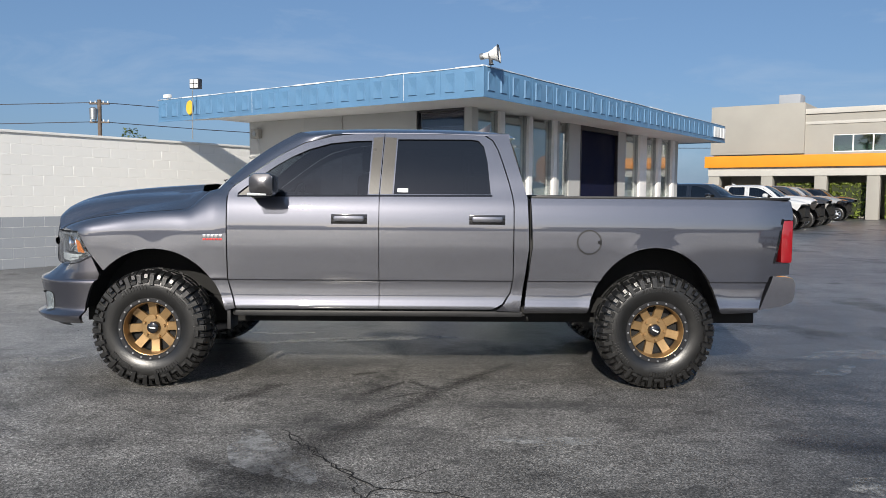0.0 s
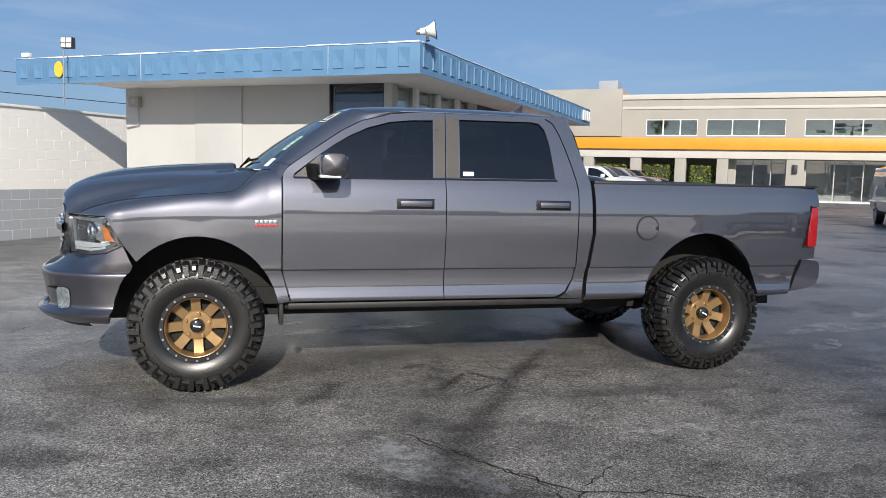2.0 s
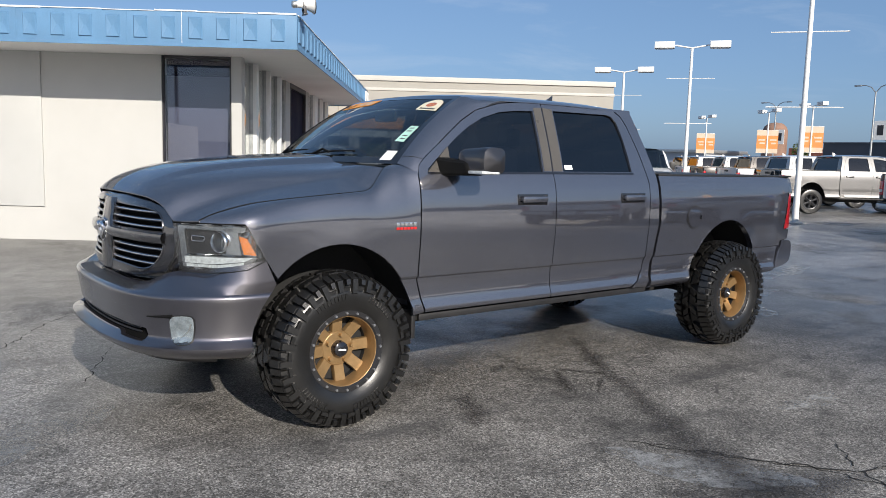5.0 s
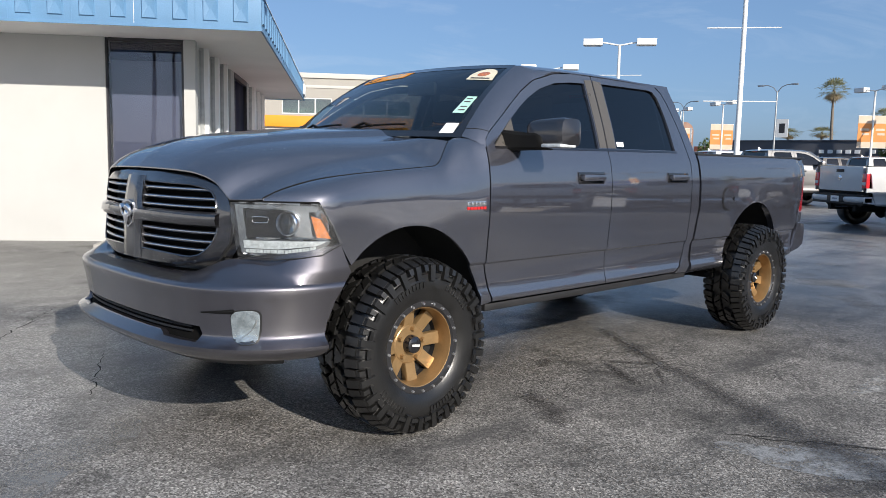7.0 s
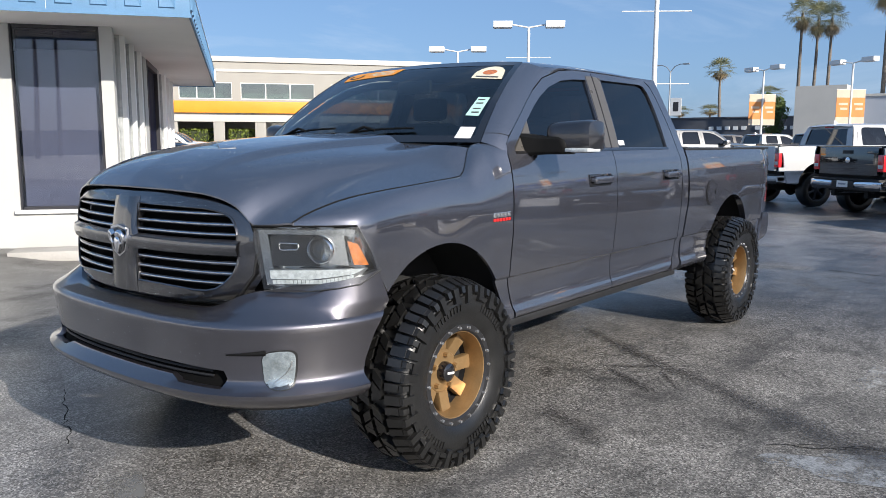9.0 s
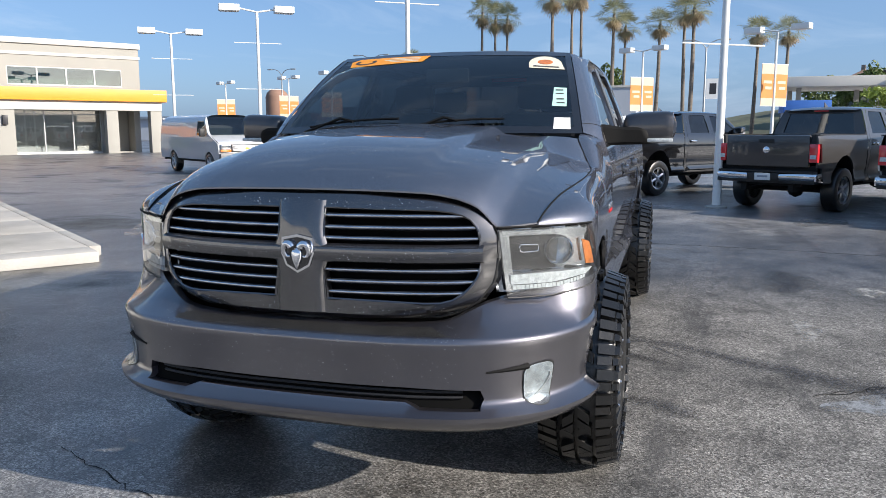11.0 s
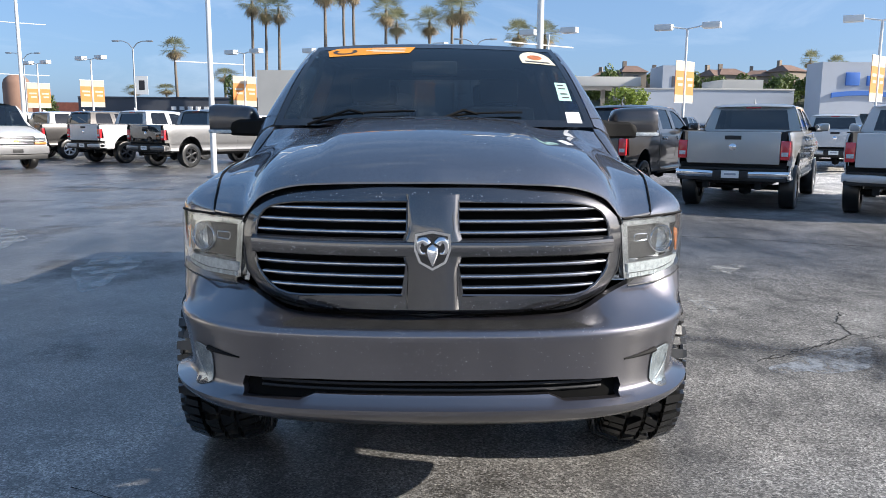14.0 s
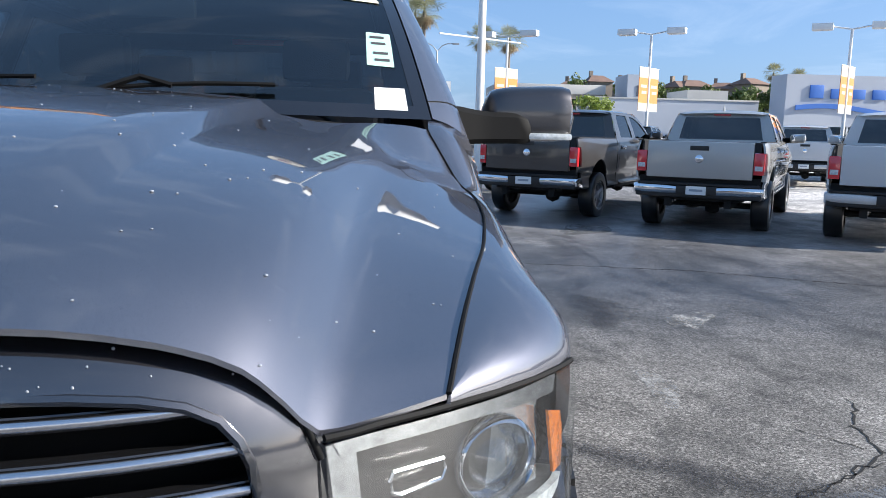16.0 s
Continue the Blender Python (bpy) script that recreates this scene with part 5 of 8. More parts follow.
    part("bed_liner", joined(box(0.96, 2.88, -0.54, 0.54, 0.86, 0.90), box(0.96, 2.88, -0.88, 0.88, 1.12, 1.15), box(0.96, 2.88, -0.88, -0.85, 1.15, 1.43), box(0.96, 2.88, 0.85, 0.88, 1.15, 1.43), box(0.955, 0.985, -0.88, 0.88, 0.7, 1.43)), BLACK_PLASTIC, t)
    if main:
        part("rolled_bed_cover", joined(box(1.0, 1.22, -0.86, 0.86, 1.44, 1.462, 0.01), box(1.22, 2.9, -0.86, 0.86, 1.435, 1.447, 0.004)), BLACK_PLASTIC, t, "black soft cover over the bed")
    tg = part("tailgate", box(2.86, 2.94, -0.785, 0.785, 0.875, 1.435, 0.018), gate, t)
    part("gate_handle", box(2.94, 2.95, -0.14, 0.14, 1.30, 1.37, 0.006), BLACK_PLASTIC, tg)
    part("gate_emblem", lathe([(0.0, 2.952), (0.05, 2.950), (0.062, 2.94)], 20, 'x'), CHROME, tg).location = (0, 0, 1.17)
    both("tail_light", joined(box(2.862, 2.952, -0.945, -0.79, 0.955, 1.285, 0.02)), DARK_RED_LENS if main else RED_LENS, t, "red wrap-round tail light")
    if main:
        both("lamp_edge", panel([(2.850, 1.292), (2.870, 1.292), (2.812, 0.955), (2.792, 0.955)], lambda x, z, d=0: side_at(x, z, -0.003), 0.2), GLOSS_BLACK, t)
    else:
        both("reversing_lens", box(2.948, 2.956, -0.92, -0.81, 1.02, 1.09, 0.003), LED_WHITE, t)
    bar = paint if main else (CHROME if chrome else paint)
    rbm = bmesh.new()
    loops = []
    for y in np.linspace(-0.965, 0.965, 41):
        e = (abs(y) / 0.965) ** 8
        x = 3.03 - 0.06 * e
        x0 = 2.74
        dip = 0.045 * math.exp(-(y / 0.35) ** 2)
        low = 1.0 if main else 0.66
        loops.append([(px, py, 0.60 + (pz - 0.60) * low) for px, py, pz in [(x0 - 0.035, y, 0.60), (x - 0.10, y, 0.605 + 0.02 * e), (x - 0.02, y, 0.66), (x, y, 0.72), (x, y, 0.80 - dip), (x - 0.012, y, 0.835 - dip), (x - 0.05, y, 0.85 - dip), (x0 + 0.06, y, 0.858 - dip), (x0 + 0.05, y, 0.82)]])
    rings(rbm, loops, True, True)
    bmesh.ops.recalc_face_normals(rbm, faces=rbm.faces)
    rb_ob = part("rear_bumper", set_smooth(rbm, 45), bar, t)
    part("step_pad", box(2.84, 3.02, -0.6, 0.6, 0.845, 0.862, 0.004) if main else box(2.80, 3.0, -0.90, 0.90, 0.765, 0.80, 0.006), BLACK_PLASTIC, rb_ob)
    if not main:
        part("gate_gap", box(2.78, 2.85, -0.90, 0.90, 0.78, 0.90, 0.004), UNDER, rb_ob)
    if not main:
        part("valance", box(2.70, 2.985, -0.93, 0.93, 0.575, 0.655, 0.02), BLACK_PLASTIC, rb_ob)
        part("plate_recess", box(3.0, 3.034, -0.30, 0.30, 0.63, 0.755, 0.006), BLACK_PLASTIC, rb_ob)
        part("number_plate", box(3.034, 3.04, -0.15, 0.15, 0.625, 0.755, 0.004), PAPER, rb_ob)
        part("plate_bar", box(3.04, 3.042, -0.10, 0.10, 0.675, 0.71), BLOCK_GREY, rb_ob)
        both("bumper_end_bar", box(2.78, 2.99, -0.965, -0.93, 0.62, 0.75, 0.02), bar, rb_ob)
    # sills, floor, frame, liners
    both("sill", joined(box(-1.30, 0.90, -0.925, -0.80, 0.525, 0.570, 0.012)), BLACK_PLASTIC, t)
    part("underbody", joined(box(-2.3, 2.8, -0.62, 0.62, 0.52, 0.64), box(-1.32, 0.92, -0.9, 0.9, 0.53, 0.60), box(-2.5, -1.4, -0.5, 0.5, 0.60, 1.1)), UNDER, t)
    part("frame_rail", joined(box(-2.6, 2.85, -0.50, -0.40, 0.42, 0.56), box(-2.6, 2.85, 0.40, 0.50, 0.42, 0.56)), UNDER, t)
    for cx in (-1.8985, 1.8985):
        part("axle", tube([(cx, -0.8, 0.44 - lower), (cx, 0.8, 0.44 - lower)], 0.05), UNDER, t)
        part("differential", lathe([(0.0, -0.12), (0.1, -0.1), (0.14, 0), (0.1, 0.1), (0, 0.12)], 16), UNDER, t).location = (cx, 0.1, 0.42 - lower)
    for c in (FA, RA):
        for sg in (-1, 1):
            bm = bmesh.new()
            loops = []
            for yy in (0.93, 0.56):
                loops.append([(c[0] + (c[2] + 0.035) * math.cos(a), sg * yy, c[1] + (c[3] + 0.03) * math.sin(a)) for a in np.linspace(0.2, math.pi - 0.2, 25)])
            rings(bm, loops, False)
            loops2 = [[(c[0] + k * (c[2] + 0.035) * math.cos(a), sg * 0.56, c[1] + k * (c[3] + 0.03) * math.sin(a)) for a in np.linspace(0.2, math.pi - 0.2, 25)] for k in (1.0, 0.3)]
            rings(bm, loops2, False)
            part("wheel_liner", set_smooth(bm, 60), UNDER, t)
    part("exhaust", tube([(1.2, -0.35, 0.5), (2.3, -0.40, 0.5), (2.6, -0.42, 0.50), (2.75, -0.42, 0.50)], 0.04), STEEL, t)
    # bonnet
    ho = [(0, -1), (1, -1), (1, 1), (0, 1)]
    part("bonnet", panel(ho, hood_at, 0.05 if main else 0.12, rim=0.006 if main else 0, cuts_a=(0.01, 0.02, 0.035, 0.07), cuts_b=(-0.97, -0.93, -0.89, -0.87, -0.85, -0.83, -0.81, -0.78, -0.75, -0.72, -0.56, -0.51, -0.46, 0.46, 0.51, 0.56, 0.72, 0.75, 0.78, 0.81, 0.83, 0.85, 0.87, 0.89, 0.93, 0.97)), paint, t, "long sculpted bonnet with a raised centre")
    part("cowl", panel([(-1, 0), (1, 0), (1, 1), (-1, 1)], lambda s, q, d=0: Vector((_hr_x(abs(s)) - 0.03 + (0.20 - 0.08 * abs(s)) * q, 0.815 * s, _hr_z(abs(s)) - 0.035 + 0.03 * q)), 0.2), BLACK_PLASTIC, t)
    # mirrors
    for sg in (-1, 1):
        mo = mirror_shell()
        arm = mirror_arm()
        sig = box(-1.105, -0.965, 1.12, 1.270, 1.462, 1.482, 0.009)
        gl = box(-0.928, -0.922, 1.05, 1.262, 1.485, 1.600, 0.004)
        for b in (mo, arm, sig, gl):
            for v in b.verts:
                v.co = Vector((v.co.x - 0.012, v.co.y * sg, v.co.z - 0.018))
            if sg < 0:
                bmesh.ops.reverse_faces(b, faces=b.faces)
        mi = part("door_mirror", mo, MIRROR_PAINT if main else paint, t, "large folding door mirror")
        part("mirror_arm", arm, RUBBER_BLADE, mi)
        part("indicator_strip", sig, LED_WHITE, mi)
        part("mirror_glass", gl, CHROME, mi)
    # handles
    for own, hx in ((fds, -0.42), (rds, 0.62)):
        for sg, o in zip((-1, 1), own):
            yb = side_y(hx, 1.27)
            cup = box(hx - 0.136, hx + 0.136, sg * yb - 0.004, sg * yb + 0.004, 1.234, 1.308, 0.0035)
            hd = joined(box(hx - 0.115, hx + 0.115, sg * (yb + 0.025) - 0.012, sg * (yb + 0.025) + 0.012, 1.252, 1.296, 0.014), box(hx - 0.115, hx - 0.08, sg * (yb + 0.01) - 0.018, sg * (yb + 0.01) + 0.018, 1.262, 1.288, 0.004), box(hx + 0.08, hx + 0.115, sg * (yb + 0.01) - 0.018, sg * (yb + 0.01) + 0.018, 1.262, 1.288, 0.004))
            c = part("handle_cup", cup, GLOSS_BLACK, o)
            part("handle", hd, paint if main else bar, o, "painted pull handle")
    # roof fin and wheels
    part("roof_fin", set_smooth(_fin(), 50), MIRROR_PAINT if main else paint, t)
    if main:
        for x in (-1.8985, 1.8985):
            for sg in (-1, 1):
                off_road_wheel(t, x, sg * 0.935, sg, 0.443, 25 if x > 0 else 8, WHEELS)
    else:
        for x in (-1.8985, 1.8985):
            for sg in (-1, 1):
                road_wheel(t, x, sg * 0.86, sg, 0.405, wheel, ROAD_WHEELS)
        for o in t.children:
            if not o.name.startswith("wheel") or o.name.startswith("wheel_liner"):
                o.location.z -= lower
    return t


def _fin():
    bm = bmesh.new()
    loops = []
    for q in np.linspace(0, 1, 7):
        x = 0.52 + 0.17 * q
        zt = 1.990 + 0.088 * q ** 1.4
        w = 0.028 * (1 - (2 * q - 1) ** 2 * 0.7)
        loops.append([(x, -w, 1.965), (x + 0.012 * q, -w * 0.3, zt), (x + 0.012 * q, w * 0.3, zt), (x, w, 1.965)])
    rings(bm, loops, True, True)
    bmesh.ops.recalc_face_normals(bm, faces=bm.faces)
    return bm

truck = build_pickup("dark grey metallic lifted pickup with bronze wheels, washed", PAINT, main=True)


GRILLE_PAINT = car_paint("satin_grille_paint", (0.036, 0.036, 0.041), 0.8, 0.40, 2.1, (0.05, 0.11))
BUMPER_PAINT = car_paint("painted_bumper_plastic", (0.106, 0.101, 0.118), 0.95, 0.44, 2.1, (0.11, 0.17))
HOUSING = surface("lamp_housing", (0.012, 0.012, 0.013), 0.3, metal=0.0, vary=0.08, scale=25, bump=0.0)
DROP = plain("water_drop", (0.30, 0.32, 0.35), 0.04, coat=1.0)
REFLECTOR = surface("silvered_lamp_shell", (0.55, 0.57, 0.59), 0.13, metal=0.95, vary=0.2, scale=30, bump=0.0)
BEZEL = surface("smoked_bezel", (0.17, 0.175, 0.18), 0.3, metal=0.6, vary=0.25, scale=40, bump=0.0)
PAD = surface("grained_black_plastic", (0.020, 0.019, 0.018), 0.45, vary=0.3, scale=18, fine=320, bump=0.5)
# near-black colour for sheets that stand in for the dark depth behind openings
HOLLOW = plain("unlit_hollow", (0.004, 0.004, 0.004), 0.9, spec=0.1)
FOG_PLATE = surface("silvered_fog_reflector", (0.42, 0.47, 0.50), 0.25, metal=0.5, vary=0.35, scale=22, bump=0.0)
SLAT = plain("gloss_black_slat", (0.02, 0.02, 0.022), 0.12, 0.0, 1.0)


def dress_front(t):
    """Nose of the truck: bumper, grille, lamps, badges, glass stickers, cabin."""
    # bumper, cut for the lower intake and the fog lamps
    se = lambda x: arc_at_x(BUMP_LINE, BUMP_S, x)
    ax = lambda z: FA[0] - FA[2] * math.sqrt(max(0, 1 - ((z - FA[1]) / FA[3]) ** 2))
    half = [(0, 0.468), (se(-2.46), 0.466), (se(ax(0.50)), 0.50), (se(ax(0.62)), 0.62), (se(ax(0.72)), 0.72), (se(ax(0.80)), 0.80), (se(-2.294), 0.855), (se(-2.352), 0.92), (0, 0.92)]
    outline = [(s, b) for s, b in half] + [(-s, b) for s, b in half[::-1][1:-1]]
    sy = lambda y: arc_at_y(BUMP_LINE, BUMP_S, y)
    intake = [(-sy(0.655), 0.612), (-sy(0.668), 0.58), (-sy(0.65), 0.545), (-sy(0.45), 0.548), (-sy(0.40), 0.568), (sy(0.40), 0.568), (sy(0.45), 0.548), (sy(0.65), 0.545), (sy(0.668), 0.58), (sy(0.655), 0.612), (sy(0.4), 0.622), (-sy(0.4), 0.622)]
    bump = part("front_bumper", panel(outline, bumper_at, 0.05, [intake], rim=0.03, cuts_b=(0.475, 0.49, 0.51, 0.53, 0.555, 0.58, 0.60, 0.62, 0.635, 0.65, 0.67, 0.69, 0.71, 0.725, 0.74, 0.765, 0.78, 0.789, 0.798, 0.807, 0.816, 0.825, 0.83, 0.86, 0.89)), BUMPER_PAINT, t, "painted bumper with a sharp ledge and chin lip")
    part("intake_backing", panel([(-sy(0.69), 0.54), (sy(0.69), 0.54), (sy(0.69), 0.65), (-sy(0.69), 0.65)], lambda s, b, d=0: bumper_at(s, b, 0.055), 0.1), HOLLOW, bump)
    part("step_pad", panel([(-sy(0.56), 0.838), (sy(0.56), 0.838), (sy(0.48), 0.90), (-sy(0.48), 0.90)], lambda s, b, d=0: bumper_at(s, b, -0.002), 0.08), PAD, bump, "black textured step below the grille")
    for z in (0.582, 0.603):
        part("intake_bar", tube([bumper_at(s, z, 0.02) for s in np.linspace(-sy(0.60), sy(0.60), 30)], 0.0055, 6), BLACK_PLASTIC, bump)
    part("valance", panel([(-sy(0.93), 0.43), (sy(0.93), 0.43), (sy(0.93), 0.48), (-sy(0.93), 0.48)], lambda s, b, d=0: bumper_at(s, max(0.43, b), 0.03) + Vector((0, 0, min(0, b - 0.43))), 0.1), BLACK_PLASTIC, bump)
    for sg in (-1, 1):
        fw, fc = (sy(0.888) - sy(0.795)) * 0.90, sy(0.835)
        f = [(fc + a * fw, 0.621 + b * 0.150) for a, b in ((-0.50, 0.44), (0.10, 0.50), (0.46, 0.46), (0.50, 0.20), (0.46, -0.25), (0.34, -0.50), (-0.42, -0.48), (-0.48, 0.0))]
        for _ in range(2):          # rounded corners
            f = [(a[0] * w + b[0] * (1 - w), a[1] * w + b[1] * (1 - w)) for a, b in zip(f, f[1:] + f[:1]) for w in (0.75, 0.25)]
        g = [(fc + 0.003 + (s - fc) * 1.10, 0.622 + (b - 0.621) * 1.06) for s, b in f]
        pl = lambda s, b, d=0: bumper_at(s, b, -0.004 + d)
        # black tube stands in for the shadow line along the fog lamp pocket
        part("bumper_groove", tube([bumper_at(sg * s, 0.678 + 0.012 * q, -0.001) for q, s in ((q, sy(0.67) + (sy(0.80) - sy(0.67)) * q) for q in np.linspace(0, 1, 8))], 0.003, 6, taper=0.011), RUBBER_BLADE, bump)
        fb = part("fog_lamp", panel([(sg * s, b) for s, b in (f if sg > 0 else f[::-1])], pl, 0.03, rim=0.02), FOG_PLATE, bump, "pale silvered fog lamp")
        part("fog_lens", panel([(sg * s, b) for s, b in (f if sg > 0 else f[::-1])], lambda s, b, d=0: bumper_at(s, b, -0.009), 0.03), LENS, fb)
        part("fog_rib", tube([bumper_at(sg * (fc + fw * (0.38 - 0.55 * q * q)), 0.655 - 0.085 * q, -0.006) for q in np.linspace(0, 1, 8)], 0.004, 6, taper=0.002), GALV, fb)
        part("fog_bezel", panel([(sg * s, b) for s, b in (g if sg > 0 else g[::-1])], lambda s, b, d=0: bumper_at(s, b, -0.0015), 0.03), BLACK_PLASTIC, fb)
    # grille frame with four openings
    _gx = smooth_curve([0, 0.25, 0.5, 0.66, 0.70], [-2.885, -2.872, -2.82, -2.745, -2.72])

    def grille_at(y, z, d=0.0):
        lean = 0.73 * max(0.0, z - 1.07) ** 2 + 0.02 * (z - 1.07)
        r = (abs(y / 0.667) ** 3.2 + abs((z - 1.065) / 0.228) ** 3.2) ** (1 / 3.2)
        lean += (0.012 if z > 1.07 else 0.026) * max(0.0, (r - 0.90) / 0.10) ** 2
        return Vector((_gx(abs(y)) + d + lean, y, z))
    go_h = [(0, 0.835), (0.46, 0.838), (0.53, 0.852), (0.605, 0.905), (0.655, 0.975), (0.667, 1.06), (0.662, 1.14), (0.645, 1.183), (0.624, 1.208), (0.598, 1.238), (0.548, 1.265), (0.462, 1.287), (0.36, 1.297), (0, 1.305)]
    go = [(y, z) for y, z in go_h] + [(-y, z) for y, z in go_h[::-1][1:-1]]
    up = [(0.085, 1.102), (0.612, 1.102), (0.6135, 1.13), (0.608, 1.155), (0.598, 1.178), (0.582, 1.198), (0.555, 1.214), (0.52, 1.224), (0.47, 1.231), (0.085, 1.238)]
    lo = [(0.10, 0.910), (0.44, 0.9005), (0.49, 0.902), (0.53, 0.912), (0.565, 0.935), (0.592, 0.965), (0.608, 0.993), (0.616, 1.02), (0.617, 1.047), (0.085, 1.047)]
    holes = [up, lo, [(-y, z) for y, z in up], [(-y, z) for y, z in lo]]
    gr = part("grille", panel(go, grille_at, 0.022, holes, rim=0.045), GRILLE_PAINT, t, "satin crosshair grille frame")
    part("grille_gap", panel([(y * 1.022, 1.065 + (z - 1.065) * 1.05) for y, z in go], lambda y, z, d=0: grille_at(y, z, 0.022), 0.08, [[(y * 0.95, 1.065 + (z - 1.065) * 0.93) for y, z in go]]), GRILLE_PAINT, gr)
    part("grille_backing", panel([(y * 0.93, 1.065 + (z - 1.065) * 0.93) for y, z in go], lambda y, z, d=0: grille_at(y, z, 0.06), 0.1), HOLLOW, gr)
    part("grille_seal", tube([grille_at(y, z) + Vector((0, 0.004 * math.copysign(1, y), 0.004)) for y, z in go if z > 1.10], 0.0036, 8), RUBBER_BLADE, gr)
    part("grille_seal", tube([grille_at(y, z) + Vector((0, 0, -0.003)) for y, z in [q for q in go if q[1] < 1.10 and q[0] < 0] + [q for q in go if q[1] < 1.10 and q[0] >= 0]], 0.005, 8), BLACK_PLASTIC, gr)
    for hole in holes:
        part("opening_lip", tube([grille_at(y, z, 0.0) for y, z in hole + hole[:1]], 0.0055, 6), GRILLE_PAINT, gr)
    # crossbar and centre shield stand proud
    bm = bmesh.new()
    loops = []
    for y in np.linspace(-0.628, 0.628, 31):
        x = _gx(abs(y))
        loops.append([(x + 0.01, y, 1.040), (x - 0.016, y, 1.050), (x - 0.024, y, 1.074), (x - 0.018, y, 1.098), (x + 0.01, y, 1.110)])
    rings(bm, loops, False)
    part("grille_crossbar", set_smooth(bm, 45), GRILLE_PAINT, gr)
    bm = bmesh.new()
    loops = []
    for z in np.linspace(0.86, 1.262, 17):
        w = 0.080 + 0.012 * abs(z - 1.07) / 0.2 + 0.026 * math.exp(-((z - 1.075) / 0.05) ** 2)
        x = grille_at(0, z).x
        loops.append([(x + 0.006, -w, z), (x - 0.005, -w * 0.9, z), (x - 0.012, -w * 0.8, z), (x - 0.014, -w * 0.3, z), (x - 0.014, w * 0.3, z), (x - 0.012, w * 0.8, z), (x - 0.005, w * 0.9, z), (x + 0.006, w, z)])
    rings(bm, loops, False)
    part("grille_centre_bar", set_smooth(bm, 45), GRILLE_PAINT, gr)
    for sg in (-1, 1):
        for z, y1 in ((1.207, 0.574), (1.166, 0.597), (1.127, 0.605), (1.014, 0.607), (0.973, 0.592), (0.933, 0.566)):
            bm = bmesh.new()
            loops = []
            for y in np.linspace(0.088, y1, 12):
                x = grille_at(y, z).x + 0.014
                loops.append([(x + 0.03, sg * y, z + 0.004), (x, sg * y, z + 0.009), (x - 0.005, sg * y, z), (x, sg * y, z - 0.007), (x + 0.03, sg * y, z - 0.006)])
            rings(bm, loops, True, True)
            bmesh.ops.recalc_face_normals(bm, faces=bm.faces)
            sl = part("grille_slat", set_smooth(bm, 50), SLAT, gr)
            # bright tube added to imitate the highlight along the gloss-black slat
            part("slat_edge", tube([(grille_at(y, z).x + 0.0105, sg * y, z + 0.002) for y in np.linspace(0.09, y1, 12)], 0.0062, 8), STEEL, sl, "bright tube in place of the slat's highlight")
    # shield badge
    sh = [(-0.058, 1.130), (0, 1.142), (0.058, 1.130), (0.062, 1.075), (0.045, 1.028), (0, 1.002), (-0.045, 1.028), (-0.062, 1.075)]
    bx = grille_at(0, 1.07).x - 0.024
    bd = part("badge", panel(sh, lambda y, z, d=0: Vector((bx + d, y, z)), 0.03, rim=0.014), CHROME, gr, "chrome shield badge")
    part("badge_field", panel([(y * 0.86, 1.071 + (z - 1.071) * 0.86) for y, z in sh], lambda y, z, d=0: Vector((bx - 0.002, y, z)), 0.03), GLOSS_BLACK, bd)
    em = bmesh.new()
    bmesh.ops.create_uvsphere(em, u_segments=16, v_segments=12, radius=0.02, matrix=Matrix.Translation((bx - 0.006, 0, 1.056)) @ Matrix.Diagonal((0.6, 1.0, 2.0, 1)))
    for v in em.verts:
        v.co.y *= max(0.45, 1 + (v.co.z - 1.062) * 14)
    for sg in (-1, 1):
        curl = [(bx - 0.009 - 0.004 * math.sin(a), sg * (0.031 + 0.0165 * math.cos(a)), 1.086 + 0.024 * math.sin(a)) for a in np.linspace(2.6, -2.0, 16)]
        em = joined(em, tube(curl, 0.0150, 10, taper=0.005))
    part("badge_emblem", set_smooth(em, 60), CHROME, bd)
    # head lamps
    for sg in (-1, 1):
        s0, s1 = arc_at_y(LAMP_LINE, LAMP_S, 0.670), arc_at_x(LAMP_LINE, LAMP_S, -2.352)
        sx = lambda x: arc_at_x(LAMP_LINE, LAMP_S, x)
        o = [(s0, 1.160), (s0 + 0.005, 1.08), (s0 + 0.035, 0.918), (sx(-2.60), 0.915), (sx(-2.45), 0.938), (s1, 0.985), (sx(-2.40), 1.07), (sx(-2.455), 1.160)]
        flip = lambda pts: [(sg * s, z) for s, z in (pts if sg > 0 else pts[::-1])]
        h = part("head_lamp", panel(flip(o), lambda s, z, d=0: lamp_at(s, z, 0.065 + 0.02 * math.sin(40 * s)), 0.05), REFLECTOR, t, "projector head lamp with amber side marker")
        part("lamp_lens", panel(flip(o), lambda s, z, d=0: lamp_at(s, z, d - 0.001), 0.04), LENS, h)
        inner = [(s0 + 0.012, 1.148), (s0 + 0.045, 0.935), (s0 + 0.075, 0.93), (s0 + 0.05, 1.148)]
        part("inner_bezel", panel(flip(inner), lambda s, z, d=0: lamp_at(s, z, 0.022 + d), 0.04, rim=0.02), REFLECTOR, h)
        led = [(s0 + 0.050, 0.992), (s0 + 0.062, 0.935), (sx(-2.60), 0.93), (sx(-2.46), 0.948), (sx(-2.40), 0.990), (sx(-2.52), 0.990), (sx(-2.60), 0.994)]
        l = part("led_bar", panel(flip(led), lambda s, z, d=0: lamp_at(s, z, 0.024 + d), 0.03, rim=0.03), BEZEL, h, "running-light bar of frosted cells")
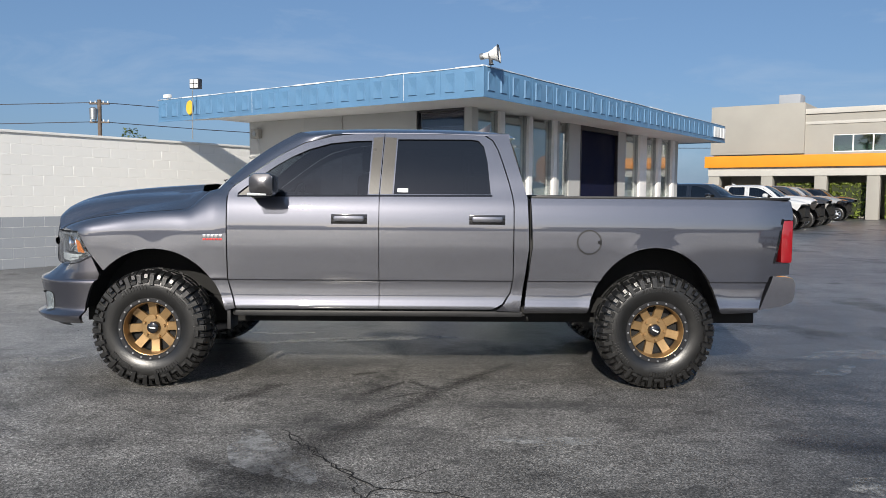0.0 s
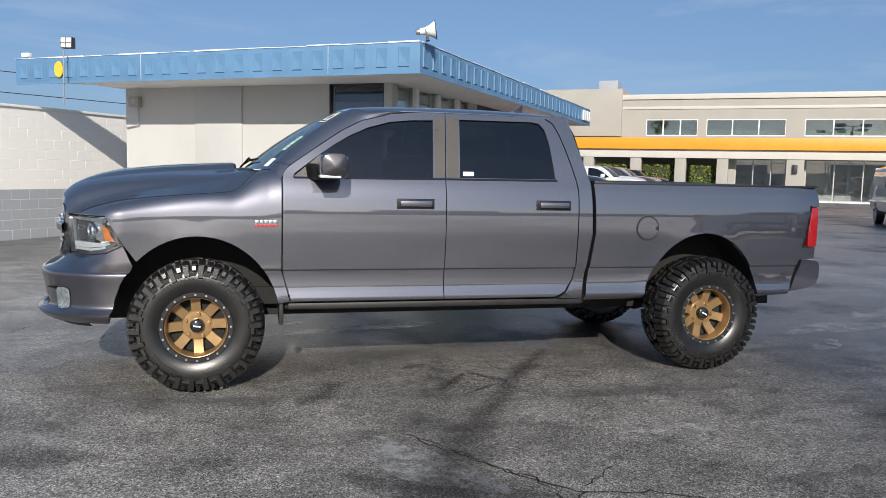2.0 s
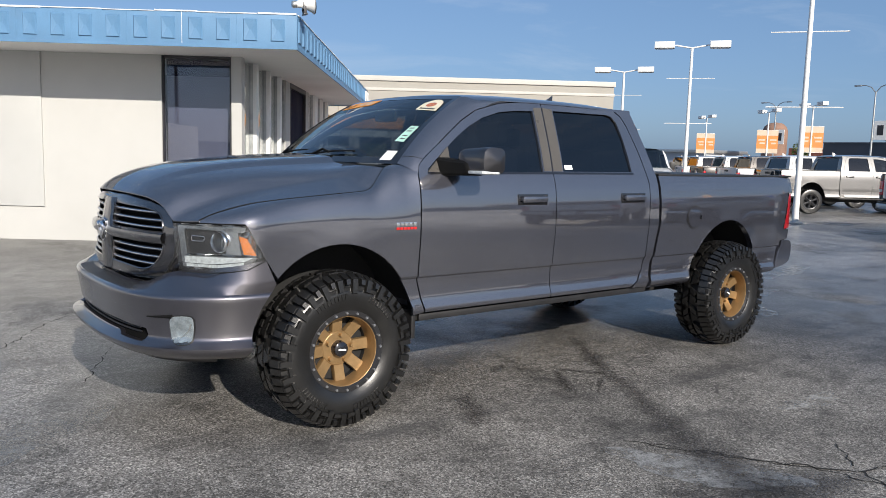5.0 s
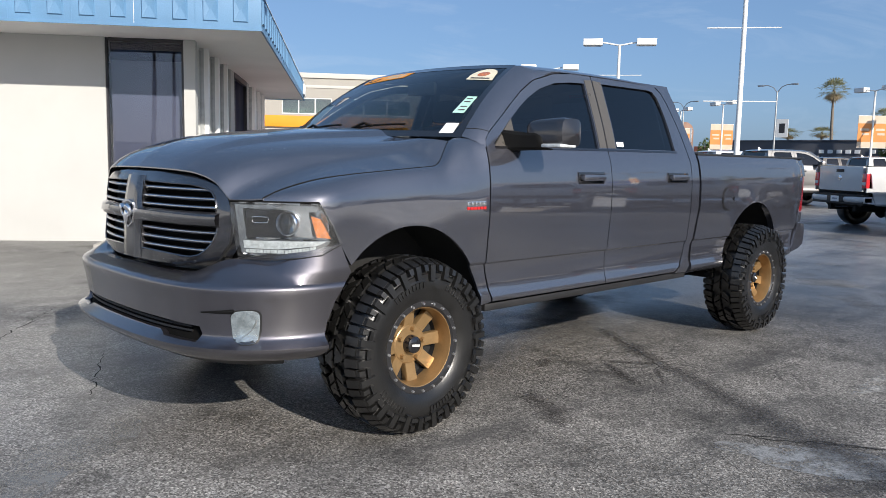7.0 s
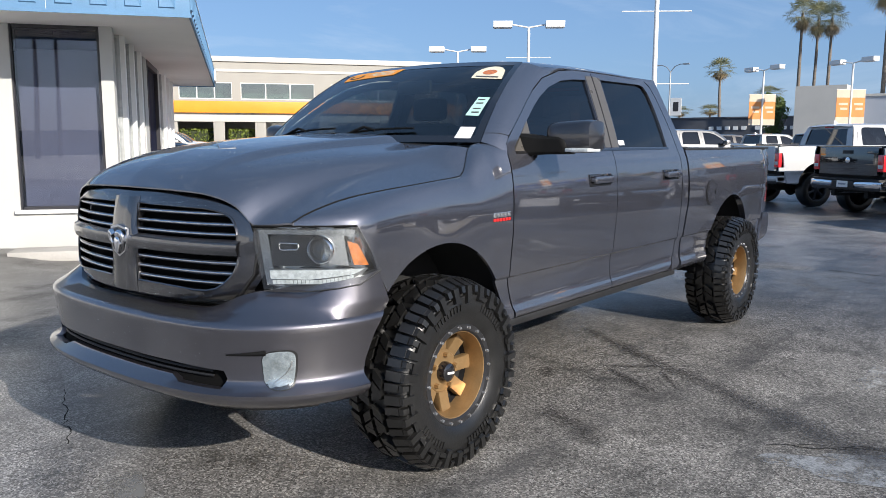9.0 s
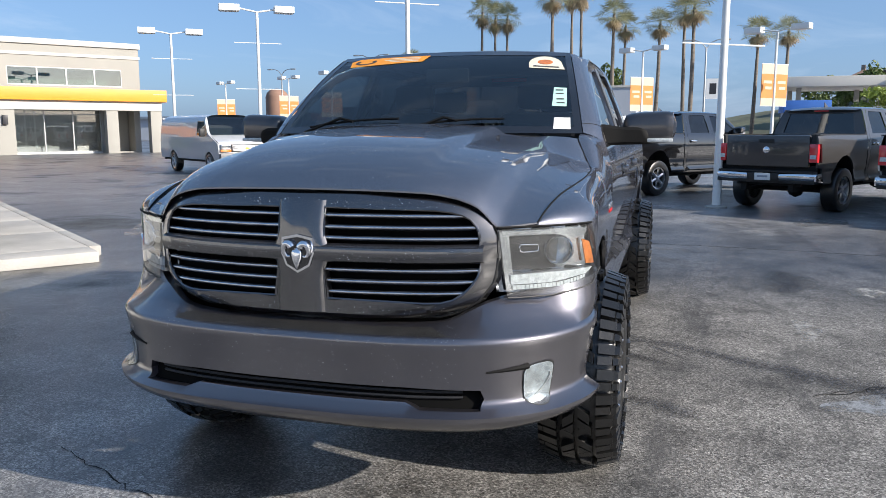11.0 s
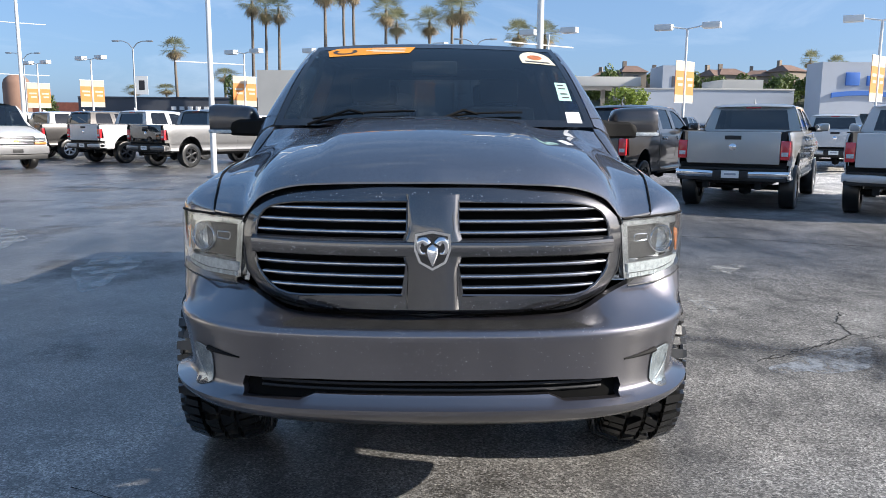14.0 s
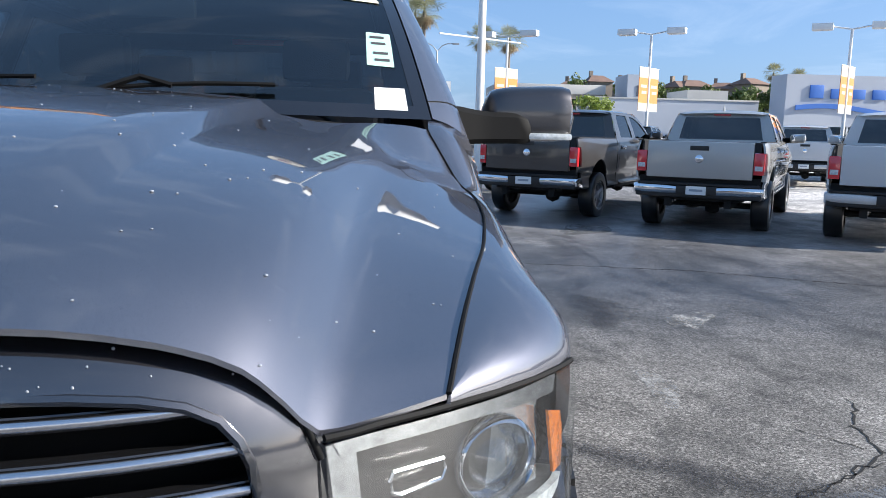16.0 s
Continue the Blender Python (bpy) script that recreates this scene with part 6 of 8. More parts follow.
        band = [(s0 + 0.056, 0.990), (s0 + 0.060, 0.956), (sx(-2.60), 0.954), (sx(-2.47), 0.972), (sx(-2.425), 0.992), (sx(-2.52), 0.992)]
        part("led_band", panel(flip(band), lambda s, z, d=0: lamp_at(s, z, 0.014 + d), 0.03, rim=0.010), LED_WHITE, l)
        e0, e1 = s0 + 0.066, sx(-2.47)
        for i in range(20):
            c0, c1 = e0 + (e1 - e0) * i / 20, e0 + (e1 - e0) * (i + 0.86) / 20
            lift = 0.017 * max(0.0, i - 11) / 8
            cell = [(c0, 0.936 + lift), (c1, 0.936 + lift), (c1, 0.951 + lift), (c0, 0.951 + lift)]
            part("led_cell", panel(flip(cell), lambda s, z, d=0: lamp_at(s, z, 0.016 + d), 0.03, rim=0.006), LED_WHITE, l)
        dark = [(s0 + 0.060, 1.128), (s0 + 0.064, 1.004), (sx(-2.575), 1.004), (sx(-2.565), 1.128)]
        part("dark_panel", panel(flip(dark), lambda s, z, d=0: lamp_at(s, z, 0.036 + d), 0.03, rim=0.02), HOUSING, h)
        amb = [(sx(-2.492), 1.105), (sx(-2.470), 1.010), (sx(-2.405), 1.004), (sx(-2.455), 1.092)]
        part("amber_marker", panel(flip(amb), lambda s, z, d=0: lamp_at(s, z, 0.014 + d), 0.03, rim=0.004), AMBER, h)
        pc = lamp_at(sg * sx(-2.572), 1.070, 0.03)
        nrm = Vector((-1, sg * 0.45, 0)).normalized()
        rot = nrm.to_track_quat('-Y', 'Z').to_matrix().to_4x4()
        m = Matrix.Translation(pc) @ rot
        for prof, mt, nm in (([(0.050, -0.020), (0.056, -0.014), (0.058, -0.004), (0.054, 0.02), (0.040, 0.03), (0.043, -0.008), (0.050, -0.020)], CHROME, "projector_ring"),
                             ([(0.0, -0.026), (0.018, -0.022), (0.032, -0.010), (0.040, 0.008)], LENS, "projector_lens"), ([(0.0, 0.02), (0.041, 0.012)], LAMP_SILVER, "projector_bowl")):
            b = lathe(prof, 28)
            bmesh.ops.transform(b, matrix=m, verts=b.verts)
            part(nm, b, mt, h)
        cover = [(sx(-2.585), 1.150), (sx(-2.548), 1.085), (sx(-2.548), 1.012), (sx(-2.486), 1.004), (sx(-2.500), 1.120), (sx(-2.480), 1.150)]
        part("chrome_cover", panel(flip(cover), lambda s, z, d=0: lamp_at(s, z, 0.030 + d), 0.03, rim=0.02), LAMP_SILVER, h)
        brow = [(s0 + 0.02, 1.150), (s0 + 0.03, 1.134), (sx(-2.60), 1.132), (sx(-2.47), 1.122), (sx(-2.462), 1.148)]
        part("lamp_brow", panel(flip(brow), lambda s, z, d=0: lamp_at(s, z, 0.020 + d), 0.03, rim=0.02), REFLECTOR, h)
        t0, t1 = s0 + 0.092, sx(-2.632)
        trim = [(t0 + 0.004, 1.098), (t0, 1.088), (t0 + 0.004, 1.074), (t0 + 0.014, 1.070), (t1, 1.072), (t1 + 0.006, 1.084), (t1 + 0.002, 1.096)]
        part("lamp_trim", tube([lamp_at(sg * a, z, 0.022) for a, z in trim + trim[:1]], 0.0026, 6), LAMP_SILVER, h)
        part("lamp_seal", tube([lamp_at(sg * s, 1.166, 0.002) for s in np.linspace(s0, sx(-2.46), 14)], 0.0042, 6), RUBBER_BLADE, h)
        part("lamp_seal", tube([lamp_at(sg * s, z, 0.0) for s, z in ((s0 + 0.036, 0.912), (sx(-2.68), 0.909), (sx(-2.60), 0.909), (sx(-2.52), 0.920), (sx(-2.45), 0.932), (s1, 0.980))], 0.0032, 6), BLACK_PLASTIC, h)
    # side badges, pillar film, mirror corner plates
    for sg in (-1, 1):
        for z0, z1, mt in ((1.126, 1.150, LAMP_SILVER), (1.106, 1.121, RED_BADGE)):
            k = 5 if mt is LAMP_SILVER else 6
            for i in range(k):
                w = 0.15 / k
                x0 = -1.52 + i * w
                y = sg * side_y(x0, 1.13)
                part("badge_letter", box(x0, x0 + w * 0.78, y - 0.004, y + 0.004, z0, z1, 0.0015), mt, t)
    out = lambda x, z, d=0: side_at(x, z, -0.003 + d)
    both("pillar_film", panel([(-0.275, 1.462), (-0.203, 1.462), (-0.176, 1.90), (-0.25, 1.895)], out, 0.1, rim=0.003), PILLAR, t)
    both("pillar_film", panel([(-0.188, 1.462), (-0.098, 1.462), (-0.072, 1.895), (-0.160, 1.90)], out, 0.1, rim=0.003), PILLAR, t)
    both("mirror_corner", panel([(-1.262, 1.447), (-1.075, 1.447), (-1.075, 1.605), (-1.10, 1.587)], lambda x, z, d=0: side_at(x, z, 0.004 + d), 0.08, rim=0.012), PILLAR, t)
    both("belt_moulding", panel([(-1.265, 1.434), (-0.2, 1.442), (0.66, 1.446), (0.66, 1.460), (-0.2, 1.456), (-1.265, 1.447)], out, 0.1, rim=0.006), GLOSS_BLACK, t)
    # black strips laid along the body crease stand in for its shadow line
    for x0, x1 in ((-1.46, -1.352), (-1.332, -0.204), (-0.188, 0.812), (0.96, 1.47), (2.33, 2.77)):
        both("crease_line", panel([(x0, 0.801), (x1, 0.801), (x1, 0.8065), (x0, 0.8065)], lambda x, z, d=0: side_at(x, z, -0.0015), 0.2), BLACK_PLASTIC, t)
    # filler flap
    fl = arc(1.392, 1.108, 0.084, 0.084, 0, 354, 28)
    part("filler_gap", panel([(1.392 + (x - 1.392) * 1.13, 1.108 + (z - 1.108) * 1.13) for x, z in fl], lambda x, z, d=0: side_at(x, z, -0.004), 0.05), BLACK_PLASTIC, t)
    part("filler_flap", panel(fl, lambda x, z, d=0: side_at(x, z, -0.008 + d), 0.05, rim=0.003), PAINT, t)
    part("flap_catch", panel([(1.455, 1.118), (1.483, 1.128), (1.483, 1.088), (1.455, 1.098)], lambda x, z, d=0: side_at(x, z, -0.0095), 0.05), GLOSS_BLACK, t)
    both("mud_flap", box(-1.36, -1.33, -0.93, -0.70, 0.42, 0.60, 0.008), BLACK_PLASTIC, t)
    # cabin
    for x in (-0.55, 0.35):
        for y in (-0.42, 0.42):
            seat(t, x, y, SEAT)
    part("dashboard", box(-1.45, -1.0, -0.80, 0.80, 1.15, 1.475, 0.06), SEAT, t)
    b = tube([(-0.93 + 0.06 * math.cos(a), -0.42 + 0.18 * math.sin(a), 1.36 + 0.17 * math.cos(a)) for a in np.linspace(0, 2 * math.pi, 25)], 0.016)
    part("steering_wheel", b, BLACK_PLASTIC, t)
    part("cabin_shell", joined(box(-1.35, 0.88, -0.86, 0.86, 0.62, 0.90), box(-0.75, 0.75, -0.62, 0.62, 1.935, 1.95)), SEAT, t)
    part("rear_mirror", box(-0.98, -0.95, -0.13, 0.13, 1.78, 1.86, 0.015), BLACK_PLASTIC, t)
    # wipers
    for s0, s1 in ((-0.55, 0.02), (0.12, 0.75)):
        pts = [glass_at(s0 + (s1 - s0) * q, 0.10 - 0.07 * q + 0.02 * math.sin(3 * q), -0.018) for q in np.linspace(0, 1, 9)]
        w = part("wiper", tube(pts, 0.006, 6), RUBBER_BLADE, t)
        part("wiper_arm", tube([glass_at(s1 + 0.02, -0.02, -0.02), glass_at(s0 * 0.35 + s1 * 0.65, 0.085, -0.035), glass_at((s0 + s1) / 2, 0.075, -0.02)], 0.008, 6), RUBBER_BLADE, w)
    # stickers on the screen
    gl = lambda k: (lambda s, q, d=0: glass_at(s, q, -k))
    o = part("orange_sticker", panel([(0.20, 0.84), (0.84, 0.80), (0.88, 0.90), (0.82, 0.945), (0.16, 0.945)], gl(0.002), 0.1), STICK_ORANGE, t, "orange banner sticker with unreadable lines")
    for q0, q1, s1 in ((0.908, 0.921, 0.52), (0.882, 0.895, 0.56), (0.857, 0.870, 0.50)):
        part("print_bar", panel([(0.24, q0), (s1, q0), (s1, q1), (0.24, q1)], gl(0.003), 0.1), STICK_CREAM, o)
    part("ring_mark", panel(arc(0.73, 0.878, 0.10, 0.046, 140, 400, 18) + arc(0.73, 0.878, 0.065, 0.028, 400, 140, 18), gl(0.003), 0.04), SEAT, o)
    o = part("arched_sticker", panel([(-0.94, 0.70), (-0.68, 0.72)] + arc(-0.80, 0.79, 0.125, 0.12, 0, 180, 10), gl(0.002), 0.05), STICK_CREAM, t, "cream arched sticker")
    part("print_bar", panel([(-0.90, 0.72), (-0.71, 0.735), (-0.71, 0.755), (-0.90, 0.74)], gl(0.003), 0.1), SEAT, o)
    part("print_patch", panel(arc(-0.80, 0.81, 0.06, 0.04, 0, 340, 12), gl(0.003), 0.05), AMBER, o)
    o = part("green_sticker", panel([(-0.925, 0.25), (-0.835, 0.255), (-0.855, 0.46), (-0.94, 0.455)], gl(0.002), 0.1), GREEN_PAPER, t, "pale green inspection sticker")
    for q in (0.28, 0.32, 0.38, 0.42):
        part("print_bar", panel([(-0.915, q), (-0.865, q), (-0.865, q + 0.014), (-0.915, q + 0.014)], gl(0.003), 0.1), SEAT, o)
    part("white_sticker", panel([(-0.935, 0.035), (-0.835, 0.035), (-0.845, 0.14), (-0.94, 0.14)], gl(0.002), 0.1), PAPER, t, "plain white stock sticker")
    part("door_sticker", panel([(-0.06, 1.475), (0.02, 1.475), (0.02, 1.505), (-0.06, 1.505)], lambda x, z, d=0: side_at(x, z, 0.011), 0.1), PAPER, t)
    # beads of water left from washing
    rnd = random.Random(21)
    bm = bmesh.new()

    def bead(p, n, r):
        q = n.to_track_quat('Z', 'X').to_matrix().to_4x4()
        bmesh.ops.create_icosphere(bm, subdivisions=1, radius=r, matrix=Matrix.Translation(p) @ q @ Matrix.Diagonal((1, 1, 0.45, 1)))
    for _ in range(160):
        tt, s = rnd.random() ** 1.3, rnd.uniform(-0.98, 0.98)
        bead(hood_at(tt, s), Vector((0, 0, 1)), rnd.uniform(0.0012, 0.0032))
    for _ in range(420):
        s, b = rnd.uniform(-0.6, 0.6), rnd.uniform(0.80, 0.90) if rnd.random() < 0.6 else rnd.uniform(0.64, 0.8)
        p = bumper_at(s, b)
        bead(p, Vector((-1, 0, 0.4)), rnd.uniform(0.0009, 0.0020))
    for _ in range(240):
        y = rnd.uniform(-0.6, 0.6)
        z = rnd.choice((0.87, 1.075, 1.25)) + rnd.uniform(-0.018, 0.018)
        bead(grille_at(y, z) + Vector((-0.024 if 1.04 < z < 1.11 else 0, 0, 0)), Vector((-1, 0, 0.2)), rnd.uniform(0.0010, 0.0020))
    for f in bm.faces:
        f.smooth = True
    tagged(part("water_film", bm, DROP, t), kind="stuff")


def widen_nose(t, grow):
    """The nose swells to its full width ahead of the front wheels."""
    done = set()
    for o in [c for q in t.children for c in (q, *q.children, *[e for g in q.children for e in g.children])]:
        if o.type != 'MESH' or "wheel" in o.name or (o.parent and "wheel" in o.parent.name) or o.data.name in done:
            continue
        done.add(o.data.name)
        for v in o.data.vertices:
            k = min(1.0, max(0.0, (-2.08 - v.co.x) / 0.55))
            v.co.y *= 1 + grow * k * k * (3 - 2 * k)


for sg in (-1, 1):
    part("hood_gap", tube([(p.x, p.y + sg * 0.002, _seam_z(p.x) + 0.001) for p in [hood_at(q, sg) for q in np.linspace(0.0, 1.0, 60)]], 0.0032, 6, taper=0.0016), RUBBER_BLADE, truck)
dress_front(truck)
widen_nose(truck, 0.038)

# ---- things on the showroom ----
def lot_point(a, v, z=0.0):
    return LOT @ Vector((a, v, z))


YELLOW = surface("yellow_sign", (0.75, 0.48, 0.05), 0.5, vary=0.06)
BARK = surface("palm_bark", (0.165, 0.14, 0.115), 0.95, vary=0.3, scale=6, bump=0.6)
LEAF = leaf_mat("hedge_leaf", (0.10, 0.14, 0.035), 0.25)
LEAF_LIGHT = leaf_mat("bright_leaf", (0.22, 0.28, 0.05), 0.35)
FROND = leaf_mat("palm_frond", (0.27, 0.27, 0.15), 0.5)
DRY_FROND = leaf_mat("dry_palm_frond", (0.36, 0.28, 0.17), 0.25)
BANNER_ORANGE = surface("orange_banner_cloth", (0.62, 0.24, 0.07), 0.8, vary=0.1, scale=1.5)
BANNER_CREAM = surface("cream_banner_cloth", (0.58, 0.47, 0.36), 0.8, vary=0.08, scale=1.5)
BRICK_RED = surface("red_brown_wall", (0.26, 0.09, 0.06), 0.9, vary=0.15)
CHARCOAL = surface("charcoal_wall", (0.09, 0.095, 0.11), 0.8, vary=0.1, scale=0.3)
# far white walls; distance haze and shade are put into the blue-grey colour
FAR_WHITE = surface("hazed_white_wall", (0.42, 0.45, 0.50), 0.9, vary=0.05, scale=0.2)
SIGN_BLUE = surface("blue_sign_face", (0.05, 0.16, 0.50), 0.5, vary=0.05)
HILL = surface("dry_hillside", (0.09, 0.095, 0.055), 0.95, vary=0.4, scale=0.08, fine=1.5)
ROOF_TILE = surface("clay_roof", (0.22, 0.14, 0.105), 0.9, vary=0.2, scale=0.3)
HOUSE_WALL = surface("sand_house_wall", (0.30, 0.25, 0.20), 0.9, vary=0.1, scale=0.3)
RUST = surface("rusty_tank", (0.26, 0.155, 0.11), 0.8, vary=0.2, scale=0.3)
WOOD_POLE = surface("weathered_timber", (0.13, 0.10, 0.08), 0.9, vary=0.25, scale=4)
LIGHT_PANEL = surface("frosted_lamp_panel", (0.75, 0.75, 0.72), 0.4, vary=0.03)


def loudspeaker():
    m = Matrix.Translation((1.02, 5.16, TOP + 0.15)) @ Matrix.Rotation(radians(-14), 4, 'Z') @ Matrix.Rotation(radians(-8), 4, 'Y')
    t = thing("horn_loudspeaker", "white horn loudspeaker on the roof corner", "loudspeaker", m=m)
    part("horn", lathe([(0.045, -0.10), (0.055, -0.02), (0.085, 0.05), (0.125, 0.115), (0.14, 0.135), (0.136, 0.137), (0.118, 0.115), (0.078, 0.05), (0.03, -0.02)], 28, 'x'), WHITE_METAL, t)
    part("rim", lathe([(0.132, 0.128), (0.142, 0.130), (0.143, 0.142), (0.134, 0.142), (0.132, 0.128)], 28, 'x'), DARK_FRAME, t)
    part("driver", lathe([(0.0, -0.165), (0.04, -0.16), (0.05, -0.145), (0.05, -0.10), (0.03, -0.09)], 20, 'x'), GALV, t)
    part("bracket", joined(box(-0.02, 0.02, -0.06, -0.05, -0.14, 0.02, 0.004), box(-0.02, 0.02, 0.05, 0.06, -0.14, 0.02, 0.004), box(-0.03, 0.03, -0.06, 0.06, -0.146, -0.13, 0.004)), DARK_FRAME, t)


loudspeaker()


def floodlight():
    m = Matrix.Translation((-4.66, 9.08, 3.64)) @ Matrix.Rotation(radians(-20), 4, 'Z')
    t = thing("flood_light", "square flood light on a slim mast", "flood light", m=m)
    part("housing", box(-0.11, 0.11, -0.05, 0.07, -0.10, 0.10, 0.015), DARK_FRAME, t)
    g = part("lens", box(-0.095, 0.095, -0.06, -0.05, -0.085, 0.085, 0.004), LIGHT_PANEL, t)
    part("grid_bar", box(-0.004, 0.004, -0.066, -0.06, -0.085, 0.085), DARK_FRAME, g)
    part("grid_bar", box(-0.095, 0.095, -0.066, -0.06, -0.004, 0.004), DARK_FRAME, g)
    part("mast", tube([(-0.09, 0.0, -1.10), (-0.09, 0.02, -0.12)], 0.012, 6), GALV, t)


floodlight()


def small_fittings():
    p = lot_point(-6.56, WALL_V - 0.06, 2.72)
    t = thing("meter_box", "small beige electric meter box on the wall", "meter box", m=mat_from(p, AX, AV))
    part("case", box(-0.12, 0.12, -0.06, 0.06, -0.1, 0.1, 0.015), BEIGE, t)
    part("dial", lathe([(0.0, -0.075), (0.05, -0.072), (0.055, -0.06)], 18), GALV, t)
    part("conduit", tube([(0.06, 0.0, -0.1), (0.06, 0.02, -0.45), (-0.25, 0.02, -0.5)], 0.012, 6), GALV, t)
    p = lot_point(-7.18, -0.03, 3.2)
    t = thing("oval_sign", "yellow oval emblem plate on the blue fascia", "sign", m=mat_from(p, AX, AV))
    b = lathe([(0.0, -0.02), (0.12, -0.018), (0.13, 0.0), (0.0, 0.005)], 24)
    bmesh.ops.scale(b, vec=(0.8, 1, 1.15), verts=b.verts)
    part("plate", b, YELLOW, t)
    p = lot_point(-8.15, 0.12, TOP + 0.05)
    t = thing("roof_camera", "small white camera on the roof edge", "camera", m=mat_from(p, AX, AV))
    part("body", box(-0.09, 0.09, -0.05, 0.05, 0.0, 0.08, 0.02), WHITE_METAL, t)
    part("stem", tube([(0, 0, -0.05), (0, 0, 0.02)], 0.015, 6), GALV, t)
    p = lot_point(0.015, 11.95, 3.2)
    t = thing("number_sign", "four plain white raised bars on the fascia", "sign", m=mat_from(p, AX, AV))
    for i in range(4):
        part("bar", box(0.0, 0.03, -0.42 + 0.23 * i, -0.26 + 0.23 * i, -0.14, 0.14, 0.008), WHITE_METAL, t)


small_fittings()


def leaf_cloud(bm, rnd, centre, radius, count, size):
    """Small folded leaves scattered through an ellipsoid, denser at its skin."""
    for _ in range(count):
        d = Vector((rnd.gauss(0, 1), rnd.gauss(0, 1), rnd.gauss(0, 1)))
        if d.length < 1e-6:
            continue
        d.normalize()
        k = rnd.uniform(0.45, 1.0) ** 0.5
        p = Vector((centre[0] + d.x * radius[0] * k, centre[1] + d.y * radius[1] * k, centre[2] + d.z * radius[2] * k))
        s = size * rnd.uniform(0.6, 1.3)
        n = (d + Vector((rnd.uniform(-1, 1), rnd.uniform(-1, 1), rnd.uniform(-0.6, 1)))).normalized()
        a = n.orthogonal().normalized()
        a = Matrix.Rotation(rnd.uniform(0, 6.28), 3, n) @ a
        b = n.cross(a)
        v = [bm.verts.new(p + q) for q in (a * s, b * s * 0.5 + n * s * 0.15, -a * s, -b * s * 0.5 + n * s * 0.15)]
        bm.faces.new(v)
    return bm


def leaf_box(bm, rnd, x0, x1, y0, y1, z0, z1, count, size):
    for _ in range(count):
        q = [rnd.uniform(x0, x1), rnd.uniform(y0, y1), rnd.uniform(z0, z1)]
        ax = rnd.randrange(5)
        if rnd.random() < 0.75:
            if ax == 0:
                q[0] = x0
            elif ax == 1:
                q[0] = x1
            elif ax == 2:
                q[1] = y0
            elif ax == 3:
                q[1] = y1
            else:
                q[2] = z1
        w = 0.04
        p = Vector([c + rnd.gauss(0, w) for c in q])
        if p.z < z0:
            p.z = z0 + rnd.random() * 0.1
        s = size * rnd.uniform(0.6, 1.4)
        n = Vector((rnd.uniform(-1, 1), rnd.uniform(-1, 1), rnd.uniform(-0.3, 1))).normalized()
        a = Matrix.Rotation(rnd.uniform(0, 6.28), 3, n) @ n.orthogonal().normalized()
        b = n.cross(a)
        v = [bm.verts.new(p + k) for k in (a * s, b * s * 0.55 + n * s * 0.2, -a * s, -b * s * 0.55 + n * s * 0.2)]
        bm.faces.new(v)
    return bm


def build_hedge(m, lx, ly, h, count, leaf, label, size=0.035):
    rnd = random.Random(int(lx * 100) + count)
    t = thing("hedge", label, "hedge", m=m)
    part("foliage", leaf_box(bmesh.new(), rnd, 0, lx, 0, ly, 0.12, h, count, size), leaf, t)
    # solid dark box stands in for the shade between the leaves
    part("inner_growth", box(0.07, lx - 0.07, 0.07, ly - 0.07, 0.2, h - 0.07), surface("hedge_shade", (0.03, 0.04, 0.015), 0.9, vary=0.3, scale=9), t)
    st = bmesh.new()
    for i in range(10):
        x, y = rnd.uniform(0.1, lx - 0.1), rnd.uniform(0.1, ly - 0.1)
        tube([(x, y, 0.0), (x + rnd.uniform(-0.05, 0.05), y, 0.35)], 0.012, 5, st)
    part("stems", st, BARK, t)
    return t


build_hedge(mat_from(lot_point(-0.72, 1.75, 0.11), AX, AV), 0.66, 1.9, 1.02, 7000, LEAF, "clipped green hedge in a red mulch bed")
for x0, w in ((-6.4, 2.4), (-3.1, 2.3), (0.2, 1.7)):
    build_hedge(mat_from(lot_point(x0, 47.5), AX, AV), w, 1.0, 2.3, 1500, LEAF_LIGHT, "sunlit green hedge behind the carport columns", 0.11)

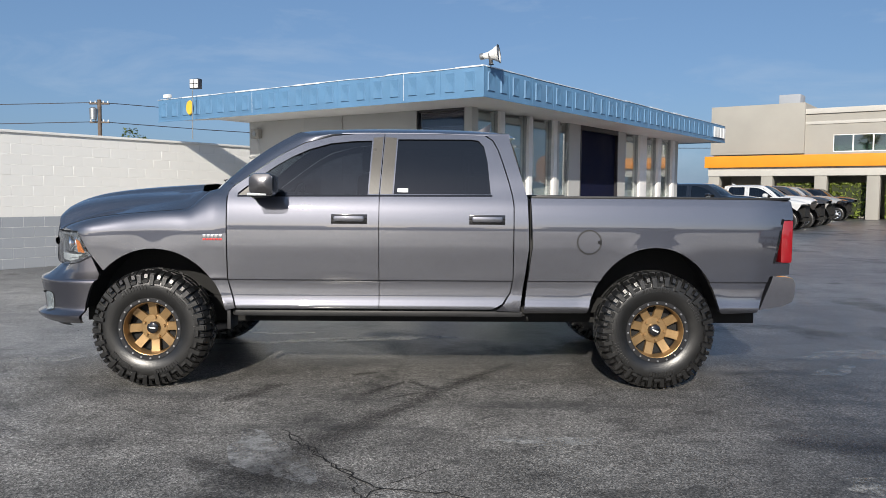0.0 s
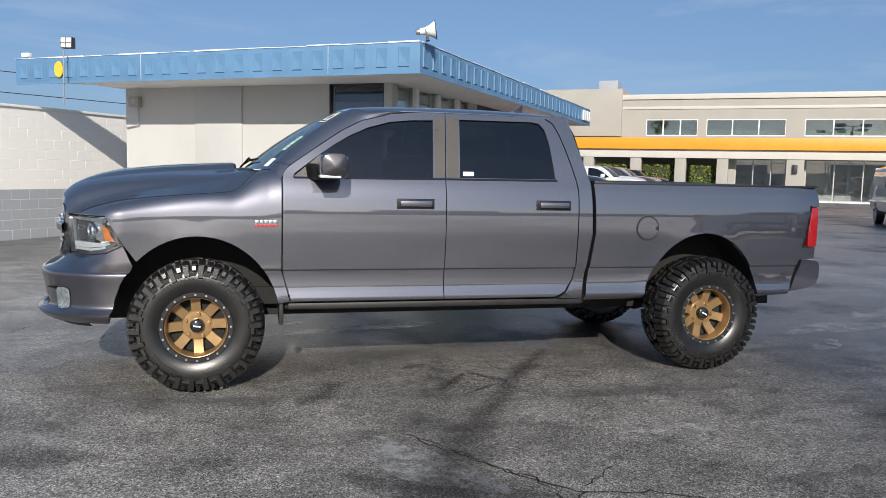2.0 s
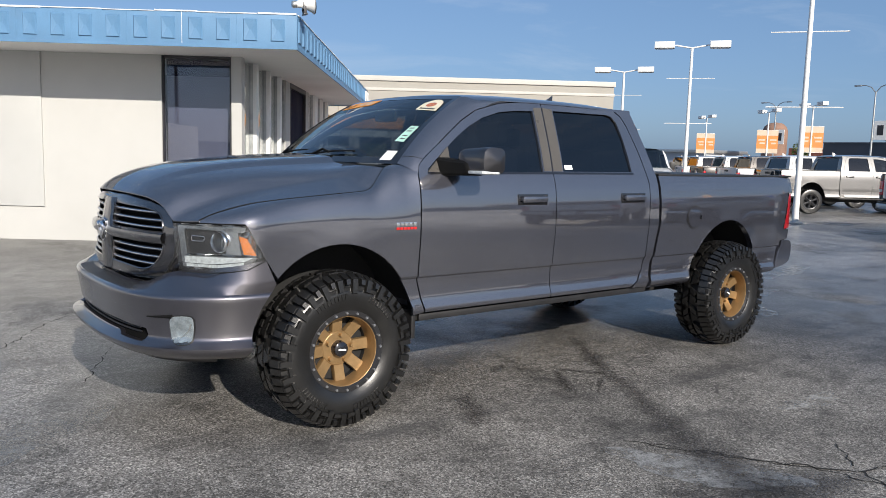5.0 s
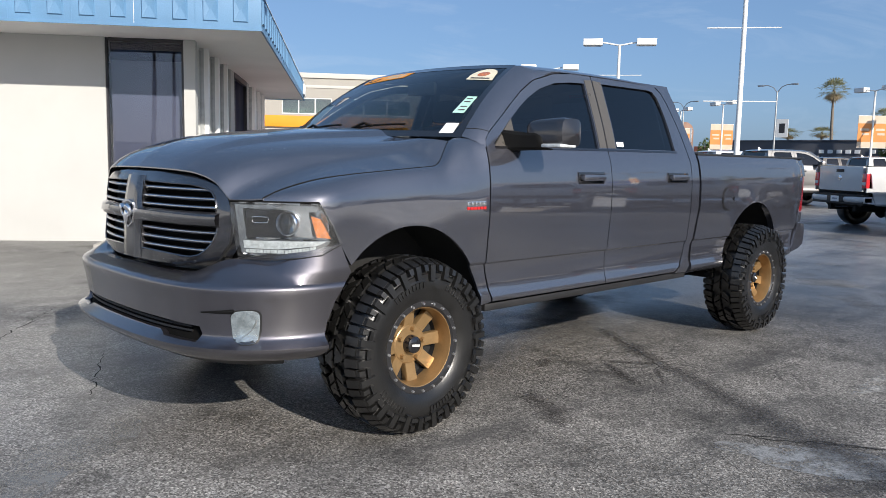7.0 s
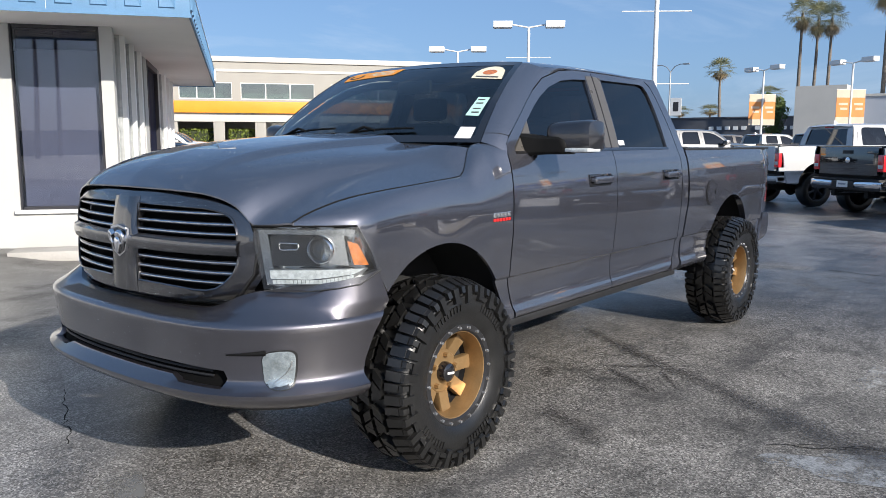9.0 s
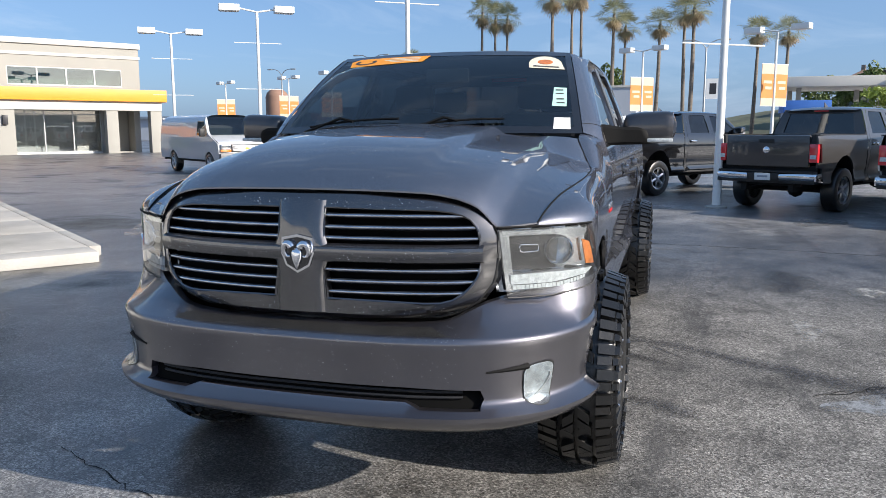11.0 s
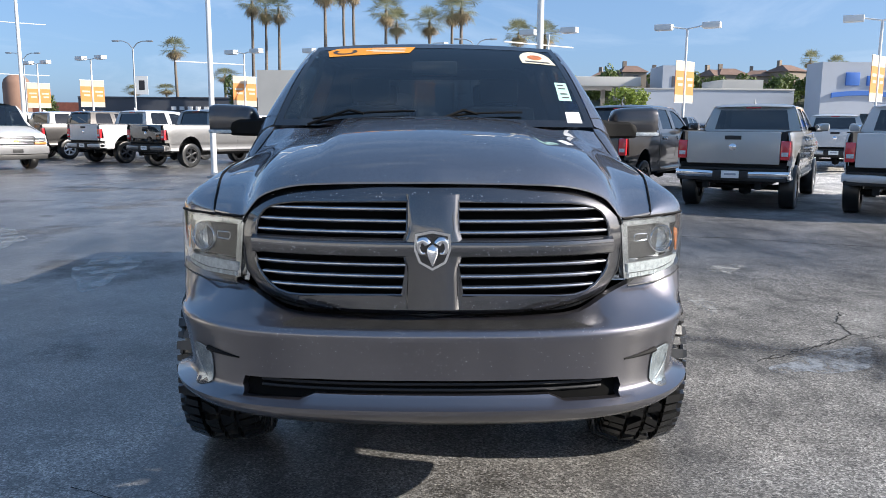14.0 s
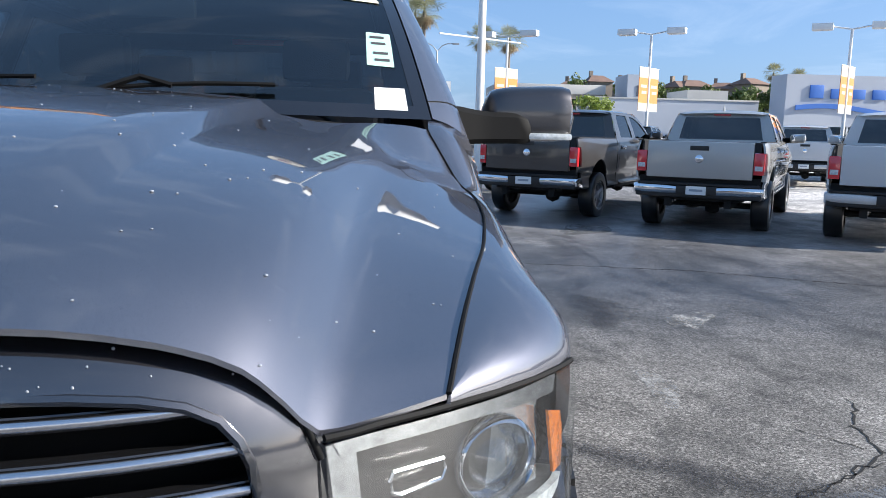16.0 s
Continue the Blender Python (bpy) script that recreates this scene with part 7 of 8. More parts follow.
# ---- lamp posts ----
def lamp_post(x, y, h, turn, banner=False, label="", bars=()):
    t = thing("lamp_post", label or "white lamp post with two box lamps", "lamp post", "lot lamp posts", pose(x, y, 0, 0, 0, turn))
    part("base", lathe([(0.0, 0.0), (0.20, 0.0), (0.20, 0.03), (0.11, 0.06), (0.0, 0.06)], 16, 'z'), CONCRETE, t)
    part("pole", tube([(0, 0, 0.03), (0, 0, h - 0.1)], 0.085, 12, taper=0.055), WHITE_METAL, t)
    for sg in (-1, 1):
        a = part("arm", tube([(0, 0, h - 0.12), (0, sg * 0.35, h - 0.06), (0, sg * 0.68, h)], 0.035, 8), WHITE_METAL, t)
        hd = part("lamp_head", box(-0.22, 0.22, sg * 1.10 - 0.40, sg * 1.10 + 0.40, h - 0.12, h + 0.14, 0.015), WHITE_METAL, t)
        part("lamp_lens", box(-0.17, 0.17, sg * 1.10 - 0.35, sg * 1.10 + 0.35, h - 0.14, h - 0.12), LIGHT_PANEL, hd)
    for z in bars:
        part("cross_bar", tube([(0, -0.95, z), (0, 0.95, z)], 0.015, 6), WHITE_METAL, t)
    if banner:
        for sg in (-1, 1):
            w = Matrix.Rotation(radians(74), 4, 'Z')
            y0, y1 = sorted((sg * 0.06, sg * 0.86))
            b = part("banner", box(-0.012, 0.012, y0, y1, 2.95, 4.05, 0.0, m=w), BANNER_ORANGE, t, "orange cloth banner, faded print")
            part("banner_top", box(-0.013, 0.013, y0, y1, 4.05, 4.5, m=w), BANNER_CREAM, b)
            part("banner_foot", box(-0.013, 0.013, y0, y1, 2.6, 2.95, m=w), BANNER_CREAM, b)
            part("print_patch", box(-0.016, 0.016, y0 + 0.12, y1 - 0.25, 3.35, 3.48, m=w), BANNER_CREAM, b)
            part("print_patch", box(-0.016, 0.016, y0 + 0.12, y1 - 0.14, 3.62, 3.75, m=w), BANNER_CREAM, b)
            for z in (2.59, 4.51):
                part("banner_rod", tube([w @ Vector((0, sg * 0.03, z)), w @ Vector((0, sg * 0.88, z))], 0.015, 6), WHITE_METAL, b)


lamp_post(24.0, 15.3, 6.4, 36, bars=(3.2, 5.05))
lamp_post(28.5, 22.6, 6.3, 36, bars=(3.25, 5.0))
for x, y, b in ((32.0, -11.75, 1), (28.4, -18.9, 1), (34.5, -5.6, 1), (45.4, 7.2, 1), (42.2, 0.7, 1), (47.0, 12.6, 1), (53.0, 25.2, 1), (58.0, 31.6, 1), (63.0, 41.0, 1), (52.0, 47.0, 1)):
    lamp_post(x, y, 6.1, -30, True, "white lamp post with box lamps and orange banners")
for x, y in ((16.2, 6.13), (10.64, -2.1)):
    lamp_post(x, y, 6.9, 36, bars=(3.1, 5.05), label="tall white lamp post with thin cross bars")


def street_lamp(x, y, h, turn, flag):
    t = thing("street_lamp", "slim grey street lamp with two curved arms", "street lamp", "street lamps", pose(x, y, 0, 0, 0, turn))
    part("pole", tube([(0, 0, 0), (0, 0, h - 0.6)], 0.12, 8, taper=0.07), GALV, t)
    for sg in (-1, 1):
        part("arm", tube([(0, 0, h - 0.7), (0, sg * 0.4, h - 0.2), (0, sg * 0.9, h), (0, sg * 1.4, h + 0.02)], 0.045, 6), GALV, t)
        part("lantern", box(-0.12, 0.12, sg * 1.6 - 0.3, sg * 1.6 + 0.3, h - 0.06, h + 0.08, 0.03), GALV, t)
    if flag:
        f = part("flag_sign", box(-0.02, 0.02, -1.25, -0.12, h - 4.9, h - 3.2), PAPER, t)
        part("print_patch", box(-0.024, 0.024, -0.95, -0.4, h - 4.5, h - 3.6), DARK_FRAME, f)


street_lamp(70.0, 28.5, 9.0, 0, True)
street_lamp(84.0, 46.0, 9.0, 0, True)
street_lamp(66.0, -3.5, 9.0, 0, True)

# ---- parked vehicles ----
WHITE_PAINT = car_paint("white_paint", (0.56, 0.565, 0.57), 0.0, 0.35)
SILVER_PAINT = car_paint("silver_paint", (0.43, 0.425, 0.41), 0.45, 0.40)
GREY_PAINT = car_paint("pewter_paint", (0.24, 0.235, 0.23), 0.75, 0.35)
BLACK_PAINT = car_paint("black_paint", (0.006, 0.006, 0.007), 0.0, 0.12, 2.0)
DARK_PAINT = car_paint("charcoal_paint", (0.075, 0.07, 0.068), 0.5, 0.35)
HEAD = math.degrees(math.atan2(-AX[1], -AX[0]))          # nose along +AX


def slot(x, y, turn=0.0, ahead=True):
    """A parked pose from the middle of the rear axle."""
    r = HEAD + turn
    c, s = math.cos(radians(r)), math.sin(radians(r))
    return pose(x - 1.8985 * c, y - 1.8985 * s, 0, 0, 0, r)


GROUP = "pickups parked in the lot"
white_t = build_pickup("white crew-cab pickup parked nose-in, chrome-free bumper", WHITE_PAINT, False, False, DARK_ALLOY, 0.03, group=GROUP)
white_t.matrix_basis = slot(15.6, 2.28)
silver_t = build_pickup("silver crew-cab pickup with chrome rear bumper", SILVER_PAINT, False, True, ALLOY, 0.03, group=GROUP)
silver_t.matrix_basis = slot(9.25, -5.8, 6)
black_t = build_pickup("glossy black pickup with chrome rear bumper", BLACK_PAINT, False, True, ALLOY, 0.03, group=GROUP)
black_t.matrix_basis = slot(13.85, -0.15)
dark_t = build_pickup("charcoal pickup with chrome bumper and alloys", DARK_PAINT, False, True, ALLOY, 0.03, group=GROUP)
dark_t.matrix_basis = slot(10.96, -3.46, 3)
mixed_t = build_pickup("pewter grey pickup with a black tailgate and black wheels", GREY_PAINT, False, False, DARK_ALLOY, 0.03, gate=BLACK_PAINT, group=GROUP)
mixed_t.matrix_basis = slot(21.5, 9.05, 4)
for src, x, y, turn in ((white_t, 7.75, -8.15, 3), (white_t, 23.96, 12.2, 5), (white_t, 21.2, -13.6, 10), (dark_t, 31.0, -10.6, 5), (dark_t, 27.0, 15.6, 0), (white_t, 29.5, 18.5, 0), (silver_t, 31.5, 21.4, 0),
                        (dark_t, 34.0, 24.2, 0), (silver_t, 24.5, -18.0, 0), (white_t, 27.0, -21.5, 0), (black_t, 36.0, 8.0, 0), (silver_t, 37.5, 11.0, 0), (white_t, 33.5, 5.0, 0), (dark_t, 41.0, 14.5, 0), (white_t, 43.0, 18.0, 0),
                        (white_t, 12.65, 29.4, 0), (dark_t, 14.6, 32.0, 0), (silver_t, 16.4, 34.6, 0), (black_t, 9.0, 26.0, 0), (black_t, 21.8, 43.2, 0)):
    copy_thing(src, slot(x, y, turn))


def build_van():
    """White cargo van with a dark grille and amber corner lamps, nose towards -x."""
    t = thing("cargo_van", "white cargo van with grey bumper and amber lamps", "van")
    fr = smooth_curve([0.45, 0.9, 1.08, 1.18, 1.36, 1.75, 2.02, 2.08], [-2.78, -2.78, -2.70, -2.45, -1.93, -1.58, -1.32, -1.12])
    hw = smooth_curve([0.4, 0.8, 1.1, 1.5, 1.95, 2.08], [0.96, 1.0, 1.0, 0.96, 0.86, 0.72])
    a1, a2 = (-1.85, 0.37, 0.42, 0.42), (1.58, 0.37, 0.42, 0.42)
    so = [(fr(0.5) + 0.06, 0.5), (fr(0.9) + 0.06, 0.9), (fr(1.05) + 0.06, 1.05), (fr(1.18) + 0.06, 1.18), (fr(1.36) + 0.06, 1.36), (fr(1.5) + 0.06, 1.5), (fr(1.75) + 0.06, 1.75), (fr(1.95) + 0.06, 1.98), (2.83, 1.98), (2.9, 1.6), (2.92, 0.5)]
    holes = [arc(c[0], c[1], c[2], c[3], 0, 180, 14) for c in (a1, a2)]
    win = [(-1.74, 1.36), (-0.76, 1.36), (-0.76, 1.84), (-1.38, 1.84)]
    at = lambda x, z, d=0.0: Vector((x, -(hw(z) - d), z))
    both("side_panel", panel(so, at, 0.14, holes + [win], rim=0.03), WHITE_PAINT, t)
    both("side_window", panel(win, lambda x, z, d=0: at(x, z, 0.012), 0.3), TINT, t)
    both("blank_window", panel([(-0.45, 1.28), (0.9, 1.28), (0.9, 1.80), (-0.45, 1.80)], lambda x, z, d=0: at(x, z, -0.004), 0.3), WHITE_PAINT, t)
    ro = [(-1.28, -0.80), (2.85, -0.80), (2.85, 0.80), (-1.28, 0.80)]
    part("roof", panel(ro, lambda x, y, d=0: Vector((x, y, 2.08 - 0.10 * (abs(y) / 0.8) ** 6 - 0.03 * max(0, -0.6 - x))), 0.2), WHITE_PAINT, t)
    part("rear_panel", box(2.84, 2.92, -0.9, 0.9, 0.5, 2.0, 0.03), WHITE_PAINT, t)
    part("windscreen", panel([(-0.90, 1.36), (0.90, 1.36), (0.81, 2.0), (-0.81, 2.0)], lambda y, z, d=0: Vector((fr(z) + 0.05 * abs(y) ** 2, y, z)), 0.15), SCREEN, t)
    both("screen_pillar", ring_strip([Vector((fr(z) + 0.04, -(0.90 - 0.09 * (z - 1.36) / 0.62), z)) for z in np.linspace(1.34, 2.0, 9)], [at(fr(z) + 0.06, z) for z in np.linspace(1.34, 1.98, 9)], 0.01), WHITE_PAINT, t)
    part("bonnet", panel([(-0.96, 0), (0.96, 0), (0.92, 1), (-0.92, 1)], lambda y, q, d=0: Vector((-2.72 + 0.90 * q + 0.05 * abs(y) ** 3, y, 1.09 + 0.28 * q ** 0.8 - 0.03 * abs(y) ** 4)), 0.15), WHITE_PAINT, t)
    part("nose", panel([(-0.96, 0.56), (0.96, 0.56), (0.97, 1.10), (-0.97, 1.10)], lambda y, z, d=0: Vector((-2.77 + 0.07 * abs(y) ** 3 + 0.03 * (z > 1.0), y, z)), 0.1), WHITE_PAINT, t)
    g = part("grille", box(-2.80, -2.74, -0.56, 0.56, 0.79, 1.05, 0.012), BLACK_PLASTIC, t)
    for z in (0.83, 0.87, 0.955, 1.0):
        part("grille_slat", box(-2.806, -2.79, -0.53, 0.53, z - 0.007, z + 0.007, 0.003), STEEL, g)
    part("grille_bar", box(-2.815, -2.79, -0.54, 0.54, 0.895, 0.93, 0.006), STEEL, g)
    part("grille_badge", box(-2.825, -2.81, -0.07, 0.07, 0.890, 0.935, 0.006), YELLOW, g)
    both("head_lamp", box(-2.80, -2.70, -0.93, -0.575, 0.885, 1.05, 0.02), REFLECTOR, t)
    both("amber_lamp", box(-2.80, -2.69, -0.95, -0.575, 0.79, 0.872, 0.02), AMBER, t)
    fb = part("front_bumper", box(-2.88, -2.66, -0.99, 0.99, 0.50, 0.745, 0.04), surface("grey_bumper", (0.17, 0.17, 0.175), 0.5, metal=0.2), t)
    part("bumper_skirt", box(-2.84, -2.66, -0.95, 0.95, 0.34, 0.49, 0.03), BLACK_PLASTIC, fb)
    part("plate_bracket", box(-2.89, -2.88, -0.16, 0.16, 0.55, 0.66, 0.004), BLACK_PLASTIC, fb)
    both("door_mirror", box(-1.68, -1.56, -1.22, -1.02, 1.30, 1.58, 0.04), BLACK_PLASTIC, t)
    part("floor_pan", box(-2.6, 2.8, -0.9, 0.9, 0.42, 0.52), UNDER, t)
    part("cabin_back", box(-0.6, -0.5, -0.85, 0.85, 0.5, 1.95), SEAT, t)
    part("dashboard", box(-2.1, -1.6, -0.85, 0.85, 0.9, 1.25, 0.05), SEAT, t)
    for x in (-1.85, 1.58):
        for sg in (-1, 1):
            road_wheel(t, x, sg * 0.86, sg, 0.36, ALLOY, ROAD_WHEELS_SMALL)
    t.matrix_basis = pose(20.2, 15.1, 0, 0, 0, 55)


ROAD_WHEELS_SMALL = {}
build_van()

# ---- distance ----
def far_box(name, label, cat, pieces, kind="", m=None):
    t = thing(name, label, cat, m=m, kind=kind)
    for nm, bm, mt in pieces:
        part(nm, bm, mt, t)
    return t


def build_far():
    b = far_box("sign_building", "white commercial building with a blue wave sign, greyed for haze", "building", [
        ("front_wall", box(65, 65.4, -78, -34.3, 2.7, 7.2), FAR_WHITE), ("plinth", box(65, 65.4, -78, -34.3, 0, 0.7), FAR_WHITE), ("wall_pier", box(65, 65.4, -38, -34.3, 0.7, 2.7), FAR_WHITE), ("wall_pier", box(65, 65.4, -78, -52, 0.7, 2.7), FAR_WHITE),
        ("side_wall", box(65.4, 68, -34.7, -34.3, 0, 7.2), FAR_WHITE), ("roof", box(65.4, 68, -78, -34.7, 6.7, 6.9), FAR_WHITE),
        ("shop_glass", box(65.2, 65.25, -52, -38, 0.7, 2.7), GREEN_GLASS), ("inner_wall", box(67.7, 68, -78, -34.7, 0, 6.7), ROOM_DARK)])
    for i in range(7):
        part("window_post", box(65.1, 65.3, -38 - i * 2.3, -37.85 - i * 2.3, 0.7, 2.7), WHITE_METAL, b)
    for i in range(9):
        y = -36.4 - i * 1.9
        part("sign_bar", box(64.85, 65, y - 1.25 if i != 4 else y - 1.4, y, 5.15, 6.3 if i in (0, 4) else 6.0, 0.05), SIGN_BLUE, b)
    bm = bmesh.new()
    loops = []
    for q in np.linspace(0, 1, 49):
        y = -35.2 - 30 * q
        z = 4.15 + 0.35 * math.sin(q * 12.5 + 0.4)
        loops.append([(64.95, y, z - 0.22), (64.80, y, z - 0.2), (64.80, y, z + 0.2), (64.95, y, z + 0.22)])
    rings(bm, loops, True, True)
    bmesh.ops.recalc_face_normals(bm, faces=bm.faces)
    part("sign_wave", set_smooth(bm, 60), SIGN_BLUE, b)
    far_box("low_warehouse", "long low pale wall with parapet", "building", [("wall", box(70, 70.5, -34.2, -17.5, 0, 4.9), FAR_WHITE), ("parapet", box(69.9, 70.6, -34.2, -17.5, 4.9, 5.05, 0.02), CREAM),
                                                                         ("tower", box(70.6, 75, -24.2, -21.7, 0, 7.2), FAR_WHITE), ("tower_window", box(70.55, 70.6, -23.3, -22.6, 5.2, 6.2), CHARCOAL),
                                                                         ("roof_shed", box(72, 78, -32, -28, 5.05, 6.0), CREAM)])
    c = far_box("fuel_canopy", "white flat filling-station canopy", "canopy", [("roof", box(72, 82, -20, -9.5, 5.3, 6.2, 0.05), CREAM)])
    for x, y in ((74, -12), (74, -18), (80, -12), (80, -18)):
        part("post", box(x - 0.2, x + 0.2, y - 0.2, y + 0.2, 0, 5.3), BEIGE, c)
    far_box("blue_awning", "small blue awning over a kiosk", "awning", [("awning", box(66, 69, -13.5, -9.8, 2.9, 3.9, 0.05), SIGN_BLUE), ("kiosk", box(66.5, 69, -13.2, -10, 0, 2.9), FAR_WHITE)])
    g = far_box("charcoal_shops", "low charcoal shop row above a red base", "building", [("upper_wall", box(88, 96, 9, 42, 2.3, 4.3), CHARCOAL), ("lower_wall", box(88.2, 96, 9, 42, 0, 2.3), BRICK_RED), ("coping", box(87.9, 96, 9, 42, 4.3, 4.45), CHARCOAL)])
    for i in range(14):
        y = 17 + i * 0.95 + (0.6 if i > 3 else 0) + (0.6 if i > 8 else 0)
        part("sign_bar", box(87.9, 88, y, y + 0.55, 2.95, 3.35), PAPER, g)
    far_box("white_shop", "plain white flat-roofed shop", "building", [("wall", box(74, 84, 2.5, 17.5, 0, 5.6), FAR_WHITE), ("coping", box(73.9, 84, 2.4, 17.6, 5.6, 5.8), CREAM), ("shopfront", box(73.9, 74, 9, 16, 0.2, 2.6), CHARCOAL), ("bay", box(72.5, 74, 13.2, 17.5, 0, 6.6), CREAM)])
    far_box("brown_tank", "rust-brown storage tank with rounded top", "tank", [("shell", lathe([(1.75, 0.0), (1.75, 6.6), (1.55, 7.2), (1.0, 7.7), (0.0, 7.9)], 28, 'z'), RUST)], m=pose(105, 58, 0))
    far_box("pale_shed", "low pale shed with pitched roof", "building", [("wall", box(100, 110, 66, 80, 0, 3.2), FAR_WHITE), ("roof", box(99.5, 110.5, 65.5, 80.5, 3.2, 3.7, 0.1), GALV)])
    far_box("far_street_wall", "low brown street frontage", "building", [("wall", box(120, 124, 44, 64, 0, 4.5), BRICK_RED), ("block", box(118, 126, 80, 120, 0, 4.0), HOUSE_WALL)])
    # houses on the slope
    bm = bmesh.new()
    loops = []
    rnd = random.Random(9)
    for y in np.linspace(-200, 60, 40):
        h = 13 + 2 * math.sin(y * 0.05) + rnd.uniform(-0.6, 0.6)
        h *= max(0.0, min(1.0, (10 - y) / 60))
        loops.append([(190, y, -0.5), (215, y, h * 0.6), (245, y, h), (320, y, h * 0.9), (360, y, -0.5)])
    rings(bm, loops, False)
    tagged(part("hill", set_smooth(bm, 80), HILL), "dry brown hillside behind the houses", "hill", kind="structure")
    for i in range(13):
        y = -48 - i * 7.5 + rnd.uniform(-2, 2)
        z = 12.5 + rnd.uniform(-1.5, 1.5)
        w, d, h = rnd.uniform(6, 9), 8, rnd.uniform(3.5, 5.5)
        t = thing("hillside_house", "sand-coloured house with clay tile roof", "house", "houses on the hill", pose(225 + rnd.uniform(-6, 6), y, z - 2, 0, 0, rnd.uniform(-25, 25)))
        part("wall", box(-d / 2, d / 2, -w / 2, w / 2, 0, h + 1), HOUSE_WALL, t)
        bm = bmesh.new()
        e = 0.6
        vs = [bm.verts.new(p) for p in ((-d / 2 - e, -w / 2 - e, h + 1), (d / 2 + e, -w / 2 - e, h + 1), (d / 2 + e, w / 2 + e, h + 1), (-d / 2 - e, w / 2 + e, h + 1), (0, -w / 4, h + 3.0), (0, w / 4, h + 3.0))]
        for f in ((0, 1, 4), (1, 2, 5, 4), (2, 3, 5), (3, 0, 4, 5), (3, 2, 1, 0)):
            bm.faces.new([vs[k] for k in f])
        roof = part("roof", bm, ROOF_TILE, t)
        part("chimney", box(0.5, 1.5, w / 4 - 0.5, w / 4 + 0.5, h + 1, h + 4.3), HOUSE_WALL, roof)
        part("window", box(-d / 2 - 0.05, -d / 2, -1, 0.4, 2.2, 3.6), CHARCOAL, t)


build_far()


def build_palm(seed, label):
    """Fan palm: slim bent trunk, skirt of dry leaves, crown of fan leaves; 10 m tall."""
    rnd = random.Random(seed)
    t = thing("palm_tree", label, "palm tree", "fan palms along the street")
    H = 10.0
    bend = rnd.uniform(-0.4, 0.4)
    pts = [(bend * math.sin(q * 1.8), 0.3 * bend * q, H * q) for q in np.linspace(0, 1, 9)]
    part("trunk", tube(pts, 0.15, 8, taper=0.10), BARK, t)
    top = Vector(pts[-1])
    green, dry = bmesh.new(), bmesh.new()

    def fan(bm, d, stalk, r, droop):
        d = d.normalized()
        c = top + d * stalk
        side = d.cross(Vector((0, 0, 1)))
        if side.length < 0.05:
            side = Vector((1, 0, 0))
        side.normalize()
        up = side.cross(d).normalized()
        k = 11
        ctr = bm.verts.new(c)
        w = 0.012
        sv = [bm.verts.new(p) for p in (top + side * w, top - side * w, c - side * w, c + side * w)]
        bm.faces.new(sv)
        for i in range(k):
            a = radians(-105 + 210 * i / (k - 1))
            q = d * math.cos(a) + side * math.sin(a)
            tip = c + q * r * rnd.uniform(0.85, 1.1) + Vector((0, 0, -droop * r * rnd.uniform(0.5, 1.0))) + up * rnd.uniform(-0.1, 0.1)
            n = q.cross(up).normalized() * r * 0.042
            m1 = bm.verts.new(c + q * r * 0.55 + n - Vector((0, 0, droop * r * 0.15)))
            m2 = bm.verts.new(c + q * r * 0.55 - n - Vector((0, 0, droop * r * 0.15)))
            tv = bm.verts.new(tip)
            bm.faces.new((ctr, m1, tv, m2))
    for i in range(36):
        az = i * 2.399
        el = radians(86 - 130 * i / 36 + rnd.uniform(-9, 9))
        d = Vector((math.cos(az) * math.cos(el), math.sin(az) * math.cos(el), math.sin(el)))
        fan(green, d, rnd.uniform(0.60, 0.95), rnd.uniform(0.55, 0.85), 0.10 + 0.30 * (i / 36))
    for i in range(26):
        az = i * 2.399 + 1
        el = radians(-48 - 38 * rnd.random())
        d = Vector((math.cos(az) * math.cos(el), math.sin(az) * math.cos(el), math.sin(el)))
        fan(dry, d, rnd.uniform(0.5, 0.9), rnd.uniform(0.45, 0.6), 0.5)
    part("crown", green, FROND, t)
    part("dry_skirt", dry, DRY_FROND, t)
    return t


palms = [build_palm(s, "tall fan palm with a dry leaf skirt") for s in (3, 8)]


def set_palm(i, x, y, top, wide=1.0, first=[]):
    src = palms[i % 2]
    s = top / 10.9
    if i in first or i > 1:
        o = copy_thing(src, pose(x, y, 0, 0, 0, 57 * i))
    else:
        o = src
        o.matrix_basis = pose(x, y, 0, 0, 0, 57 * i)
    o.scale = (wide * 0.85, wide * 0.85, s)


# palms south-west of the lot, mirrored in the showroom window
SOUTH_PALMS = [(-47, -34, 13.0, 1.8), (-52, -41, 15.0, 1.7), (-55, -33, 12.0, 1.8)]
# bearing seen from the nose of the truck (sideways per metre ahead), distance, height
PALMS = [(0.228, 92, 16.5, 1.7), (0.214, 94, 16.0, 1.6), (0.198, 90, 15.4, 1.6), (0.138, 88, 17.5, 1.9), (0.100, 92, 18.5, 1.7), (0.112, 98, 19.5, 1.7), (0.062, 86, 14.6, 1.9), (0.052, 93, 14.2, 1.7),
         (0.012, 88, 13.7, 1.9), (-0.030, 85, 14.9, 2.0), (-0.022, 90, 15.4, 1.8), (0.322, 105, 12.0, 1.8), (0.262, 100, 8.0, 1.8), (-0.100, 88, 12.4, 1.7), (-0.132, 84, 11.9, 1.7), (-0.470, 180, 18.0, 2.2), (-0.515, 170, 15.0, 2.2), (-0.505, 175, 16.5, 2.2), (0.375, 110, 6.4, 1.7), (0.338, 112, 6.6, 1.7)]
for i, (b, d, top, wd) in enumerate(PALMS):
    set_palm(i, -5.56 + d, b * d, top, wd)
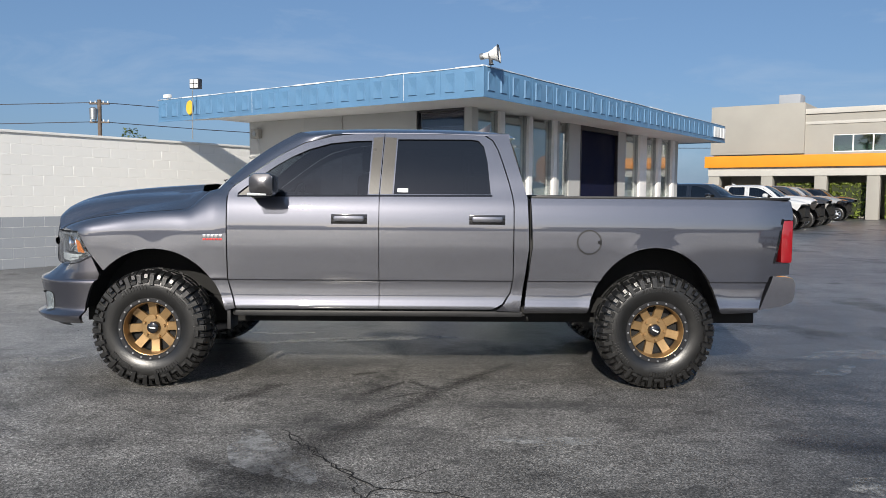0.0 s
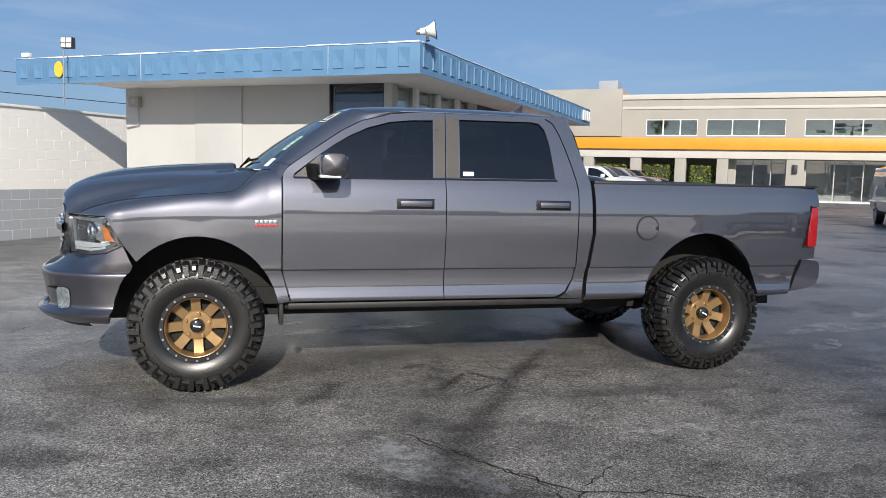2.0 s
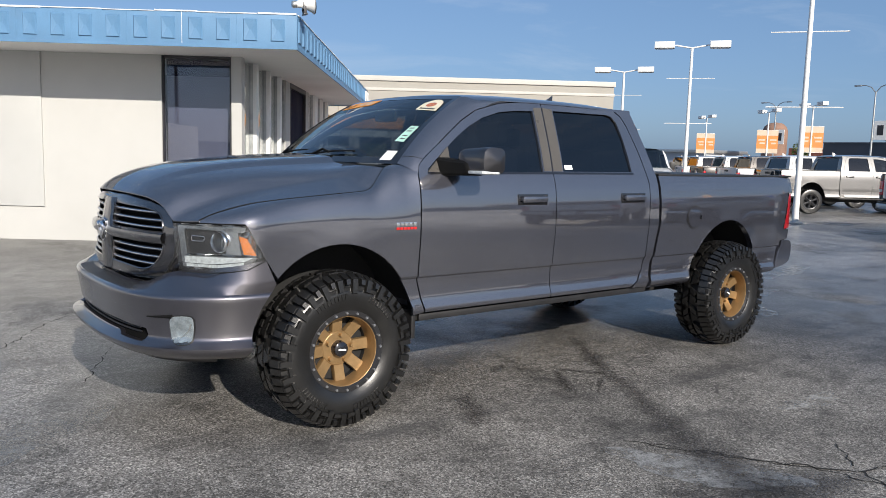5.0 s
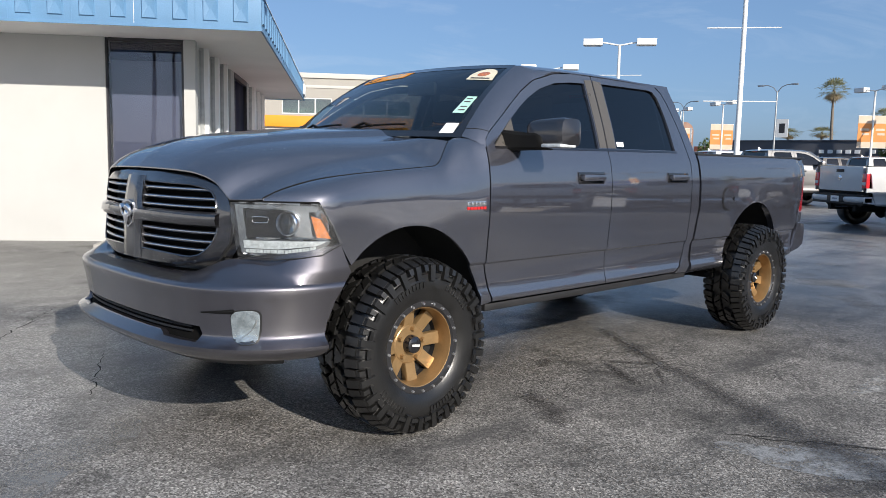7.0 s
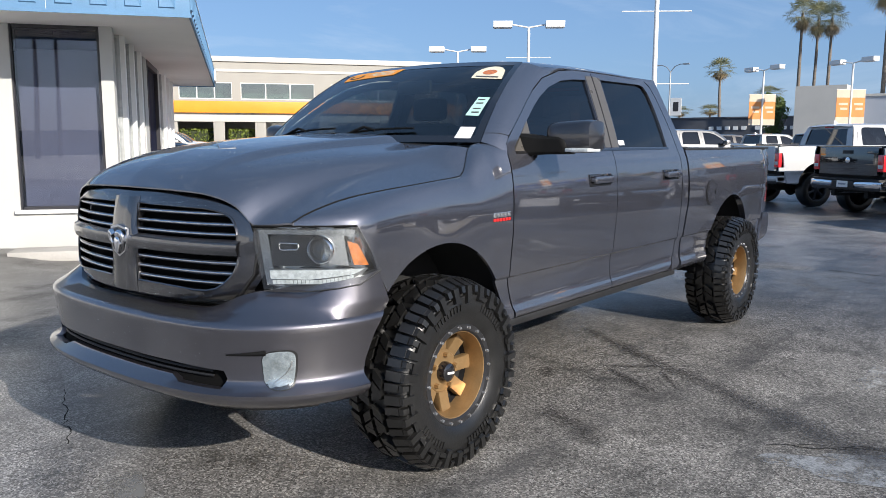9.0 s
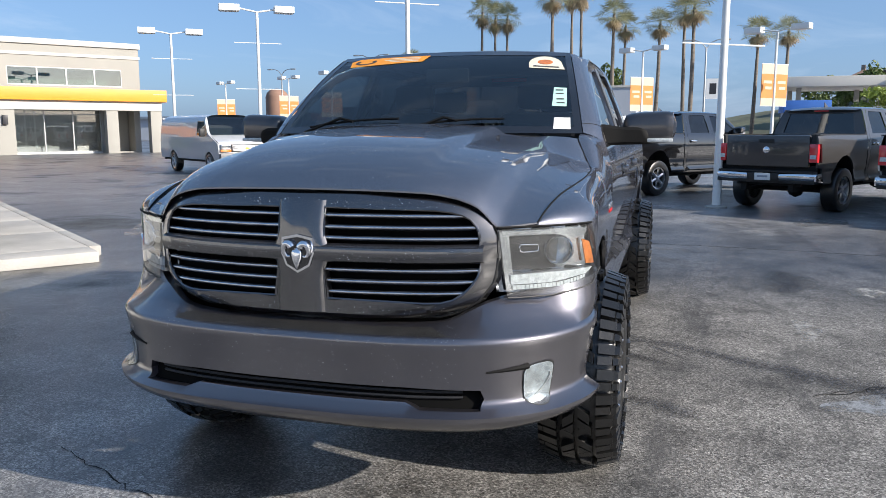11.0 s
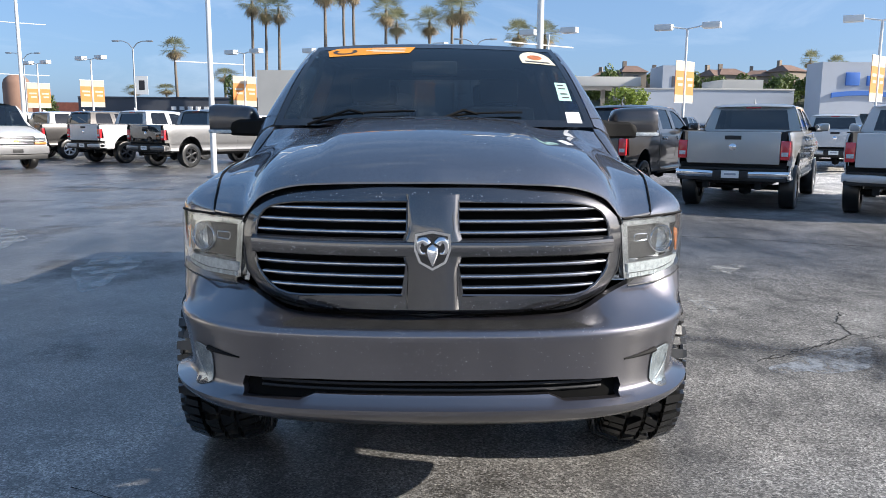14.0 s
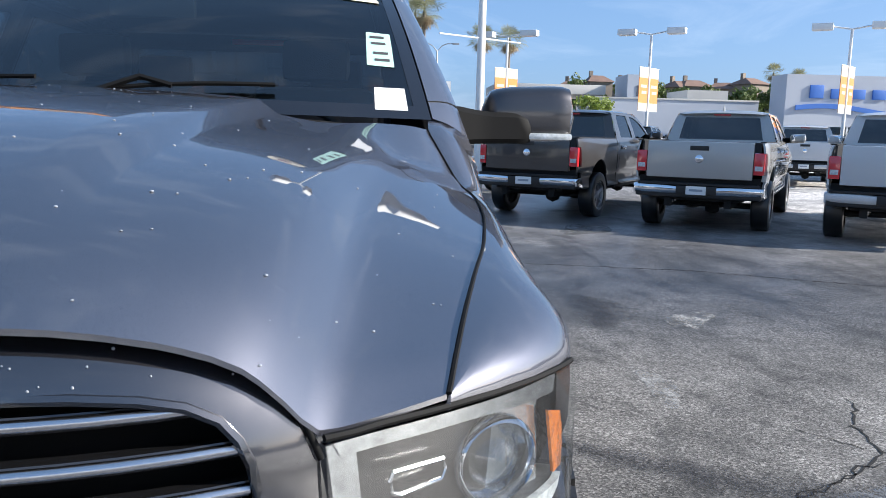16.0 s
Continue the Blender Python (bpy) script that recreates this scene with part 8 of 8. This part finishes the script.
for i, (x, y, top, wd) in enumerate(SOUTH_PALMS):
    set_palm(40 + i, x, y, top, wd)


def build_tree(x, y, h, w, seed, leaf, label, count=1800, size=0.16, base=0.0):
    rnd = random.Random(seed)
    t = thing("tree", label, "tree", m=pose(x, y, base))
    tr = tube([(0, 0, 0), (0.1, 0.05, h * 0.3), (0, 0.1, h * 0.6)], 0.05 * h * 0.5, 8, taper=0.04)
    limbs = []
    for i in range(6):
        a = i * 1.05 + rnd.random()
        limbs.append(tube([(0.05, 0.05, h * 0.35), (math.cos(a) * w * 0.25, math.sin(a) * w * 0.25, h * 0.55), (math.cos(a) * w * 0.4, math.sin(a) * w * 0.4, h * 0.75)], 0.05, 5, taper=0.02))
    part("trunk", joined(tr, *limbs), BARK, t)
    bm = bmesh.new()
    for i in range(12):
        a = rnd.uniform(0, 6.28)
        r = rnd.uniform(0, 0.33) * w
        leaf_cloud(bm, rnd, (math.cos(a) * r, math.sin(a) * r, h * rnd.uniform(0.45, 0.88)), (w * rnd.uniform(0.14, 0.25), w * rnd.uniform(0.14, 0.25), h * rnd.uniform(0.10, 0.18)), count // 12, size)
    part("crown", bm, leaf, t)


build_tree(58, -15.2, 4.8, 4.2, 5, LEAF_LIGHT, "bushy bright green street tree")
build_tree(89.3, 6.3, 9.2, 4.2, 6, LEAF, "dark green broad street tree", 2200, 0.25)
build_tree(102, 52, 5.5, 3.0, 7, LEAF, "thin dark street tree", 900, 0.2)
build_tree(76, 20, 6.5, 3.6, 8, LEAF, "dense dark green street tree", 1500, 0.2)
rt = random.Random(3)
for i in range(22):
    build_tree(204 + rt.uniform(-4, 8), -34 - i * 5 + rt.uniform(-2.5, 2.5), rt.uniform(9, 13.5), rt.uniform(7, 12), 20 + i, LEAF, "dark hillside tree among the houses", 700, 0.6, 3.4)


def utility_pole():
    t = thing("utility_pole", "timber utility pole with crossarms and transformer", "utility pole", m=pose(-25.5, 53, 0))
    part("pole", tube([(0, 0, 0), (0, 0, 8.4)], 0.16, 8), WOOD_POLE, t)
    for z in (8.1, 6.7):
        c = part("crossarm", box(-0.75, 0.75, -0.06, 0.06, z - 0.06, z + 0.06), WOOD_POLE, t)
        for x in (-0.65, -0.3, 0.3, 0.65):
            part("insulator", lathe([(0.0, z + 0.06), (0.05, z + 0.06), (0.05, z + 0.2), (0, z + 0.22)], 8, 'z'), WHITE_METAL, c).location = (x, 0, 0)
    part("transformer", lathe([(0.0, 6.9), (0.25, 6.9), (0.27, 7.7), (0.15, 7.8), (0, 7.8)], 14, 'z'), GALV, t).location = (-0.35, -0.3, 0)
    w = thing("overhead_wire", "thin dark overhead wires", "wire")
    for z, y in ((6.75, 53), (8.2, 53)):
        part("wire", tube([(-25.5 - 90 * q, y, z - 5 * q * (1 - q) * 0.6) for q in np.linspace(0, 1, 9)], 0.03, 5), DARK_FRAME, w)
        part("wire", tube([(-25.5 + 60 * q, y + 15 * q, z - 5 * q * (1 - q) * 0.6 - 0.6 * q) for q in np.linspace(0, 1, 9)], 0.03, 5), DARK_FRAME, w)


utility_pole()
for x, y, h, s in ((-24.0, 54, 6.4, 41), (-23.0, 55, 6.1, 42)):
    build_tree(x, y, h, 2.2, s, LEAF, "small dark tree beyond the wall", 500, 0.14)

# ---- cracks and puddles in the asphalt ----
def damp_mat():
    """A thin water film that breaks up over the rough asphalt."""
    m, n, l, b = base_mat("water_film")
    co = n.new("ShaderNodeTexCoord").outputs["Object"]
    a = noise_node(n, l, co, 4.0, 8.0, 0.7)
    r = ramp(n, l, a.outputs["Fac"], [(0.40, grey(0.0)), (0.60, grey(0.7))])
    f = noise_node(n, l, co, 60.0, 3.0)
    b.inputs["Base Color"].default_value = (0.24, 0.24, 0.235, 1)
    b.inputs["Roughness"].default_value = 0.22
    bp = n.new("ShaderNodeBump")
    bp.inputs["Strength"].default_value = 0.12
    bp.inputs["Distance"].default_value = 0.003
    l.new(f.outputs["Fac"], bp.inputs["Height"])
    l.new(bp.outputs[0], b.inputs["Normal"])
    l.new(r.outputs[0], b.inputs["Alpha"])
    return m


PUDDLE = damp_mat()
CRACK = plain("crack_shadow", (0.012, 0.012, 0.012), 0.95)


def crack(points, width, seed):
    rnd = random.Random(seed)
    pts = []
    for (x0, y0), (x1, y1) in zip(points, points[1:]):
        k = max(3, int(math.hypot(x1 - x0, y1 - y0) / 0.05))
        for i in range(k):
            q = i / k
            pts.append((x0 + (x1 - x0) * q + rnd.gauss(0, 0.015), y0 + (y1 - y0) * q + rnd.gauss(0, 0.015)))
    pts.append(points[-1])
    bm = bmesh.new()
    prev = None
    for i, (x, y) in enumerate(pts):
        a, b = pts[max(0, i - 1)], pts[min(len(pts) - 1, i + 1)]
        d = math.hypot(b[0] - a[0], b[1] - a[1]) or 1
        nx, ny = -(b[1] - a[1]) / d, (b[0] - a[0]) / d
        w = width * rnd.uniform(0.3, 1.2)
        cur = (bm.verts.new((x + nx * w, y + ny * w, 0.003)), bm.verts.new((x - nx * w, y - ny * w, 0.003)))
        if prev:
            bm.faces.new((prev[0], prev[1], cur[1], cur[0]))
        prev = cur
    bmesh.ops.recalc_face_normals(bm, faces=bm.faces)
    tagged(part("pavement_crack", bm, CRACK), "thin dark crack in the asphalt", "crack", "asphalt cracks", "structure")


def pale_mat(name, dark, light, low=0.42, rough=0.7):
    """Dried-out, worn asphalt showing its pale stone."""
    m, n, l, b = base_mat(name)
    co = n.new("ShaderNodeTexCoord").outputs["Object"]
    a = noise_node(n, l, co, 7.0, 8.0, 0.7)
    r = ramp(n, l, a.outputs["Fac"], [(low, grey(0.0)), (low + 0.18, grey(0.85))])
    v = n.new("ShaderNodeTexVoronoi")
    v.inputs["Scale"].default_value = 140
    l.new(co, v.inputs["Vector"])
    c = ramp(n, l, v.outputs["Color"], [(0.1, dark), (0.95, light)])
    l.new(c.outputs[0], b.inputs["Base Color"])
    b.inputs["Roughness"].default_value = rough
    l.new(r.outputs[0], b.inputs["Alpha"])
    return m


PALE = pale_mat("worn_pale_asphalt", (0.17, 0.165, 0.155), (0.55, 0.54, 0.51))
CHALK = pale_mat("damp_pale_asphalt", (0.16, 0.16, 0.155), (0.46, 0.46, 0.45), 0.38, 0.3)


def puddle(x, y, rx, ry, turn, seed, dry=False, coat=None):
    rnd = random.Random(seed)
    bm = bmesh.new()
    n = 40
    ph = [rnd.uniform(0, 6.28) for _ in range(4)]
    vs = []
    for i in range(n):
        a = 2 * math.pi * i / n
        r = 1 + 0.22 * math.sin(2 * a + ph[0]) + 0.15 * math.sin(3 * a + ph[1]) + 0.10 * math.sin(5 * a + ph[2]) + 0.06 * math.sin(9 * a + ph[3])
        px, py = rx * r * math.cos(a), ry * r * math.sin(a)
        c, s = math.cos(radians(turn)), math.sin(radians(turn))
        vs.append(bm.verts.new((x + c * px - s * py, y + s * px + c * py, 0.0025)))
    bm.faces.new(vs)
    bmesh.ops.triangulate(bm, faces=bm.faces)
    if dry:
        tagged(part("worn_patch", bm, coat or PALE), "damp pale patch on the asphalt" if coat else "pale worn patch in the asphalt", "asphalt patch", "worn asphalt patches", "structure")
    else:
        tagged(part("puddle", bm, PUDDLE), "shallow water film on the asphalt", "puddle", "puddles on the lot", "structure")


def stain_mat():
    """Oil and rubber marks that thin out unevenly towards their rims."""
    m, n, l, b = base_mat("oily_stain")
    tc = n.new("ShaderNodeTexCoord")
    co = tc.outputs["Object"]
    a = noise_node(n, l, co, 3.2, 9.0, 0.72)
    g = noise_node(n, l, co, 70.0, 3.0, 0.6)
    sep = n.new("ShaderNodeSeparateXYZ")
    l.new(tc.outputs["UV"], sep.inputs[0])
    core = n.new("ShaderNodeMath")          # 1 along the middle of the mark, 0 at its rim
    core.operation = 'MULTIPLY'
    l.new(sep.outputs["X"], core.inputs[0])
    l.new(sep.outputs["Y"], core.inputs[1])
    sm = n.new("ShaderNodeMath")
    sm.operation = 'MULTIPLY_ADD'
    sm.inputs[1].default_value = 0.55
    l.new(core.outputs[0], sm.inputs[0])
    l.new(a.outputs["Fac"], sm.inputs[2])
    r = ramp(n, l, sm.outputs[0], [(0.56, grey(0.0)), (1.0, grey(0.5))])
    gr = ramp(n, l, g.outputs["Fac"], [(0.35, grey(0.55)), (0.65, grey(1.0))])
    al = n.new("ShaderNodeMath")
    al.operation = 'MULTIPLY'
    l.new(r.outputs[0], al.inputs[0])
    l.new(gr.outputs[0], al.inputs[1])
    al2 = n.new("ShaderNodeMath")
    al2.operation = 'MULTIPLY'
    rim = ramp(n, l, core.outputs[0], [(0.0, grey(0.0)), (0.25, grey(1.0))])
    l.new(al.outputs[0], al2.inputs[0])
    l.new(rim.outputs[0], al2.inputs[1])
    b.inputs["Base Color"].default_value = (0.028, 0.025, 0.025, 1)
    b.inputs["Roughness"].default_value = 0.5
    l.new(al2.outputs[0], b.inputs["Alpha"])
    return m


STAIN = stain_mat()


def stain(points, width):
    """A mark along a bent line; its UV runs from 0 at the rims and ends to 1 in the middle."""
    bm = bmesh.new()
    uv = bm.loops.layers.uv.new("fade")
    rows = []
    fade = {}
    pts = resample([(x, y, 0) for x, y in points], 24)
    wid = smooth_curve(range(len(width)), width)
    for i, p in enumerate(pts):
        a, b = pts[max(0, i - 1)], pts[min(24, i + 1)]
        d = (b - a).normalized()
        w = wid(i / 24 * (len(width) - 1)) * 1.5
        row = []
        for k in range(7):
            c = (k - 3) / 3
            v = bm.verts.new((p.x - d.y * w * c, p.y + d.x * w * c, 0.0035))
            fade[v] = (1 - abs(c), min(1.0, i / 4, (24 - i) / 4))
            row.append(v)
        rows.append(row)
    for r0, r1 in zip(rows, rows[1:]):
        for k in range(6):
            f = bm.faces.new((r0[k], r0[k + 1], r1[k + 1], r1[k]))
            for lp in f.loops:
                lp[uv].uv = fade[lp.vert]
    bmesh.ops.recalc_face_normals(bm, faces=bm.faces)
    tagged(part("oil_stain", bm, STAIN), "dark uneven oil stain on the asphalt", "stain", "asphalt stains", "structure")


crack([(0.7, -3.34), (0.35, -3.15), (-0.06, -3.06), (-0.4, -2.6), (-0.72, -2.09)], 0.007, 1)
crack([(-0.06, -3.06), (-0.3, -3.7), (-0.9, -4.2)], 0.005, 2)
crack([(0.25, -2.81), (0.0, -3.0)], 0.004, 3)
crack([(-0.66, -2.16), (-0.43, -2.52), (-0.19, -2.92), (0.0, -3.6)], 0.005, 4)
crack([(5.3, -1.0), (5.17, -2.5), (4.9, -4.0), (4.2, -5.5), (3.8, -9.0)], 0.012, 5)
crack([(-3.6, 1.2), (-2.9, 2.4), (-2.2, 3.4)], 0.005, 6)
crack([(-2.9, 0.6), (-2.5, 1.5)], 0.004, 7)
puddle(-0.70, -2.58, 0.18, 0.46, 20, 11, True, CHALK)
puddle(-2.9, -1.75, 0.16, 0.28, 70, 31, True)
puddle(2.6, -3.1, 0.14, 0.35, 60, 32, True)
puddle(0.9, -2.3, 0.10, 0.30, 80, 33, True)
puddle(4.3, 0.3, 0.7, 0.22, 15, 12)
puddle(-0.6, 0.9, 0.9, 0.16, 12, 13)
puddle(-1.4, 1.25, 0.35, 0.10, -8, 14)
puddle(3.6, -0.4, 0.3, 0.10, 30, 15)
puddle(-3.4, -0.3, 0.45, 0.25, 40, 16)
puddle(2.4, 3.4, 0.9, 0.3, 20, 17)
puddle(6.5, 1.2, 1.2, 0.35, 10, 18)
puddle(8.5, -3.6, 0.9, 0.3, -20, 19)
puddle(4.6, 6.0, 1.3, 0.5, 30, 20)
stain([(1.0, -0.05), (0.72, -0.45), (0.45, -0.85), (0.27, -1.15), (0.08, -1.5), (-0.15, -1.85), (-0.3, -2.09), (-0.52, -2.5), (-0.66, -2.85), (-0.8, -3.3), (-1.0, -4.0)], [0.05, 0.07, 0.08, 0.07, 0.09, 0.11, 0.14, 0.19, 0.22, 0.26, 0.2])
stain([(0.02, -0.80), (0.14, -0.98), (0.28, -1.14)], [0.035, 0.05, 0.05])
stain([(0.03, -0.82), (-0.14, -1.05), (-0.32, -1.32)], [0.02, 0.045, 0.06])
stain([(0.14, -1.17), (0.0, -1.28), (-0.18, -1.42)], [0.02, 0.022, 0.012])
stain([(-0.22, -0.52), (-0.34, -0.60), (-0.45, -0.66)], [0.02, 0.06, 0.02])
stain([(-0.85, -0.95), (-1.0, -1.02), (-1.12, -1.3), (-1.3, -1.5)], [0.03, 0.08, 0.10, 0.04])
stain([(-1.2, -2.6), (-0.7, -2.9), (-0.1, -3.1)], [0.05, 0.18, 0.06])
stain([(-3.3, -1.8), (-2.8, -2.1), (-2.2, -2.2)], [0.05, 0.2, 0.05])
stain([(2.2, -2.2), (2.9, -2.5), (3.6, -2.4)], [0.05, 0.25, 0.08])
